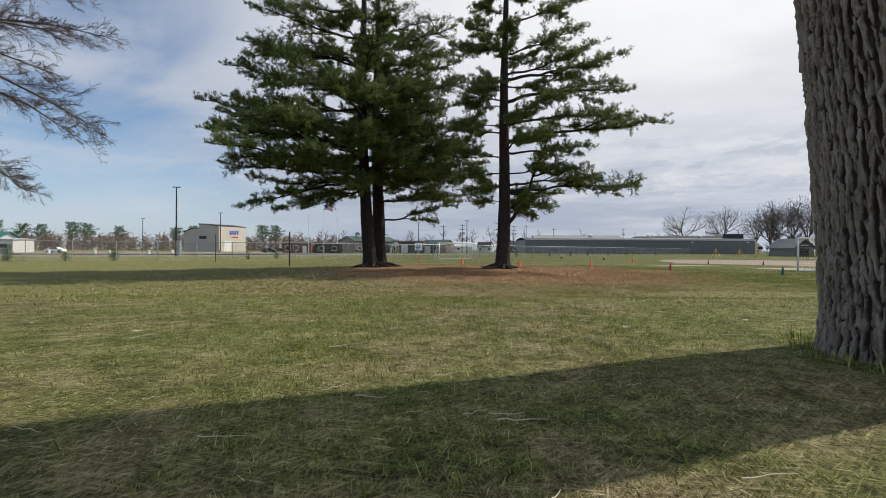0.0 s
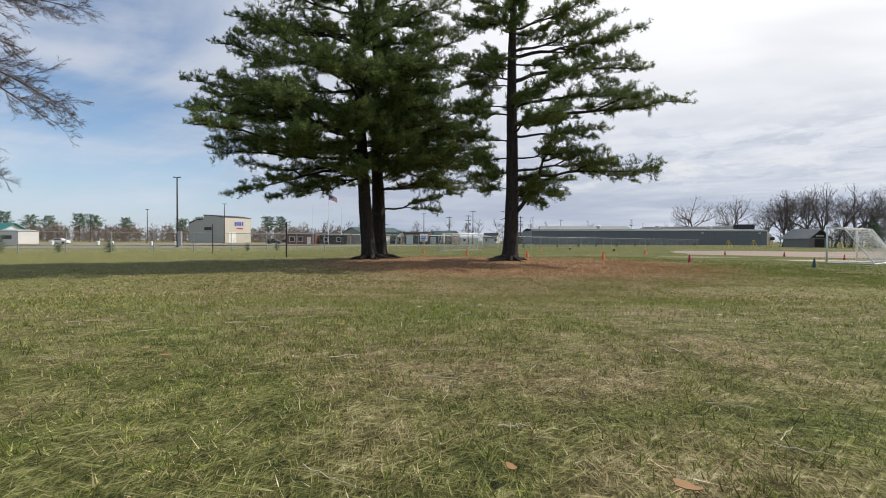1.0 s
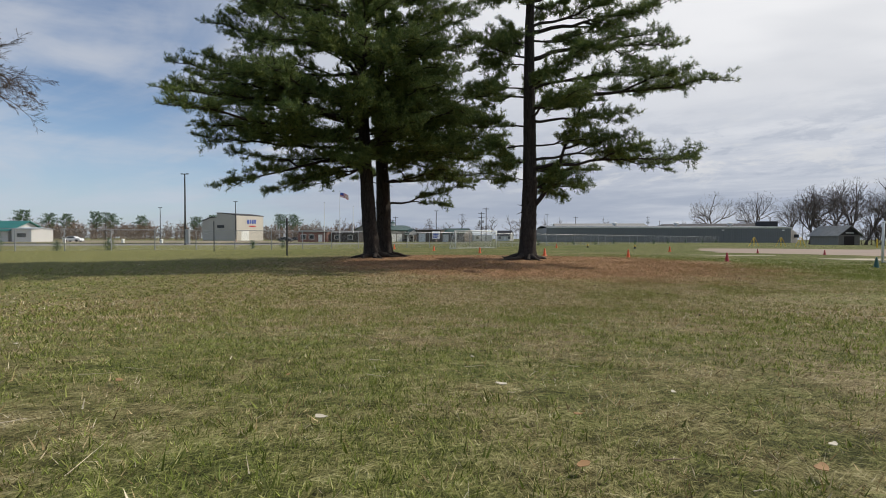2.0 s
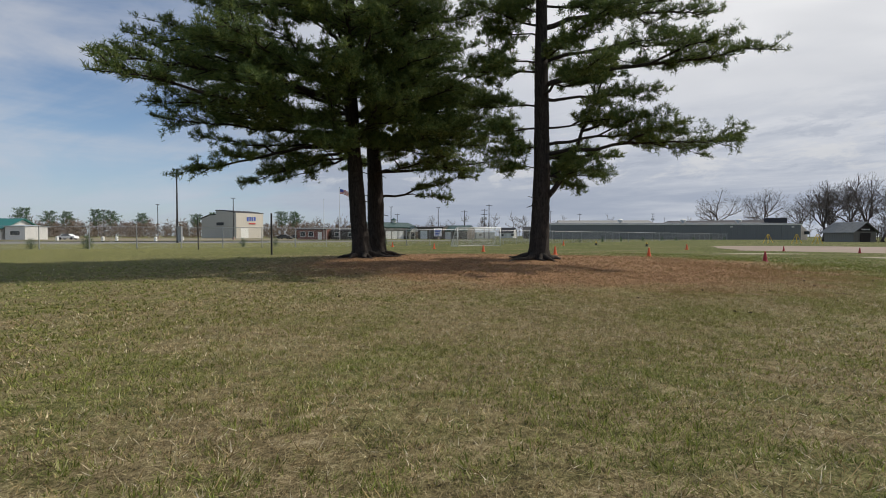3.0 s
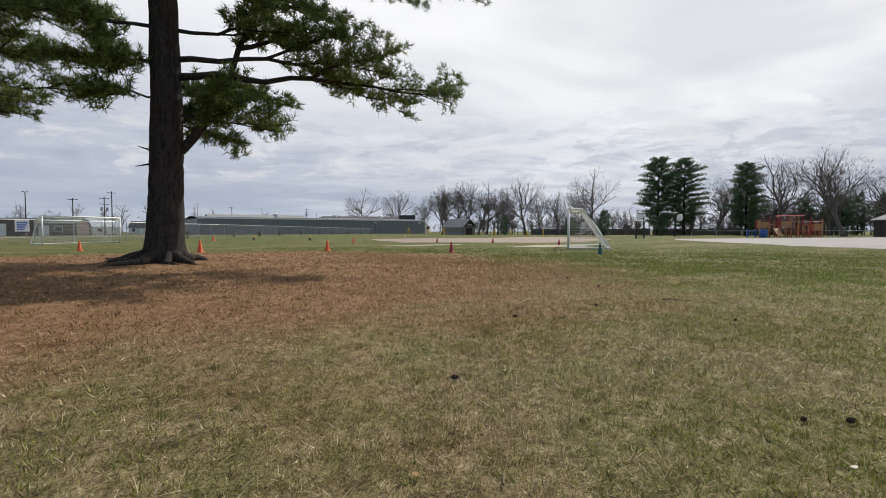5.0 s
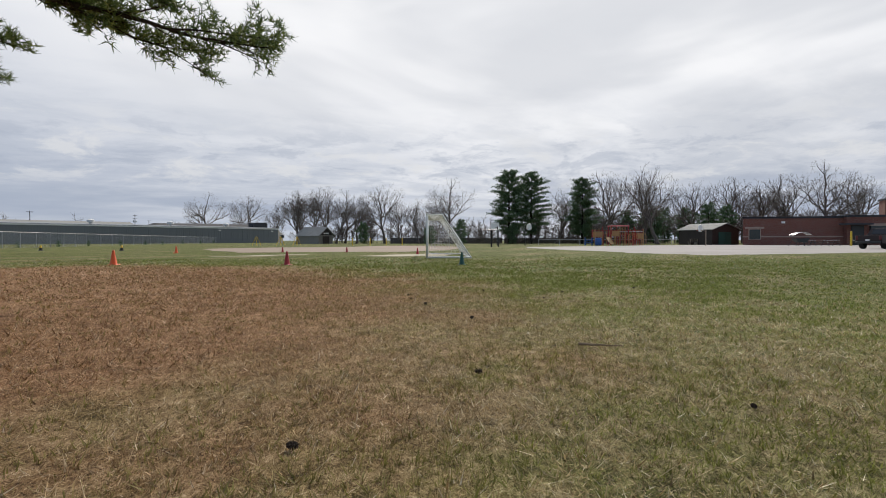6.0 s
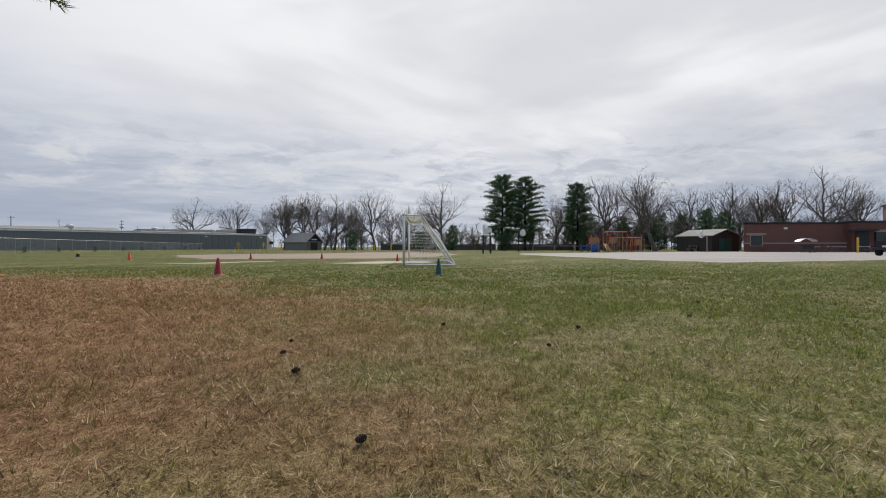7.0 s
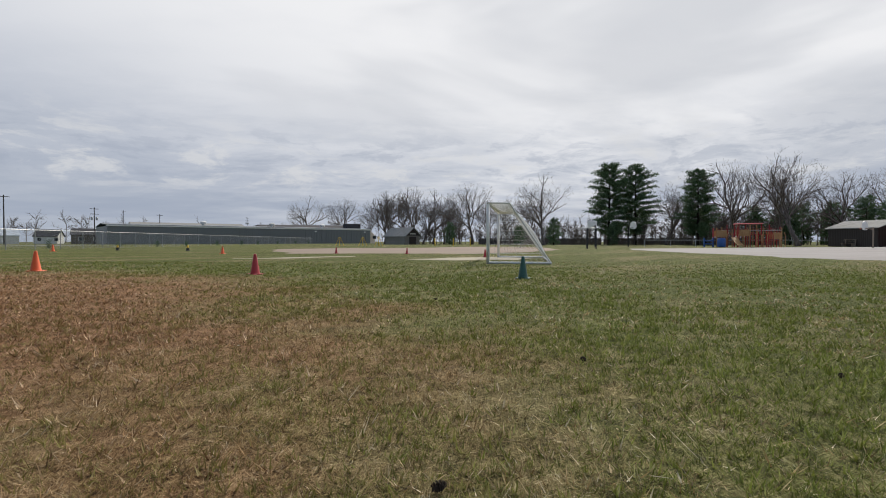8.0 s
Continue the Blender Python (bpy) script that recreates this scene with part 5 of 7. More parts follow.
def board_fence(points, height, name, label, mat, step=0.45):
    f = thing(name, label, "fence", (0, 0, 0))
    s = Shape()
    rails = Shape()
    for (x0, y0), (x1, y1) in zip(points, points[1:]):
        ln = math.hypot(x1 - x0, y1 - y0)
        dx, dy = (x1 - x0) / ln, (y1 - y0) / ln
        n = int(ln / step)
        for k in range(n):
            x, y = x0 + dx * k * step, y0 + dy * k * step
            z = gz(x, y)
            h = height * (0.96 + 0.05 * ((k * 7) % 5) / 4)
            s.rings([[(x, y, zz), (x + dx * step * 0.96, y + dy * step * 0.96, zz), (x + dx * step * 0.96 - dy * 0.04, y + dy * step * 0.96 + dx * 0.04, zz), (x - dy * 0.04, y + dx * 0.04, zz)] for zz in (z, z + h)])
        rails.tube([(x0, y0, gz(x0, y0) + height * 0.7), (x1, y1, gz(x1, y1) + height * 0.7)], 0.06, 4)
    part("boarding", s, mat, f, kind="stuff")
    part("rail", rails, mat, f)


board_fence([(98, 98), (103, 86), (112, 72), (122, 56), (132, 42)], 1.5, "board_fence", "grey-brown weathered boundary fence under the trees", M_FENCE)
tube_rail = thing("pipe_rail", "low steel pipe rail behind the playground", "rail")
part("rail", Shape().tube([(84, 50, 0.95), (112, 30, 0.95)], 0.05, 6), M_GALV, tube_rail)
for k in range(9):
    x, y = 84 + 28 * k / 8, 50 - 20 * k / 8
    part("post", Shape().tube([(x, y, 0), (x, y, 0.95)], 0.045, 6), M_GALV, tube_rail)

# ---------------------------------------------------------------- poles


def lamp_pole(x, y, h, label="tall dark steel light pole", box=False):
    p = thing("light_pole", label, "light pole", (x, y, gz(x, y)), 0, "light poles")
    part("pole", Shape().tube([(0, 0, -0.1), (0, 0, h)], [0.16, 0.09], 10), M_BLACK, p)
    part("arm", Shape().tube([(-0.45, 0, h - 0.1), (0.45, 0, h - 0.1)], 0.04, 6), M_BLACK, p)
    for sx in (-0.42, 0.42):
        part("lamp_head", Shape().box(sx - 0.20, -0.14, h - 0.12, sx + 0.20, 0.14, h + 0.02, 0.03), M_BLACK, p)
    if box:
        part("control_box", Shape().box(0.15, -0.25, 0.2, 0.70, 0.25, 2.6, 0.03), M_GALV, p, "tall grey metal box")
    else:
        part("footing", Shape().lathe([(0.35, -0.1), (0.35, 0.7), (0.28, 0.75)], 14), M_STONE, p)


lamp_pole(-43.5, 78.3, 11.5, "tall dark steel light pole with a grey box at its base", True)
for x, y, h in ((-97.7, 158, 11.2), (-61.5, 134.5, 11.4), (-140, 190, 11.0), (-6.4, 159.7, 10.3), (-24, 176, 11.5)):
    lamp_pole(x, y, h)


def utility_pole(x, y, h, gear):
    p = thing("utility_pole", "weathered wooden utility pole with crossarms", "utility pole", (x, y, 0), 20, "utility poles")
    part("pole", Shape().tube([(0, 0, -0.2), (0, 0, h)], [0.19, 0.12], 9), M_DARKWOOD, p)
    for z in ((h - 0.5, h - 2.2) if gear else (h - 0.5,)):
        part("crossarm", Shape().box(-1.3, -0.07, z - 0.08, 1.3, 0.07, z + 0.08), M_DARKWOOD, p)
    if gear:
        for sx in (-0.75, 0.75):
            part("transformer", Shape().lathe([(0.3, 0), (0.34, 0.1), (0.34, 0.9), (0.2, 1.05)], 12, (sx, 0, h - 4.2)), M_GALV, p)


for x, y, h, g in ((2.4, 188, 10.8, False), (10.0, 190, 11.5, True), (11.9, 190.5, 13.3, False), (34.0, 210, 12, True), (64, 260, 13, False), (118, 300, 15, True), (62, 330, 18, False), (-30, 240, 12, False), (165, 395, 16, False)):
    utility_pole(x, y, h, g)


def flagpole(x, y, h, flag):
    p = thing("flagpole", "slender white flagpole" + (" with a striped flag flying" if flag else " without a flag near the brick building"), "flagpole", (x, y, 0), 0, "flagpoles")
    part("pole", Shape().tube([(0, 0, -0.1), (0, 0, h)], [0.11, 0.06], 10), M_WHITE, p)
    part("finial", Shape().lathe([(0.02, 0), (0.12, 0.08), (0.12, 0.16), (0.02, 0.24)], 10, (0, 0, h)), M_CHROME, p)
    if flag:
        def wave(u, v):
            return (0.1 + u * 2.5, 0.35 * math.sin(u * 6.0 + v) * u, h - 0.3 - v * 1.35 - 0.9 * u * u)
        for k in range(7):
            s = Shape()
            for i in range(8):
                u0, u1, v0, v1 = i / 8, (i + 1) / 8, k / 7, (k + 1) / 7
                s.quad(wave(u0, v1), wave(u1, v1), wave(u1, v0), wave(u0, v0))
            part("stripe", s, M_FLAGRED if k % 2 == 0 else M_FLAGWHITE, p)
        s = Shape()
        for i in range(3):
            u0, u1 = i * 0.14, (i + 1) * 0.14
            a, b, c, d = wave(u0, 0.55), wave(u1, 0.55), wave(u1, 0), wave(u0, 0)
            s.quad(*[(q[0], q[1] - 0.03, q[2]) for q in (a, b, c, d)])
        part("canton", s, M_SIGNBLUE, p, "dark blue corner")


flagpole(-34.5, 144, 15.0, True)
flagpole(-38.6, 142, 11.5, False)
flagpole(-30.6, 144.5, 10.5, False)

# ---------------------------------------------------------------- buildings


def opening(parent, name, x0, x1, z0, z1, y, frame_mat, fill, label="", proud=0.06):
    """A framed window or door on a wall whose outside looks towards -y."""
    o = part(name, Shape().box(x0, y - 0.02, z0, x1, y + 0.10, z1), fill, parent, label)
    t = 0.10
    s = Shape()
    for a, b, c, d in ((x0 - t, x0, z0 - t, z1 + t), (x1, x1 + t, z0 - t, z1 + t), (x0, x1, z1, z1 + t), (x0, x1, z0 - t, z0)):
        s.box(a, y - proud, c, b, y + 0.05, d)
    fr = part("window_frame" if name == "window" else "door_frame", s, frame_mat, o)
    return o


def gable_house(name, label, category, at, turn, w, d, h, pitch, wall, roof, openings=(), over=0.3, group="", trim=None):
    """w along x, d along y, ridge along x; openings on the side that looks to -y: (kind, x0, x1, z0, z1)."""
    g = thing(name, label, category, at, turn, group)
    s = Shape()
    s.box(0, 0, -0.3, w, d, h)
    for x in (0.0, w):
        s.poly([(x, 0, h), (x, d, h), (x, d / 2, h + pitch)] if x else [(x, d, h), (x, 0, h), (x, d / 2, h + pitch)])
    part("wall", s, wall, g)
    r = Shape()
    k = pitch / (d / 2)
    for sg in (0, 1):
        ye, zr = (-over, h - over * k) if sg == 0 else (d + over, h - over * k)
        a = [(-over, ye, zr), (w + over, ye, zr), (w + over, d / 2, h + pitch), (-over, d / 2, h + pitch)]
        if sg:
            a = a[::-1]
        r.rings([a, [(p[0], p[1], p[2] + 0.16) for p in a]])
    part("roof", r, roof, g)
    if trim:
        part("fascia", Shape().box(-over, -over - 0.04, h - over * k - 0.12, w + over, -over, h - over * k + 0.12), trim, g)
    for kind_o, x0, x1, z0, z1 in openings:
        opening(g, "window" if kind_o == "w" else "door", x0, x1, z0, z1, 0, M_TRIM, M_GLASS if kind_o == "w" else M_WHITE, "" if kind_o == "w" else "white panelled door")
    return g


# big hall with a stepped barrel roof and a coloured sign
def sports_hall():
    g = thing("hall_building", "large beige metal hall with a stepped curved roof and a sign", "building", (-88.2, 192.4, 0), 0)
    # local x along the long left wall, y along the signed wall
    th = radians(25)
    g.matrix_world = Matrix.Translation((-88.2, 192.4, 0)) @ Matrix(((-math.cos(th), math.sin(th), 0, 0), (math.sin(th), math.cos(th), 0, 0), (0, 0, 1, 0), (0, 0, 0, 1)))
    L, Wd, H = 20.5, 13.8, 10.2
    low = Shape().rings([[(11.5, 0, z), (L, 0, z), (L, Wd, z), (11.5, Wd, z)] for z in (-0.3, 8.0)])
    low.poly([(11.5, -0.0, 8.0), (L, 0, 8.0), (16, 0, 9.3), (11.5, 0, 9.6)])
    part("wall", low, M_BEIGE_CLAD, g)
    hi = Shape().rings([[(0, 0, z), (11.5, 0, z), (11.5, Wd, z), (0, Wd, z)] for z in (-0.3, H)])
    hi.poly([(0, 0, H), (11.5, 0, H), (11.5, 0, H + 1.05), (8, 0, H + 0.95), (4, 0, H + 0.55)])
    part("wall", hi, M_BEIGE_CLAD, g)
    part("wall", Shape().rings([[(-0.06, 0.15, z), (-0.01, 0.15, z), (-0.01, Wd - 0.15, z), (-0.06, Wd - 0.15, z)] for z in (0, H - 0.1)]), M_CREAM_CLAD, g, "cream front wall")
    arc = [(0.0, H), (4, H + 0.55), (8, H + 0.95), (11.6, H + 1.05)]
    r = Shape()
    for (x0, z0), (x1, z1) in zip(arc, arc[1:]):
        r.rings([[(x0, -0.3, z0), (x1, -0.3, z1), (x1, Wd + 0.3, z1), (x0, Wd + 0.3, z0)], [(x0, -0.3, z0 + 0.3), (x1, -0.3, z1 + 0.3), (x1, Wd + 0.3, z1 + 0.3), (x0, Wd + 0.3, z0 + 0.3)]])
    for (x0, z0), (x1, z1) in (((11.5, 9.6), (16, 9.3)), ((16, 9.3), (L + 0.3, 8.0))):
        r.rings([[(x0, -0.3, z0), (x1, -0.3, z1), (x1, Wd + 0.3, z1), (x0, Wd + 0.3, z0)], [(x0, -0.3, z0 + 0.3), (x1, -0.3, z1 + 0.3), (x1, Wd + 0.3, z1 + 0.3), (x0, Wd + 0.3, z0 + 0.3)]])
    part("roof", r, M_DARK_ROOF, g)
    part("door", Shape().box(-0.14, 2.3, 0, -0.06, 6.0, 4.2), M_WHITE, g, "large white roller door")
    sign = part("sign", Shape().box(-0.12, 5.0, 6.2, -0.07, 10.4, 9.2), M_CREAM_CLAD, g, "sign of coloured bars")
    for k, (a, b, z) in enumerate(((5.2, 6.2, 6.9), (6.5, 7.3, 7.0), (7.6, 8.5, 7.0), (8.8, 9.7, 7.1))):
        part("bar", Shape().box(-0.20, a, z, -0.12, b, z + 1.7, 0.05), M_SIGNBLUE, sign)
    part("bar", Shape().box(-0.20, 6.2, 5.7, -0.12, 9.6, 6.25, 0.05), M_SIGNRED, sign)
    part("sign", Shape().box(7.0, -0.12, 5.2, 11.2, -0.05, 6.4), M_BLACK, g, "dark rectangular panel")


sports_hall()


def lodge():
    """Taupe lodge with a green roof, cupolas, garage doors and a porch."""
    g = thing("lodge_building", "taupe lodge with green metal roof, two cupolas and white doors", "building", (-28.6, 165.0, 0), 38.0)
    w, d, h, p = 25.5, 12, 4.5, 1.9
    g.scale = (0.68, 1.05, 0.90)
    s = Shape().box(0, 0, -0.3, w, d, h)
    for x in (0, w):
        s.poly([(x, 0, h), (x, d, h), (x, d / 2, h + p)])
    part("wall", s, M_LODGE, g)
    part("wainscot", Shape().box(-0.05, -0.06, -0.2, w + 0.05, -0.01, 1.0), M_DARK_ROOF, g, "dark stone base course")
    r = Shape()
    for ye, flip in ((-0.5, False), (d + 0.5, True)):
        z = h - 0.5 * p / (d / 2)
        a = [(-0.5, ye, z), (w + 0.5, ye, z), (w + 0.5, d / 2, h + p), (-0.5, d / 2, h + p)]
        a = a[::-1] if flip else a
        r.rings([a, [(q[0], q[1], q[2] + 0.2) for q in a]])
    part("roof", r, M_GREEN_ROOF, g)
    for x in (5.6, 16.5):
        c = part("cupola", Shape().box(x, d / 2 - 0.8, h + p - 0.4, x + 1.6, d / 2 + 0.8, h + p + 1.0), M_TRIM, g)
        part("cupola_roof", Shape().rings([[(x - 0.3, d / 2 - 1.1, h + p + 1.0), (x + 1.9, d / 2 - 1.1, h + p + 1.0), (x + 1.9, d / 2 + 1.1, h + p + 1.0), (x - 0.3, d / 2 + 1.1, h + p + 1.0)],
                                           [(x + 0.7, d / 2 - 0.1, h + p + 1.9), (x + 0.9, d / 2 - 0.1, h + p + 1.9), (x + 0.9, d / 2 + 0.1, h + p + 1.9), (x + 0.7, d / 2 + 0.1, h + p + 1.9)]]), M_GREEN_ROOF, c)
    for x0 in (7.4, 11.0, 14.6):
        opening(g, "door", x0, x0 + 2.9, 0, 3.0, -0.08, M_TRIM, M_WHITE, "white roller garage door")
    opening(g, "door", 5.3, 6.2, 0, 2.2, -0.08, M_TRIM, M_GLASS, "narrow glazed door")
    opening(g, "window", 1.8, 3.6, 1.2, 2.4, -0.08, M_TRIM, M_GLASS)
    # porch with its own small gable
    s = Shape().box(19.5, -2.4, 2.7, 25.5, 0.0, 3.1)
    s.poly([(19.5, -2.4, 3.1), (25.5, -2.4, 3.1), (22.5, -2.4, 4.7)])
    part("porch_gable", s, M_TRIM, g)
    r = Shape()
    for a, b in (((19.2, 3.0), (22.5, 4.85)), ((22.5, 4.85), (25.8, 3.0))):
        r.rings([[(a[0], -2.7, a[1]), (b[0], -2.7, b[1]), (b[0], 2.5, b[1]), (a[0], 2.5, a[1])], [(a[0], -2.7, a[1] + 0.15), (b[0], -2.7, b[1] + 0.15), (b[0], 2.5, b[1] + 0.15), (a[0], 2.5, a[1] + 0.15)]])
    part("porch_roof", r, M_GREEN_ROOF, g)
    for x in (19.7, 22.4, 25.3):
        part("porch_post", Shape().box(x - 0.12, -2.35, 0, x + 0.12, -2.1, 2.7), M_WHITE, g)
    opening(g, "door", 20.8, 21.8, 0, 2.1, -0.08, M_TRIM, M_WHITE, "white entrance door")
    opening(g, "window", 22.9, 24.6, 1.0, 2.2, -0.08, M_TRIM, M_GLASS)


lodge()

WIN = "w"
gable_house("brick_building", "low red-brown brick building behind the flagpoles", "building", (-46.5, 142, 0), 0, 8.6, 9, 2.9, 0.5, M_BRICK, M_DARK_ROOF,
            [(WIN, 1, 2.4, 0.9, 2.2), (WIN, 3.4, 4.8, 0.9, 2.2), ("d", 6.2, 7.2, 0, 2.1)])
gable_house("dark_hall", "low dark brown timber building beside the flagpoles", "building", (-37.0, 144, 0), 0, 8.0, 8, 2.6, 0.7, M_DARK_CLAD, M_DARK_ROOF, [(WIN, 1, 2.2, 0.9, 2.0), (WIN, 5, 6.2, 0.9, 2.0)])
gable_house("brown_shed", "long low brown shed beside the lodge", "shed", (-13.6, 168, 0), -26, 9.5, 7, 3.9, 0.3, M_BROWN_CLAD, M_DARK_ROOF, [("d", 1, 3.5, 0, 2.8)])
gable_house("green_roof_building", "brown building with a green metal roof", "building", (-5.5, 165.5, 0), -20, 9, 8, 2.9, 1.6, M_BROWN_CLAD, M_GREEN_ROOF, [("d", 1, 3.2, 0, 2.4), (WIN, 4.5, 6, 1, 2.2)])
gable_house("white_house", "small white house with a dark roof", "house", (20, 240, 0), -25, 7, 6, 2.7, 2.3, M_WHITE_CLAD, M_DARK_ROOF, [(WIN, 1.2, 2.4, 1, 2.2), ("d", 4, 5, 0, 2.1), (WIN, 6.2, 7.4, 1, 2.2)], group="distant houses")
gable_house("white_house", "small pale house with a blue-grey roof", "house", (7.5, 206, 0), 10, 8, 7, 2.6, 2.0, M_WHITE_CLAD, M_BLUE_ROOF, [(WIN, 1.2, 2.4, 1, 2.0), ("d", 4, 5, 0, 2.1)], group="distant houses")
gable_house("white_house", "small cream house with a dark roof", "house", (-1.5, 208, 0), 0, 8, 7, 2.8, 2.0, M_CREAM_CLAD, M_DARK_ROOF, [(WIN, 1.2, 2.4, 1, 2.0), ("d", 4, 5, 0, 2.1)], group="distant houses")
gable_house("brown_shed", "brown low house among distant trees", "house", (28, 212, 0), -10, 13, 8, 3.0, 2.0, M_BROWN_CLAD, M_DARK_ROOF, [(WIN, 2, 3.4, 1, 2.2), (WIN, 6, 7.4, 1, 2.2)])
gable_house("teal_roof_building", "white building with a teal metal roof beside the drive", "building", (-141.4, 118, 0), 8, 27, 13, 3.0, 2.4, M_WHITE_CLAD, M_TEAL_ROOF, [(WIN, 20, 22, 1, 2.2), (WIN, 8, 10, 1, 2.2), ("d", 14, 15, 0, 2.1)], over=0.9)
gable_house("white_annex", "low white annex with a flat roof", "building", (-113.4, 121.5, 0), 8, 4.6, 8, 3.3, 0.3, M_WHITE_CLAD, M_BLUE_ROOF, [(WIN, 1.2, 3.4, 1.2, 2.2)])


def long_building():
    """Long grey metal building with a dark low roof, vents and a chimney."""
    g = thing("long_building", "long low grey metal-clad building with dark roof and vents", "building", (32.0, 172.0, -0.5), -1.6)
    w, d, h, p = 83, 24, 5.55, 0.9
    s = Shape().box(0, 0, -0.3, w, d, h)
    part("wall", s, M_GREY_CLAD, g)
    part("gable_wall", Shape().rings([[(w, 0.0, -0.3), (w + 6.2, 6.0, -0.3), (w + 6.2, d, -0.3), (w, d, -0.3)], [(w, 0.0, h), (w + 6.2, 6.0, h - 2.0), (w + 6.2, d, h - 2.0), (w, d, h)]]), M_LODGE, g, "pale end wall under a sloping roof")
    part("window", Shape().box(w + 3.0, 2.5, 2.3, w + 4.4, 3.2, 3.4), M_GLASS, g)
    part("fascia", Shape().box(-0.2, -0.25, h - 0.1, w + 0.3, -0.003, h + 0.28), M_TRIM, g, "pale eaves trim")
    r = Shape()
    r.rings([[(-0.2, -0.2, h + 0.28), (w + 0.2, -0.2, h + 0.28), (w + 0.2, d / 2, h + p), (-0.2, d / 2, h + p)], [(-0.2, -0.2, h + 0.40), (w + 0.2, -0.2, h + 0.40), (w + 0.2, d / 2, h + p + 0.12), (-0.2, d / 2, h + p + 0.12)]])
    r.rings([[(-0.2, d / 2, h + p), (w + 0.2, d / 2, h + p), (w + 0.2, d, h), (-0.2, d, h)], [(-0.2, d / 2, h + p + 0.12), (w + 0.2, d / 2, h + p + 0.12), (w + 0.2, d, h + 0.12), (-0.2, d, h + 0.12)]])
    part("roof", r, M_GREY_CLAD, g)
    up_r = Shape().rings([[(44, 9, h + 0.5), (w - 4, 9, h + 0.5), (w - 4, 22, h + 0.5), (44, 22, h + 0.5)], [(46, 14, h + 1.7), (w - 4, 14, h + 2.1), (w - 4, 16, h + 2.1), (46, 16, h + 1.7)]])
    part("upper_roof", up_r, M_DARK_ROOF, g, "dark shingled upper roof")
    part("chimney", Shape().box(w - 5.5, 8, h, w + 0.6, 11, h + 2.6), M_DARK_ROOF, g, "broad dark chimney block")
    for x in (26, 48, 67):
        part("vent", Shape().lathe([(0.35, 0), (0.35, 0.9), (0.95, 1.0), (0.95, 1.6), (0.3, 1.9)], 12, (x, 8, h + 0.3)), M_TRIM, g)
    for x in (60, 80):
        part("wall_lamp", Shape().box(x, -0.3, 4.6, x + 0.7, -0.02, 5.0), M_TRIM, g)
    rib = Shape()
    for k in range(1, 41):
        rib.box(k * 2.02, -0.05, -0.2, k * 2.02 + 0.12, -0.004, h - 0.12)
    part("ribs", rib, M_GREY_CLAD, g, kind="stuff")


long_building()
gable_house("far_hall", "distant hall with a pale low metal roof", "building", (52, 252, 0), -6, 46, 22, 7.2, 2.0, M_GREY_CLAD, M_PALE_ROOF)


def barn():
    g = gable_house("barn", "small grey barn with a dark gable and pale roof", "barn", (87.6, 108.4, -0.2), 100, 6.6, 5.4, 2.4, 1.9, M_LODGE, M_PALE_ROOF, [], over=0.5)
    part("gable_board", Shape().poly([(-0.06, 5.4, 2.4), (-0.06, 0, 2.4), (-0.06, 2.7, 4.2)]), M_DARK_CLAD, g, "dark boarded gable")
    part("door", Shape().box(-0.12, 1.5, 0, -0.02, 3.9, 2.1), M_DARK_CLAD, g)
    part("sign", Shape().box(-0.16, 1.7, 2.7, -0.10, 3.7, 2.95), M_TRIM, g)


barn()


def dark_shed():
    """Dark board shed, its long side with a bench, its gable with a double door."""
    g = thing("storage_shed", "dark brown board shed with a weathered pale shingle roof", "shed", (93.0, 24.5, 0.02), 0)
    away, right, th = Vector((0.9955, 0.095, 0)), Vector((0.095, -0.9955, 0)), radians(40)
    u, v = right * math.cos(th) - away * math.sin(th), away * math.cos(th) + right * math.sin(th)
    L, D, h, p = 7.0, 6.1, 2.6, 1.0
    a = Vector((95.9, 24.0, 0)) - u * L
    g.matrix_world = Matrix(((u.x, v.x, 0, a.x), (u.y, v.y, 0, a.y), (0, 0, 1, 0.02), (0, 0, 0, 1)))
    s = Shape().box(0, 0, -0.2, L, D, h)
    for x in (0, L):
        s.poly([(x, 0, h), (x, D, h), (x, D / 2, h + p)])
    part("wall", s, M_DARK_CLAD, g)
    r = Shape()
    for y0, y1, z0, z1 in ((-0.35, D / 2, h - 0.10, h + p + 0.02), (D / 2, D + 0.35, h + p + 0.02, h - 0.10)):
        r.rings([[(-0.3, y0, z0), (L + 0.4, y0, z0), (L + 0.4, y1, z1), (-0.3, y1, z1)], [(-0.3, y0, z0 + 0.10), (L + 0.4, y0, z0 + 0.10), (L + 0.4, y1, z1 + 0.10), (-0.3, y1, z1 + 0.10)]])
    part("roof", r, M_PALE_ROOF, g)
    for k in (0, 1):
        part("door", Shape().box(L + 0.01, 1.4 + 1.45 * k, 0.05, L + 0.07, 2.8 + 1.45 * k, 2.15), M_GREENCONE, g, "dark green boarded door")
    b2 = thing("bench", "weathered grey wooden bench against the dark shed", "bench", tuple(a + u * 3.4)[:2] + (0.02,), math.degrees(math.atan2(u.y, u.x)))
    for z, y in ((0.45, -0.7), (0.45, -0.5), (0.75, -0.25), (0.95, -0.2)):
        part("slat", Shape().box(-0.9, y, z, 0.9, y + 0.14, z + 0.05), M_WOOD, b2)
    for x in (-0.7, 0.7):
        part("leg", Shape().box(x - 0.05, -0.7, 0, x + 0.05, -0.2, 0.45), M_WOOD, b2)
        part("back_post", Shape().box(x - 0.05, -0.14, 0, x + 0.05, -0.08, 1.0), M_WOOD, b2)


dark_shed()


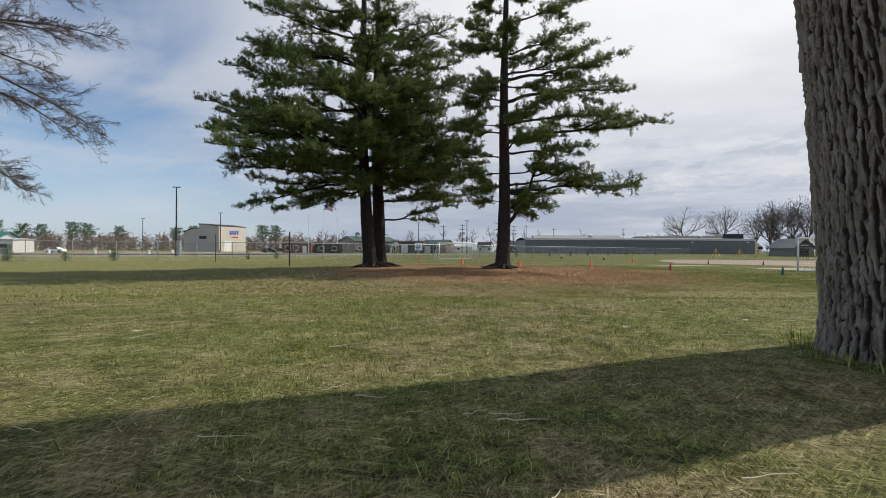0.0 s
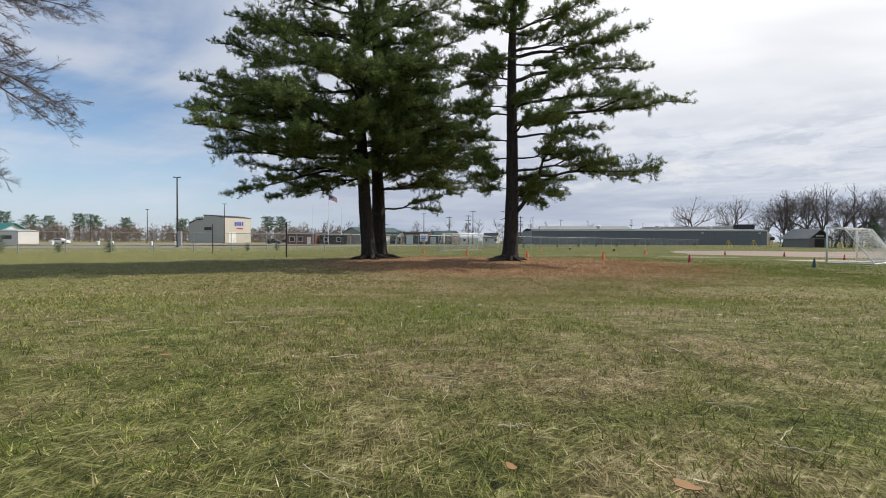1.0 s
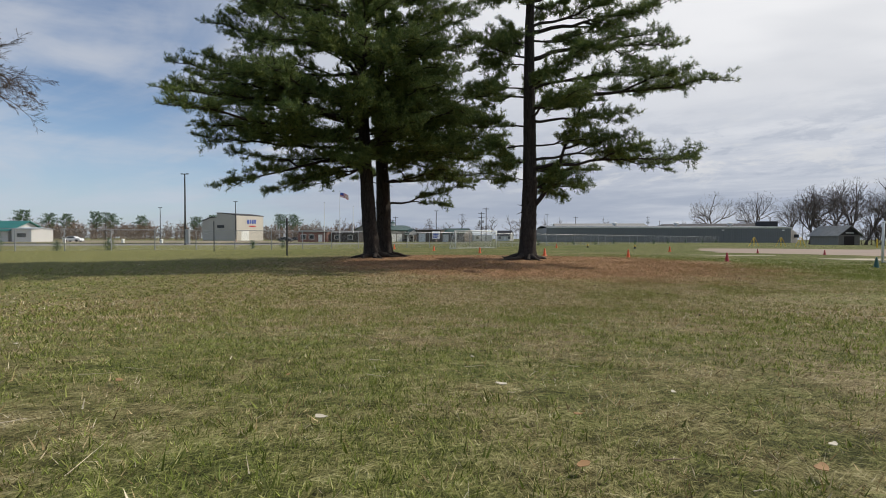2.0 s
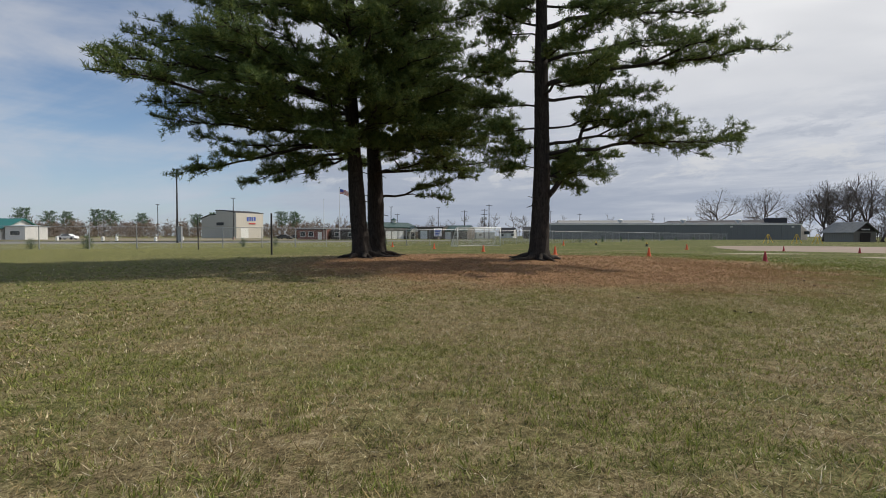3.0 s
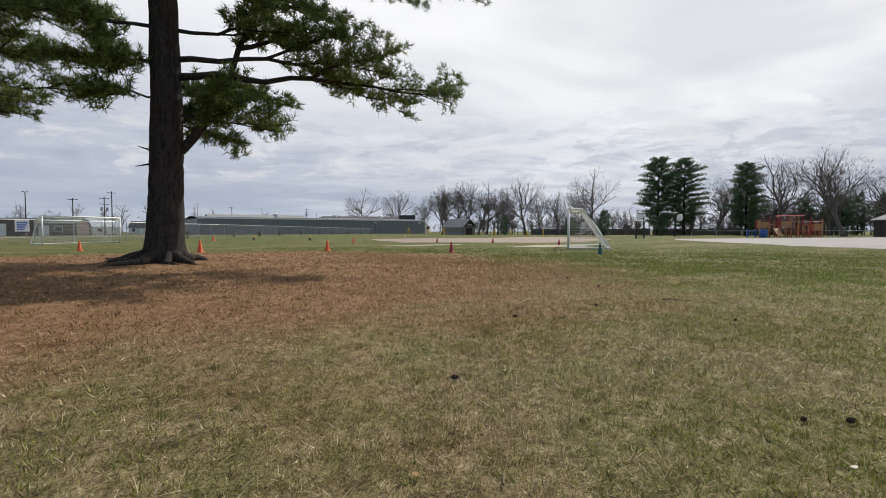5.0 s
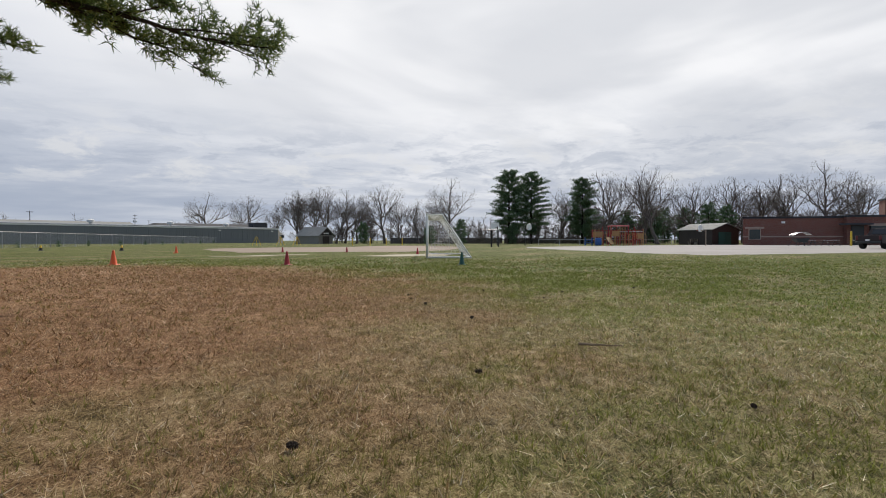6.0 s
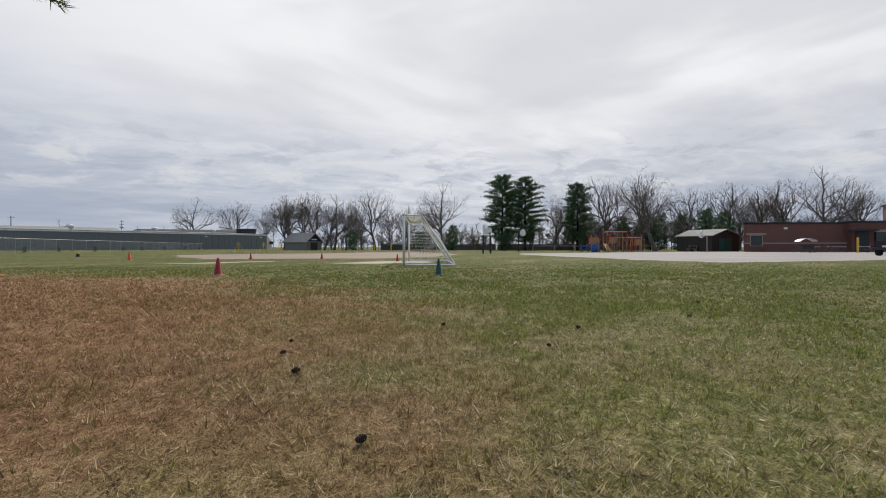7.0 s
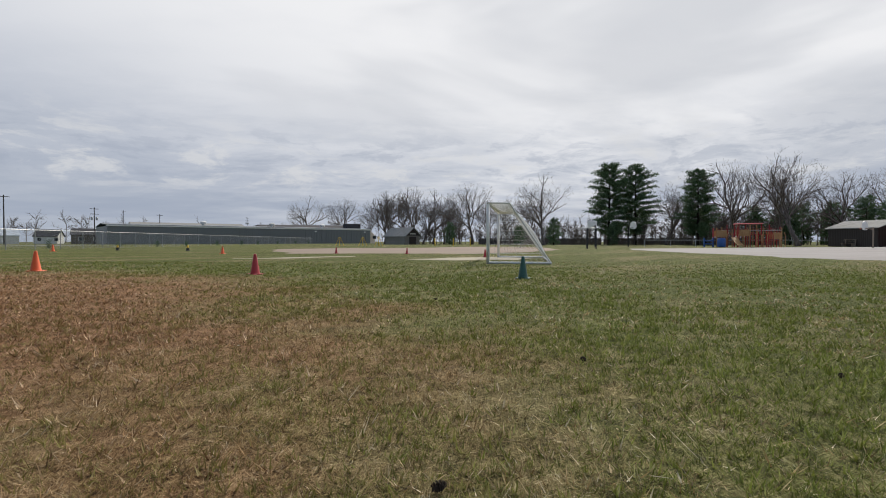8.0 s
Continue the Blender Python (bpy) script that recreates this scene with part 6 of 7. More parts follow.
def school():
    """Single-storey brick school with a taller block."""
    g = thing("school_building", "single-storey red brick school with stone bands and taller block", "building", (96.2, 19.3, 0.02), 0)
    a, b = Vector((93.4, 19.5, 0)), Vector((101.8, 3.5, 0))
    u = (b - a).normalized()
    v = Vector((-u.y, u.x, 0))
    g.matrix_world = Matrix(((u.x, v.x, 0, a.x), (u.y, v.y, 0, a.y), (0, 0, 1, 0.02), (0, 0, 0, 1)))
    H = 4.15
    part("wall", Shape().rings([[(0, 0, z), (14.4, 0, z), (14.4, 24, z), (12.5, 24, z)] for z in (-0.3, H)]), M_BRICK, g)
    part("wall", Shape().rings([[(14.4, -0.8, z), (46, -3.0, z), (46, 24, z), (14.4, 24, z)] for z in (-0.3, H + 0.1)]), M_BRICK, g)
    part("coping", Shape().rings([[(-0.12, -0.12, z), (14.3, -0.12, z), (14.3, 24, z), (12.4, 24, z)] for z in (H + 0.003, H + 0.30)]), M_DARK_ROOF, g, "dark metal coping")
    part("coping", Shape().rings([[(14.3, -0.92, z), (46.1, -3.12, z), (46.1, 24, z), (14.3, 24, z)] for z in (H + 0.103, H + 0.42)]), M_DARK_ROOF, g, "dark metal coping")
    part("band", Shape().box(-0.03, -0.05, 1.22, 14.3, -0.003, 1.40), M_STONE, g, "pale stone band")
    hi = Shape().rings([[(22.2, 3, z), (46, 1.5, z), (46, 7, z), (23.4, 6, z)] for z in (H + 0.1, H + 2.9)])
    part("upper_wall", hi, M_BRICK, g, "taller brick block")
    part("coping", Shape().rings([[(22.05, 2.85, z), (46.1, 1.35, z), (46.1, 7.1, z), (23.25, 6.1, z)] for z in (H + 2.903, H + 3.2)]), M_DARK_ROOF, g)
    opening(g, "window", 0.9, 2.5, 0.95, 2.45, -0.06, M_STONE, M_GLASS)
    part("lintel", Shape().box(0.3, -0.07, 2.58, 3.1, -0.003, 2.84), M_STONE, g)
    part("vent_plate", Shape().box(5.6, -0.06, 3.4, 6.1, -0.003, 3.7), M_TRIM, g)
    part("door", Shape().box(14.9, -1.0, 0, 16.6, -0.80, 3.0), M_BLACK, g, "dark recessed doorway")
    part("canopy", Shape().box(13.2, -2.4, 3.05, 17.0, -0.9, 3.3), M_DARK_ROOF, g)
    for x0 in (17.3, 21.5, 25.7):
        o = part("window", Shape().box(x0, -1.35 - (x0 - 17) * 0.07, 1.0, x0 + 3.6, -0.85, 2.9), M_GLASS, g)
        part("window_frame", Shape().box(x0 - 0.15, -1.42 - (x0 - 17) * 0.07, 2.9, x0 + 3.75, -0.85, 3.25), M_STONE, o)


school()

# ---------------------------------------------------------------- court and playground


def hoop(x, y, turn, h, pole_mat, label, board="fan"):
    b = thing("basketball_hoop", label, "basketball hoop", (x, y, gz(x, y) + 0.03), turn, "basketball hoops")
    part("pole", Shape().tube([(0, 0, -0.1), (0, 0, h)], 0.075, 12), pole_mat, b)
    part("arm", Shape().tube([(0, 0, h - 0.25), (0, -0.7, h - 0.1)], 0.04, 8), pole_mat, b)
    pts = [(-0.72, 0.0), (-0.55, 0.55), (0, 0.75), (0.55, 0.55), (0.72, 0.0), (0.45, -0.3), (-0.45, -0.3)] if board == "fan" else [(-0.7, -0.4), (-0.7, 0.55), (0.7, 0.55), (0.7, -0.4)]
    part("backboard", Shape().rings([[(px, -0.72, h + pz) for px, pz in pts], [(px, -0.78, h + pz) for px, pz in pts]]), M_WHITE, b, "white backboard")
    ring = [(0.22 * math.cos(a), -1.02 + 0.22 * math.sin(a), h - 0.15) for a in [2 * math.pi * k / 16 for k in range(17)]]
    part("rim", Shape().tube(ring, 0.014, 6, False), M_ORANGE, b)


hoop(73.5, 47.6, 60, 2.75, M_BLACK, "basketball hoop with a white fan backboard on a black pole")
hoop(81.0, 23.2, 165, 2.3, M_WOOD, "basketball hoop with a white fan backboard on a wooden pole")
hoop(68.0, 49.5, 150, 2.9, M_BLACK, "basketball hoop with a white backboard on a black pole", "square")
portal = thing("steel_frame", "black tubular steel frame beside the court", "frame", (55.2, 43.2, 0.02), -55)
for x in (0.0, 0.85):
    part("post", Shape().tube([(x, 0, -0.1), (x, 0, 2.15)], 0.06, 10), M_BLACK, portal)
part("post", Shape().tube([(0.15, 2.6, -0.1), (0.15, 2.6, 2.15)], 0.06, 10), M_BLACK, portal)
part("crossbar", Shape().tube([(-1.2, 0, 2.1), (0.9, 0, 2.1)], 0.05, 8), M_GALV, portal)
part("crossbar", Shape().tube([(0.85, 0, 2.12), (0.15, 2.6, 2.12)], 0.05, 8), M_BLACK, portal)
yellow_post(88.9, 6.8, 2.0, 0.12, "thick yellow bollard beside the school court")


def playground():
    """Red and tan climbing structure with decks, roof, slides and bars."""
    g = thing("playground_structure", "red and tan climbing structure with decks, slide and bars", "playground", (78.7, 38.2, 0.03), -55)
    # x runs along the structure, y away from the court
    posts = [(0, 0), (1.3, 0), (0, 1.4), (1.3, 1.4), (2.6, 0), (2.6, 1.4), (3.9, 0), (3.9, 1.4), (5.2, 0), (5.2, 1.4), (6.4, 0.2), (6.4, 1.5), (7.6, 0.2), (7.6, 1.5)]
    for k, (x, y) in enumerate(posts):
        hgt = 3.0 if 3 < k < 10 else 2.5 - 0.35 * (k % 2)
        part("post", Shape().tube([(x, y, -0.1), (x, y, hgt)], 0.065, 10), (M_TAN, M_RED, M_DARKRED)[k % 3], g)
    for k in range(19):
        x, y = 0.15 + 0.41 * k, (0.5, 1.75, 1.1)[k % 3]
        part("post", Shape().tube([(x, y, -0.1), (x, y, 2.0 + 0.3 * ((k * 5) % 4))], 0.05, 8), (M_DARKRED, M_TAN, M_TAN)[k % 3], g)
    for k in range(11):
        x = 0.5 + 0.68 * k
        part("arch", Shape().tube([(x, -0.15, -0.1), (x, -0.15, 1.5), (x + 0.15, -0.15, 1.9), (x + 0.42, -0.15, 1.9), (x + 0.57, -0.15, 1.5), (x + 0.57, -0.15, -0.1)], 0.035, 6), (M_TAN, M_TAN, M_DARKRED)[k % 3], g)
    for z, m in ((0.75, M_RED), (1.65, M_DARKRED), (2.35, M_RED)):
        part("rail", Shape().tube([(0, 1.4, z), (7.6, 1.5, z)], 0.035, 6), m, g)
    for x0, x1, z in ((0, 1.3, 1.2), (2.6, 3.9, 1.3), (3.9, 5.2, 1.0), (6.4, 7.6, 0.9)):
        part("deck", Shape().box(x0, 0, z - 0.06, x1, 1.4, z, 0.01), M_RED, g)
    for x0, x1, z in ((0, 1.3, 1.2), (2.6, 3.9, 1.3), (6.4, 7.6, 0.9)):
        part("panel", Shape().box(x0 + 0.1, -0.03, z + 0.12, x1 - 0.1, 0.03, z + 0.95, 0.02), M_TAN, g, "tan plastic panel")
        part("panel", Shape().box(x0 + 0.1, 1.37, z + 0.12, x1 - 0.1, 1.43, z + 0.95, 0.02), M_TAN, g, "tan plastic panel")
    part("roof", Shape().rings([[(2.4, -0.2, 2.95), (5.4, -0.2, 2.95), (5.4, 1.6, 2.95), (2.4, 1.6, 2.95)], [(2.5, 0, 3.1), (5.3, 0, 3.1), (5.3, 1.4, 3.1), (2.5, 1.4, 3.1)]]), M_DARKRED, g, "flat dark red roof")
    for y in (0, 1.4):
        part("bar", Shape().tube([(3.9, y, 2.15), (7.6, y + 0.1, 2.15)], 0.04, 8), M_GALV, g)
    for k in range(6):
        part("rung", Shape().tube([(5.3 + 0.38 * k, 0, 2.15), (5.3 + 0.38 * k, 1.45, 2.15)], 0.03, 6), M_GALV, g)
    sl = [(1.95, -0.1, 1.25), (1.95, -0.8, 0.85), (1.95, -1.6, 0.40), (1.95, -2.2, 0.25)]
    part("slide", Shape().rings([[(p[0] - 0.35, p[1], p[2] + 0.15), (p[0] - 0.28, p[1], p[2]), (p[0] + 0.28, p[1], p[2]), (p[0] + 0.35, p[1], p[2] + 0.15), (p[0] + 0.28, p[1], p[2] - 0.05), (p[0] - 0.28, p[1], p[2] - 0.05)] for p in sl]), M_TAN, g)
    for k in range(5):
        part("climber", Shape().tube([(5.2 + 0.25 * k, -0.5, 0), (5.2 + 0.2 * k, 0, 1.0)], 0.03, 6), M_RED, g)
    s = Shape()
    for z in (0.35, 0.75):
        s.box(-1.6, -0.2, z, -0.4, 0.2, z + 0.12)
    for x in (-1.55, -0.5):
        s.box(x, -0.2, 0, x + 0.1, 0.2, 1.2)
    part("play_panel", s, M_BLUE, g, "blue activity panel")
    bl = thing("barrel", "blue plastic barrel beside the climbing structure", "barrel", (77.9, 37.4, 0.03))
    part("body", Shape().lathe([(0.42, 0), (0.48, 0.1), (0.5, 0.5), (0.48, 1.0), (0.42, 1.08)], 20), M_BLUE, bl, "", True)
    part("lid", Shape().lathe([(0.42, 1.08), (0.44, 1.11), (0.40, 1.15)], 20), M_BLUE, bl)


playground()


def dome_cover(x, y, turn):
    """A curved silver shade canopy on a dark stand."""
    g = thing("shade_canopy", "swing seat with curved silver canopy on dark legs", "swing seat", (x, y, gz(x, y) + 0.03), turn)
    arc = [(2.0 * math.cos(a), 1.75 + 0.95 * math.sin(a)) for a in [radians(25 + 130 * k / 8) for k in range(9)]]
    s = Shape()
    for (x0, z0), (x1, z1) in zip(arc, arc[1:]):
        s.rings([[(x0, -0.8, z0), (x1, -0.8, z1), (x1, 0.8, z1), (x0, 0.8, z0)], [(x0, -0.8, z0 + 0.04), (x1, -0.8, z1 + 0.04), (x1, 0.8, z1 + 0.04), (x0, 0.8, z0 + 0.04)]])
    part("canopy", s, M_CHROME, g, "shiny curved canopy")
    part("seat", Shape().rings([[(-0.9, -0.6, 0.75), (0.9, -0.6, 0.75), (0.9, 0.6, 0.75), (-0.9, 0.6, 0.75)], [(-1.5, -0.7, 1.55), (1.5, -0.7, 1.55), (1.5, 0.7, 1.55), (-1.5, 0.7, 1.55)]]), M_BLACK, g)
    for sx, ex in ((-1.5, -2.6), (1.4, 1.6), (-0.8, -0.9), (0.8, 0.9)):
        part("leg", Shape().tube([(ex, 0, 0), (sx, 0, 1.7)], 0.05, 6), M_BLACK, g)
    return g


dome_cover(83.0, 12.4, -55).scale = (0.62, 0.62, 0.66)


def picnic_table(x, y, turn):
    t = thing("picnic_table", "dark metal picnic table on the court", "picnic table", (x, y, gz(x, y) + 0.03), turn, "picnic tables by the school")
    part("tabletop", Shape().box(-0.95, -0.38, 0.72, 0.95, 0.38, 0.77, 0.02), M_CHROME, t)
    for y0 in (-0.85, 0.6):
        part("seat", Shape().box(-0.95, y0, 0.42, 0.95, y0 + 0.25, 0.46, 0.02), M_BLACK, t)
    for sx in (-0.7, 0.7):
        part("leg", Shape().tube([(sx, -0.75, 0), (sx, -0.2, 0.72)], 0.04, 6), M_BLACK, t)
        part("leg", Shape().tube([(sx, 0.75, 0), (sx, 0.2, 0.72)], 0.04, 6), M_BLACK, t)


picnic_table(88.0, 9.0, -60)
picnic_table(90.0, 5.8, -50)
picnic_table(86.6, 11.6, -65)


def pickup(x, y, turn):
    """Crew-cab pickup truck, x forward."""
    c = thing("pickup_truck", "dark maroon crew-cab pickup truck parked on the court", "pickup truck", (x, y, 0.03), turn)
    body = Shape()
    prof = [(-2.9, 0.62), (-2.9, 1.22), (-0.95, 1.24), (-0.62, 1.86), (0.95, 1.90), (1.65, 1.26), (2.75, 1.14), (2.95, 0.95), (2.95, 0.5), (-2.8, 0.5)]
    rings = []
    for yy, k in ((-0.98, 0.0), (-0.90, 1.0), (0.90, 1.0), (0.98, 0.0)):
        rings.append([(px, yy * (0.84 if pz > 1.5 else 1.0), pz if k else pz * 0.985 + 0.01) for px, pz in prof])
    body.rings(rings)
    part("body", body, M_MAROON, c)
    for sy in (-1, 1):
        for pts in ([(-0.72, 1.32), (-0.48, 1.76), (0.12, 1.79), (0.12, 1.32)], [(0.22, 1.32), (0.22, 1.79), (0.88, 1.80), (1.38, 1.32)]):
            ring = [(px, sy * (0.985 - (pz - 1.25) * 0.20), pz) for px, pz in pts]
            part("side_window", Shape().rings([ring, [(p[0], p[1] * 1.012, p[2]) for p in ring]]), M_GLASS, c)
        part("tail_lamp", Shape().box(-2.95, sy * 0.86 - 0.09, 0.82, -2.86, sy * 0.86 + 0.09, 1.18, 0.02), M_REDLAMP, c, "red tail lamp")
        part("mirror", Shape().box(1.15, sy * 1.08 - 0.1, 1.28, 1.3, sy * 1.08 + 0.1, 1.5, 0.03), M_BLACK, c)
    part("rear_window", Shape().rings([[(-0.93, -0.62, 1.34), (-0.93, 0.62, 1.34), (-0.70, 0.6, 1.76), (-0.70, -0.6, 1.76)], [(-0.96, -0.62, 1.34), (-0.96, 0.62, 1.34), (-0.73, 0.6, 1.76), (-0.73, -0.6, 1.76)]]), M_GLASS, c)
    part("windscreen", Shape().rings([[(1.00, -0.62, 1.80), (1.00, 0.62, 1.80), (1.60, 0.7, 1.32), (1.60, -0.7, 1.32)], [(1.03, -0.62, 1.82), (1.03, 0.62, 1.82), (1.63, 0.7, 1.34), (1.63, -0.7, 1.34)]]), M_GLASS, c)
    part("bumper", Shape().box(-3.06, -0.9, 0.48, -2.90, 0.9, 0.70, 0.04), M_BLACK, c, "black rear bumper")
    part("bumper", Shape().box(2.92, -0.9, 0.45, 3.08, 0.9, 0.70, 0.04), M_BLACK, c, "black front bumper")
    part("number_plate", Shape().box(-3.075, -0.16, 0.72, -3.05, 0.16, 0.86), M_WHITE, c)
    part("roof_rail", Shape().tube([(-0.5, -0.75, 1.94), (0.9, -0.75, 1.95)], 0.025, 6), M_CHROME, c)
    for wx in (-1.85, 1.85):
        for sy in (-1, 1):
            w = part("wheel", Shape().tube([(wx, sy * 0.72, 0.41), (wx, sy * 1.0, 0.41)], 0.41, 24), M_RUBBER, c, "black tyre")
            part("rim", Shape().tube([(wx, sy * 0.97, 0.41), (wx, sy * 1.01, 0.41)], [0.26, 0.24], 16), M_BLACK, w)


pickup(63.5, 6.6, -30)


def car(x, y, turn, mat, label):
    c = thing("car", label, "car", (x, y, gz(x, y)), turn, "cars in the car park")
    prof = [(-2.2, 0.35), (-2.2, 0.95), (-1.5, 1.02), (-1.0, 1.45), (0.6, 1.48), (1.3, 1.0), (2.1, 0.88), (2.25, 0.35)]
    part("body", Shape().rings([[(px, yy * (0.8 if pz > 1.2 else 1), pz) for px, pz in prof] for yy in (-0.88, 0.88)]), mat, c)
    for sy in (-1, 1):
        ring = [(-1.2, sy * 0.86, 1.03), (-0.85, sy * 0.75, 1.38), (0.5, sy * 0.75, 1.4), (1.05, sy * 0.86, 1.03)]
        part("side_window", Shape().rings([ring, [(p[0], p[1] * 1.02, p[2]) for p in ring]]), M_GLASS, c)
        for wx in (-1.35, 1.35):
            part("wheel", Shape().tube([(wx, sy * 0.7, 0.33), (wx, sy * 0.92, 0.33)], 0.33, 16), M_RUBBER, c)


for x, y, a, m, lab in ((-101, 126, 5, M_CAR_WHITE, "white car parked behind the fence"), (-43.5, 152, 10, M_BLACK, "dark car parked near the flagpoles"), (-49, 158, 15, M_GALV, "silver car parked near the flagpoles"),
                        (-55, 166, 12, M_BLACK, "dark car in the car park"), (-53, 150, -8, M_BLACK, "dark pickup-sized car by the drive")):
    car(x, y, a, m, lab)
for x, y in ((-87.5, 107), (-76.5, 106), (-72.0, 104), (-61, 100), (-66, 118)):
    p = thing("barrier_post", "short white concrete bollard beside the drive", "bollard", (x, y, gz(x, y)), 0, "white bollards beside the drive")
    part("post", Shape().lathe([(0.30, -0.1), (0.30, 0.75), (0.24, 0.85), (0.1, 0.9)], 14), M_WHITE, p)
sg = thing("notice_board", "white notice board with blue bars on posts", "sign", (-5.0, 124.9, 0), 15)
part("board", Shape().box(-1.0, -0.06, 1.0, 1.0, 0.06, 3.0, 0.02), M_WHITE, sg)
for k in range(4):
    part("bar", Shape().box(-0.75, -0.08, 1.25 + 0.4 * k, 0.3 + 0.15 * k, -0.063, 1.5 + 0.4 * k), M_SIGNBLUE, sg)
for x in (-0.8, 0.8):
    part("post", Shape().box(x - 0.06, 0.07, -0.1, x + 0.06, 0.19, 3.0), M_DARKWOOD, sg)

# ---------------------------------------------------------------- litter on the lawn


def pine_cone_mesh():
    s = Shape().tube([(-0.05, 0, 0.02), (0.05, 0, 0.022)], 0.012, 6)
    rnd = random.Random(4)
    for k in range(46):
        t = k / 45
        x = -0.055 + 0.11 * t
        r = 0.030 * math.sin(math.pi * (0.12 + 0.8 * (1 - t))) + 0.004
        a = k * 2.4
        c = Vector((x, r * math.cos(a), 0.026 + r * math.sin(a)))
        o = Vector((0.35, math.cos(a), math.sin(a))).normalized() * 0.014
        q = Vector((0, -math.sin(a), math.cos(a))) * 0.011
        base = Vector((x - 0.006, 0.3 * r * math.cos(a), 0.026 + 0.3 * r * math.sin(a)))
        s.rings([[base - q * 0.5, base + q * 0.5, base + q * 0.5 + Vector((0.003, 0, 0)), base - q * 0.5 + Vector((0.003, 0, 0))],
                 [c + o * 0.4 - q, c + o * 0.4 + q, c + o * 0.4 + q + Vector((0.005, 0, 0)), c + o * 0.4 - q + Vector((0.005, 0, 0))]])
    return s.mesh("pine_cone", M_CONE_PINE)


cone_mesh = pine_cone_mesh()
rl = random.Random(51)
cone_spots = [(9.62, 18.59), (11.11, 18.21), (12.82, 18.73), (11.79, 17.11), (3.67, 14.56), (0.27, 15.69), (-2.06, 14.46), (9.1, 17.87), (8.64, 16.89), (6.89, 15.74), (7.16, 14.27), (9.34, 18.31), (13.56, 17.57), (10.8, 17.0), (4.6, 13.0), (4.75, 12.85), (3.2, 8.4)]
cone_spots += [(rl.uniform(-8, 15), rl.uniform(10, 26)) for _ in range(9)]
for x, y in cone_spots:
    c = single("pine_cone", cone_mesh, None, "dark open pine cone lying on the lawn", "pine cone", (x, y, gz(x, y) + 0.012), rl.uniform(0, 360), "fallen pine cones")
    k = rl.uniform(0.3, 0.46)
    c.scale = (k, k, k)


def stick(x, y, length, turn, mat, label, r=0.006, seed=0):
    rnd = random.Random(seed)
    pts = []
    n = 6
    ca, sa = math.cos(radians(turn)), math.sin(radians(turn))
    off = 0
    for k in range(n + 1):
        u = (k / n - 0.5) * length
        off += rnd.uniform(-0.014, 0.014) * length
        px, py = x + ca * u - sa * off, y + sa * u + ca * off
        pts.append((px - x, py - y, gz(px, py) - gz(x, y) + 0.012 + r + rnd.uniform(0, 0.006)))
    s = Shape().tube(pts, [r * (1.1 - 0.7 * k / n) for k in range(n + 1)], 6)
    return single("stick", s, mat, label, "stick", (x, y, gz(x, y)), 0, "fallen sticks")


stick(8.13, 15.35, 0.34, -65, M_STICK, "brown twig lying on the lawn", 0.010, 3)
for k in range(190):
    u = rl.random()
    x, y = rl.uniform(-1.9, 1.9), -1.1 + 5.6 * u ** 1.5
    stick(x, y, rl.uniform(0.03, 0.12), rl.uniform(-40, 70), M_PALESTICK if rl.random() < 0.75 else M_STICK, "bleached dry stalk lying in the grass", rl.uniform(0.0008, 0.0017), k)
for k in range(14):
    x, y = rl.uniform(1, 14), rl.uniform(9, 20)
    stick(x, y, rl.uniform(0.1, 0.3), rl.uniform(0, 180), M_STICK, "brown twig lying on the lawn", rl.uniform(0.003, 0.006), 100 + k)


def leaf(x, y, size, mat, label, seed):
    rnd = random.Random(seed)
    s = Shape()
    outline = [(math.cos(a) * (1 + 0.25 * math.sin(5 * a)), math.sin(a) * 0.55 * (1 + 0.2 * math.cos(3 * a))) for a in [2 * math.pi * k / 12 for k in range(12)]]
    s.rings([[(px * size, py * size, 0.004 + 0.10 * size * (px * px + rnd.uniform(0, 0.3)) + dz) for px, py in outline] for dz in (0, 0.0015)])
    return single("dead_leaf", s, mat, label, "leaf", (x, y, gz(x, y) + 0.018), rnd.uniform(0, 360), "fallen leaves")


for k in range(72):
    x, y = (rl.uniform(-2.5, 2.5), rl.uniform(-1, 5)) if k < 34 else (rl.uniform(-3, 15), rl.uniform(6, 21))
    m, lab = rl.choice([(M_DEADLEAF, "curled brown dead leaf in the grass"), (M_PALELEAF, "pale dry leaf scrap in the grass")])
    leaf(x, y, rl.uniform(0.009, 0.022), m, lab, k)
long_leaf = leaf(0.43, 2.46, 0.055, M_DEADLEAF, "long rust-brown dead leaf in the grass", 77)
long_leaf.rotation_euler = (0, 0, radians(-8))
long_leaf.scale = (1.3, 0.4, 0.35)

# ---------------------------------------------------------------- grass blades


# the strip of lawn that was walked: x, y and heading in degrees
STRIP = np.array([(-0.2, -1.7, 0), (0.0, 0.5, 0), (0.2, 4.0, 2), (0.3, 6.5, 0), (0.4, 9.3, -13), (1.0, 11.0, -26), (1.8, 12.3, -38),
                  (3.7, 13.8, -50), (5.8, 14.9, -57), (7.3, 15.6, -55), (8.8, 16.3, -50), (10.2, 17.2, -43)])


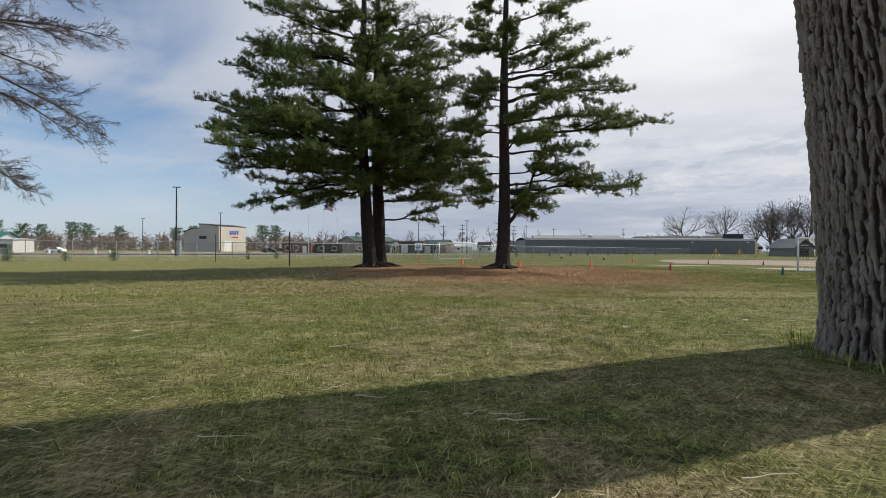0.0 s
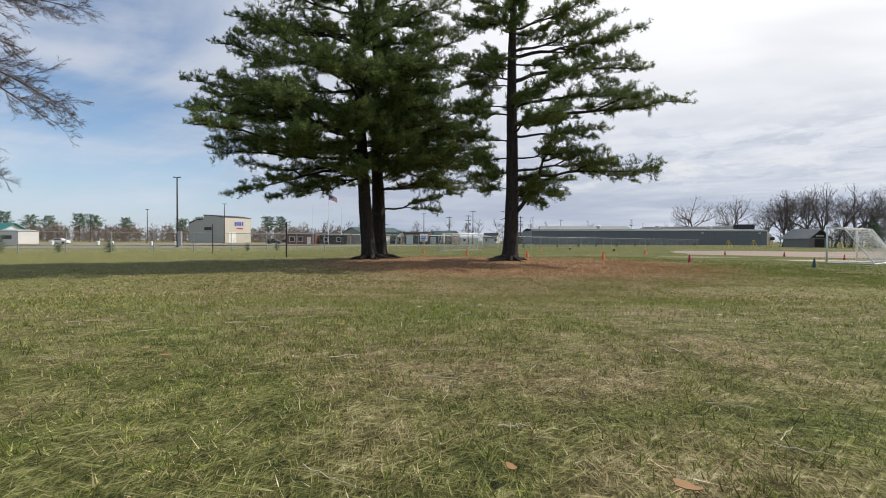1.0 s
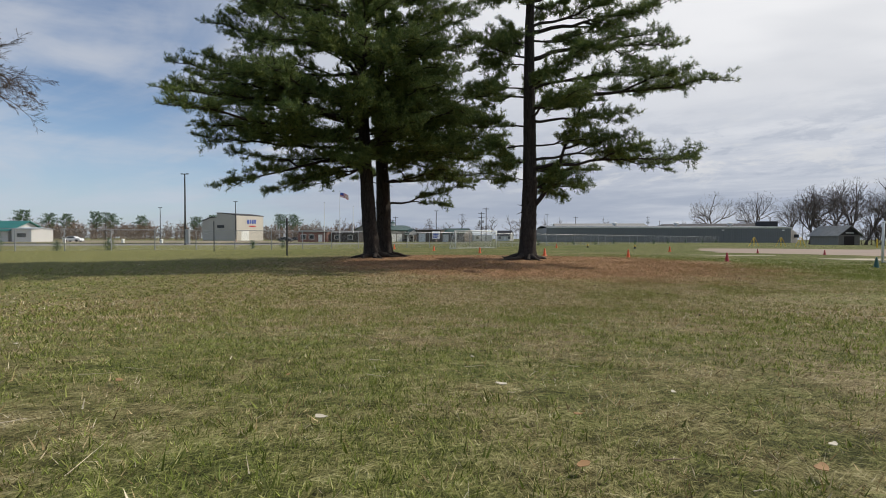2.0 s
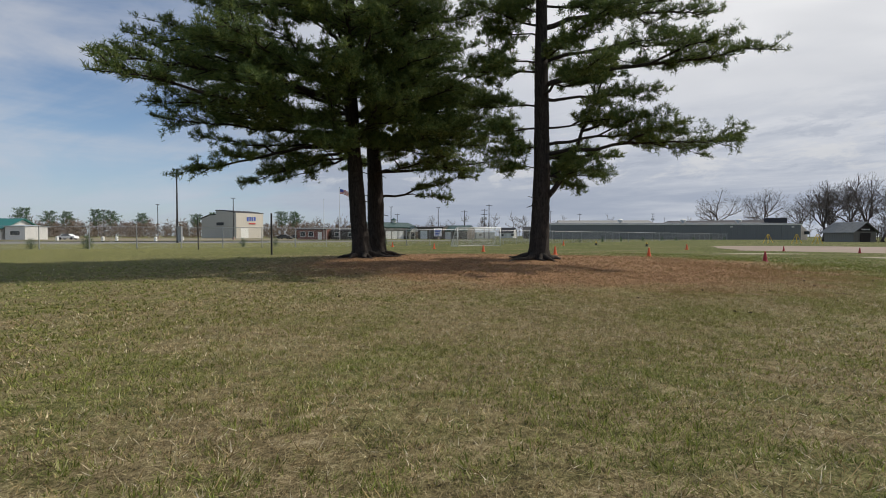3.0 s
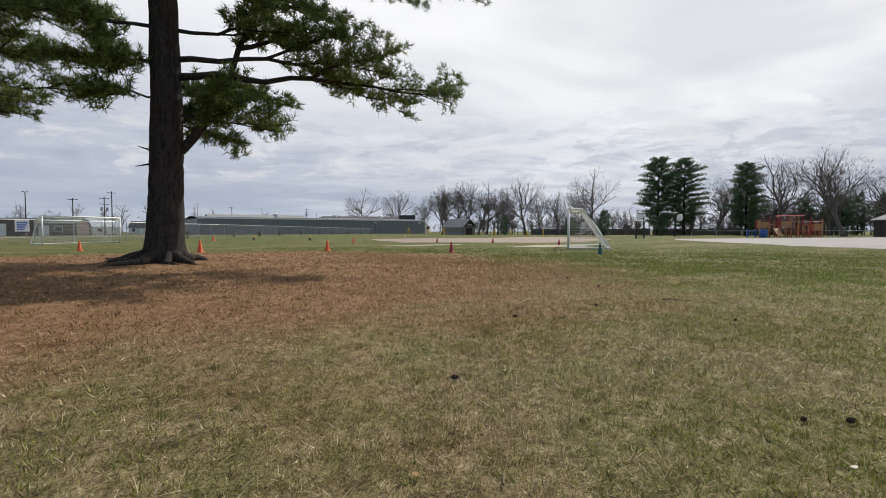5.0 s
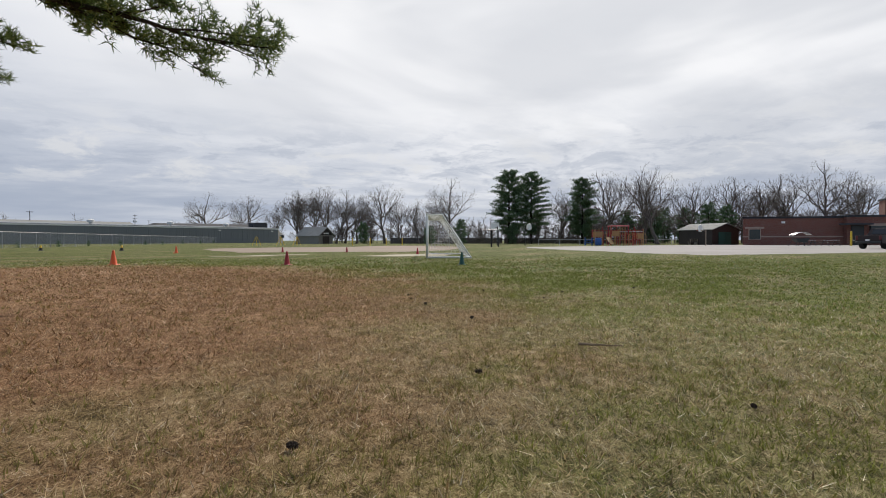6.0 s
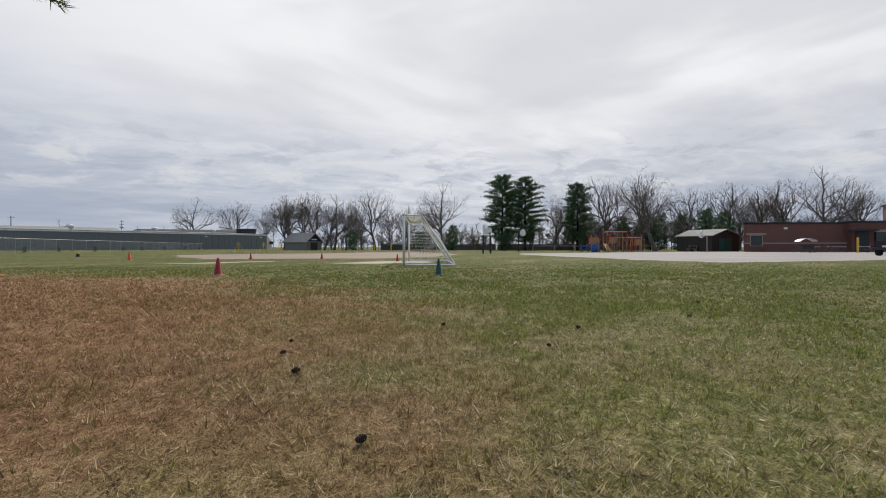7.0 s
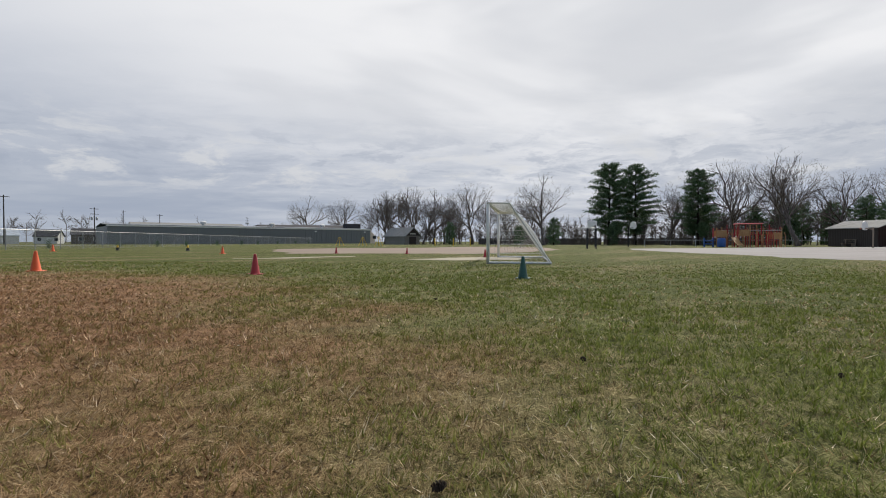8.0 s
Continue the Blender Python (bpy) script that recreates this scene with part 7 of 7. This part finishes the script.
def blades(name, label, tuft_count, per_tuft, mat, seed, low, high, width, flatness, spread, weight, reach=11.0, power=2.4, first=0.0):
    """Tufts of blades, thick along the walked strip and thinner away from it."""
    r = np.random.RandomState(seed)
    n = tuft_count * 5
    seg = np.r_[0, np.cumsum(np.hypot(*np.diff(STRIP[:, :2], axis=0).T))]
    s = r.rand(n) ** 0.95 * seg[-1]
    cx, cy, way_a = (np.interp(s, seg, STRIP[:, q]) for q in range(3))
    ahead = np.interp(s, [0, 3, 7, 25], [0.5, 0.7, 1.4, 1.3]) + first + reach * r.rand(n) ** power
    across = ahead * r.uniform(-1.02, 1.02, n)
    ca, sa = np.cos(np.radians(way_a)), np.sin(np.radians(way_a))
    x, y = cx - sa * ahead + ca * across, cy + ca * ahead + sa * across
    keep = r.rand(n) < weight(x, y)
    x, y = x[keep][:tuft_count], y[keep][:tuft_count]
    off = np.full(len(x), 99.0)
    for t in np.linspace(0, seg[-1], 40):
        off = np.minimum(off, np.hypot(x - np.interp(t, seg, STRIP[:, 0]), y - np.interp(t, seg, STRIP[:, 1])))
    k = per_tuft
    size = r.uniform(0.6, 1.35, len(x))
    x, y, off, size = np.repeat(x, k), np.repeat(y, k), np.repeat(off, k), np.repeat(size, k)
    n = len(x)
    a = r.rand(n) * 2 * np.pi
    x, y = x + np.cos(a) * spread * r.rand(n), y + np.sin(a) * spread * r.rand(n)
    a = a + r.normal(0, 0.7, n)
    z = sheet_height(x, y) - 0.003
    start_high = 0.76 + 0.40 * smooth_step(4, 9, y)
    h = r.uniform(low, high, n) * start_high * size
    lean = np.clip(r.normal(flatness, 0.35, n), 0.05, 1.5)
    d = np.stack([np.cos(a), np.sin(a), np.zeros(n)], 1)
    wide = width * r.uniform(0.7, 1.3, n) * (1 + 0.35 * smooth_step(4, 9, y)) * (1.0 + 1.6 * smooth_step(1.0, 8.0, off))
    b = r.rand(n) * 2 * np.pi
    side = np.stack([np.cos(b), np.sin(b), 0.25 * np.cos(3 * b)], 1) * wide[:, None]
    base = np.stack([x, y, z], 1)
    tip = base + d * (np.sin(lean) * h)[:, None] + np.array([0, 0, 1.0]) * (np.cos(lean) * h + 0.004)[:, None]
    V = np.stack([base - side, base + side, tip], 1).reshape(-1, 3)
    F = np.arange(n * 3).reshape(-1, 3)
    ob = new(name, raw_mesh(name, V, F, mat))
    tagged(ob, label, "grass", kind="stuff")


def litter_share(x, y):
    d = np.hypot((x - 3.4) / 10.6, (y - 25.0) / 9.6) * 0.97
    return 1 - smooth_step(0.75, 1.2, d + 0.5 * (lattice(x / 1.7, y / 1.7, 12) - 0.5))


def green_weight(x, y):
    p = 0.4 * lattice(x / 1.1, y / 1.1, 5) + 0.3 * lattice(x / 0.3, y / 0.3, 6) + 0.3 * lattice(x / 0.09, y / 0.09, 7)
    dry_strip = smooth_step(6, 11, y) * (1 - smooth_step(8, 13, x))
    return smooth_step(0.30, 0.58, p) * (1 - 0.85 * litter_share(x, y)) * (1 - 0.45 * dry_strip) + 0.05


def straw_weight(x, y):
    p = 0.55 * lattice(x / 1.1, y / 1.1, 5) + 0.45 * lattice(x / 0.3, y / 0.3, 6)
    return (0.25 + 0.75 * (1 - smooth_step(0.35, 0.7, p))) * (0.5 + 0.5 * smooth_step(4.0, 9.0, y) * smooth_step(-12.0, -4.0, x)) * (1 - 0.8 * smooth_step(9.5, 14, x))


blades("lawn_grass", "short green early-spring grass in tufts", 74000, 6, M_GREEN, 1, 0.010, 0.034, 0.0014, 0.85, 0.016, green_weight, 4.5, 1.5)
blades("dry_grass", "matted straw-coloured dry grass", 70000, 6, M_STRAW, 2, 0.012, 0.042, 0.0012, 1.2, 0.030, straw_weight, 4.5, 1.5)
blades("lawn_grass", "short green grass further over the lawn", 40000, 5, M_GREEN, 3, 0.022, 0.050, 0.0028, 0.75, 0.045, green_weight, 15.0, 1.25, 2.6)
blades("dry_grass", "straw-coloured dry grass further over the lawn", 42000, 5, M_STRAW, 4, 0.022, 0.056, 0.0026, 1.1, 0.06, straw_weight, 15.0, 1.25, 2.6)
blades("dead_stalks", "long bleached stalks lying flat on the lawn", 9000, 1, M_STRAW, 5, 0.05, 0.12, 0.0016, 1.50, 0.02, straw_weight, 5.0, 1.5)


def root_tuft():
    r = random.Random(6)
    s = Shape()
    for k in range(260):
        a = r.uniform(math.pi * 0.55, math.pi * 1.75)
        rr = r.uniform(0.37, 0.52)
        x, y = 1.73 + rr * math.cos(a), 0.04 + rr * math.sin(a)
        z = gz(x, y)
        h, b = r.uniform(0.03, 0.085), r.uniform(0, 2 * math.pi)
        d, w = Vector((math.cos(b), math.sin(b), 0)), Vector((-math.sin(b), math.cos(b), 0)) * 0.0022
        p, m = Vector((x, y, z)), Vector((x, y, z)) + d * h * 0.2 + Vector((0, 0, h * 0.6))
        s.poly([p - w, p + w, m + w * 0.7, m - w * 0.7])
        s.poly([m - w * 0.7, m + w * 0.7, m + d * h * 0.35 + Vector((0, 0, h * 0.3))])
    single("grass_tuft", s, M_GREEN, "longer green grass at the foot of the old tree", "grass", kind="stuff")


root_tuft()
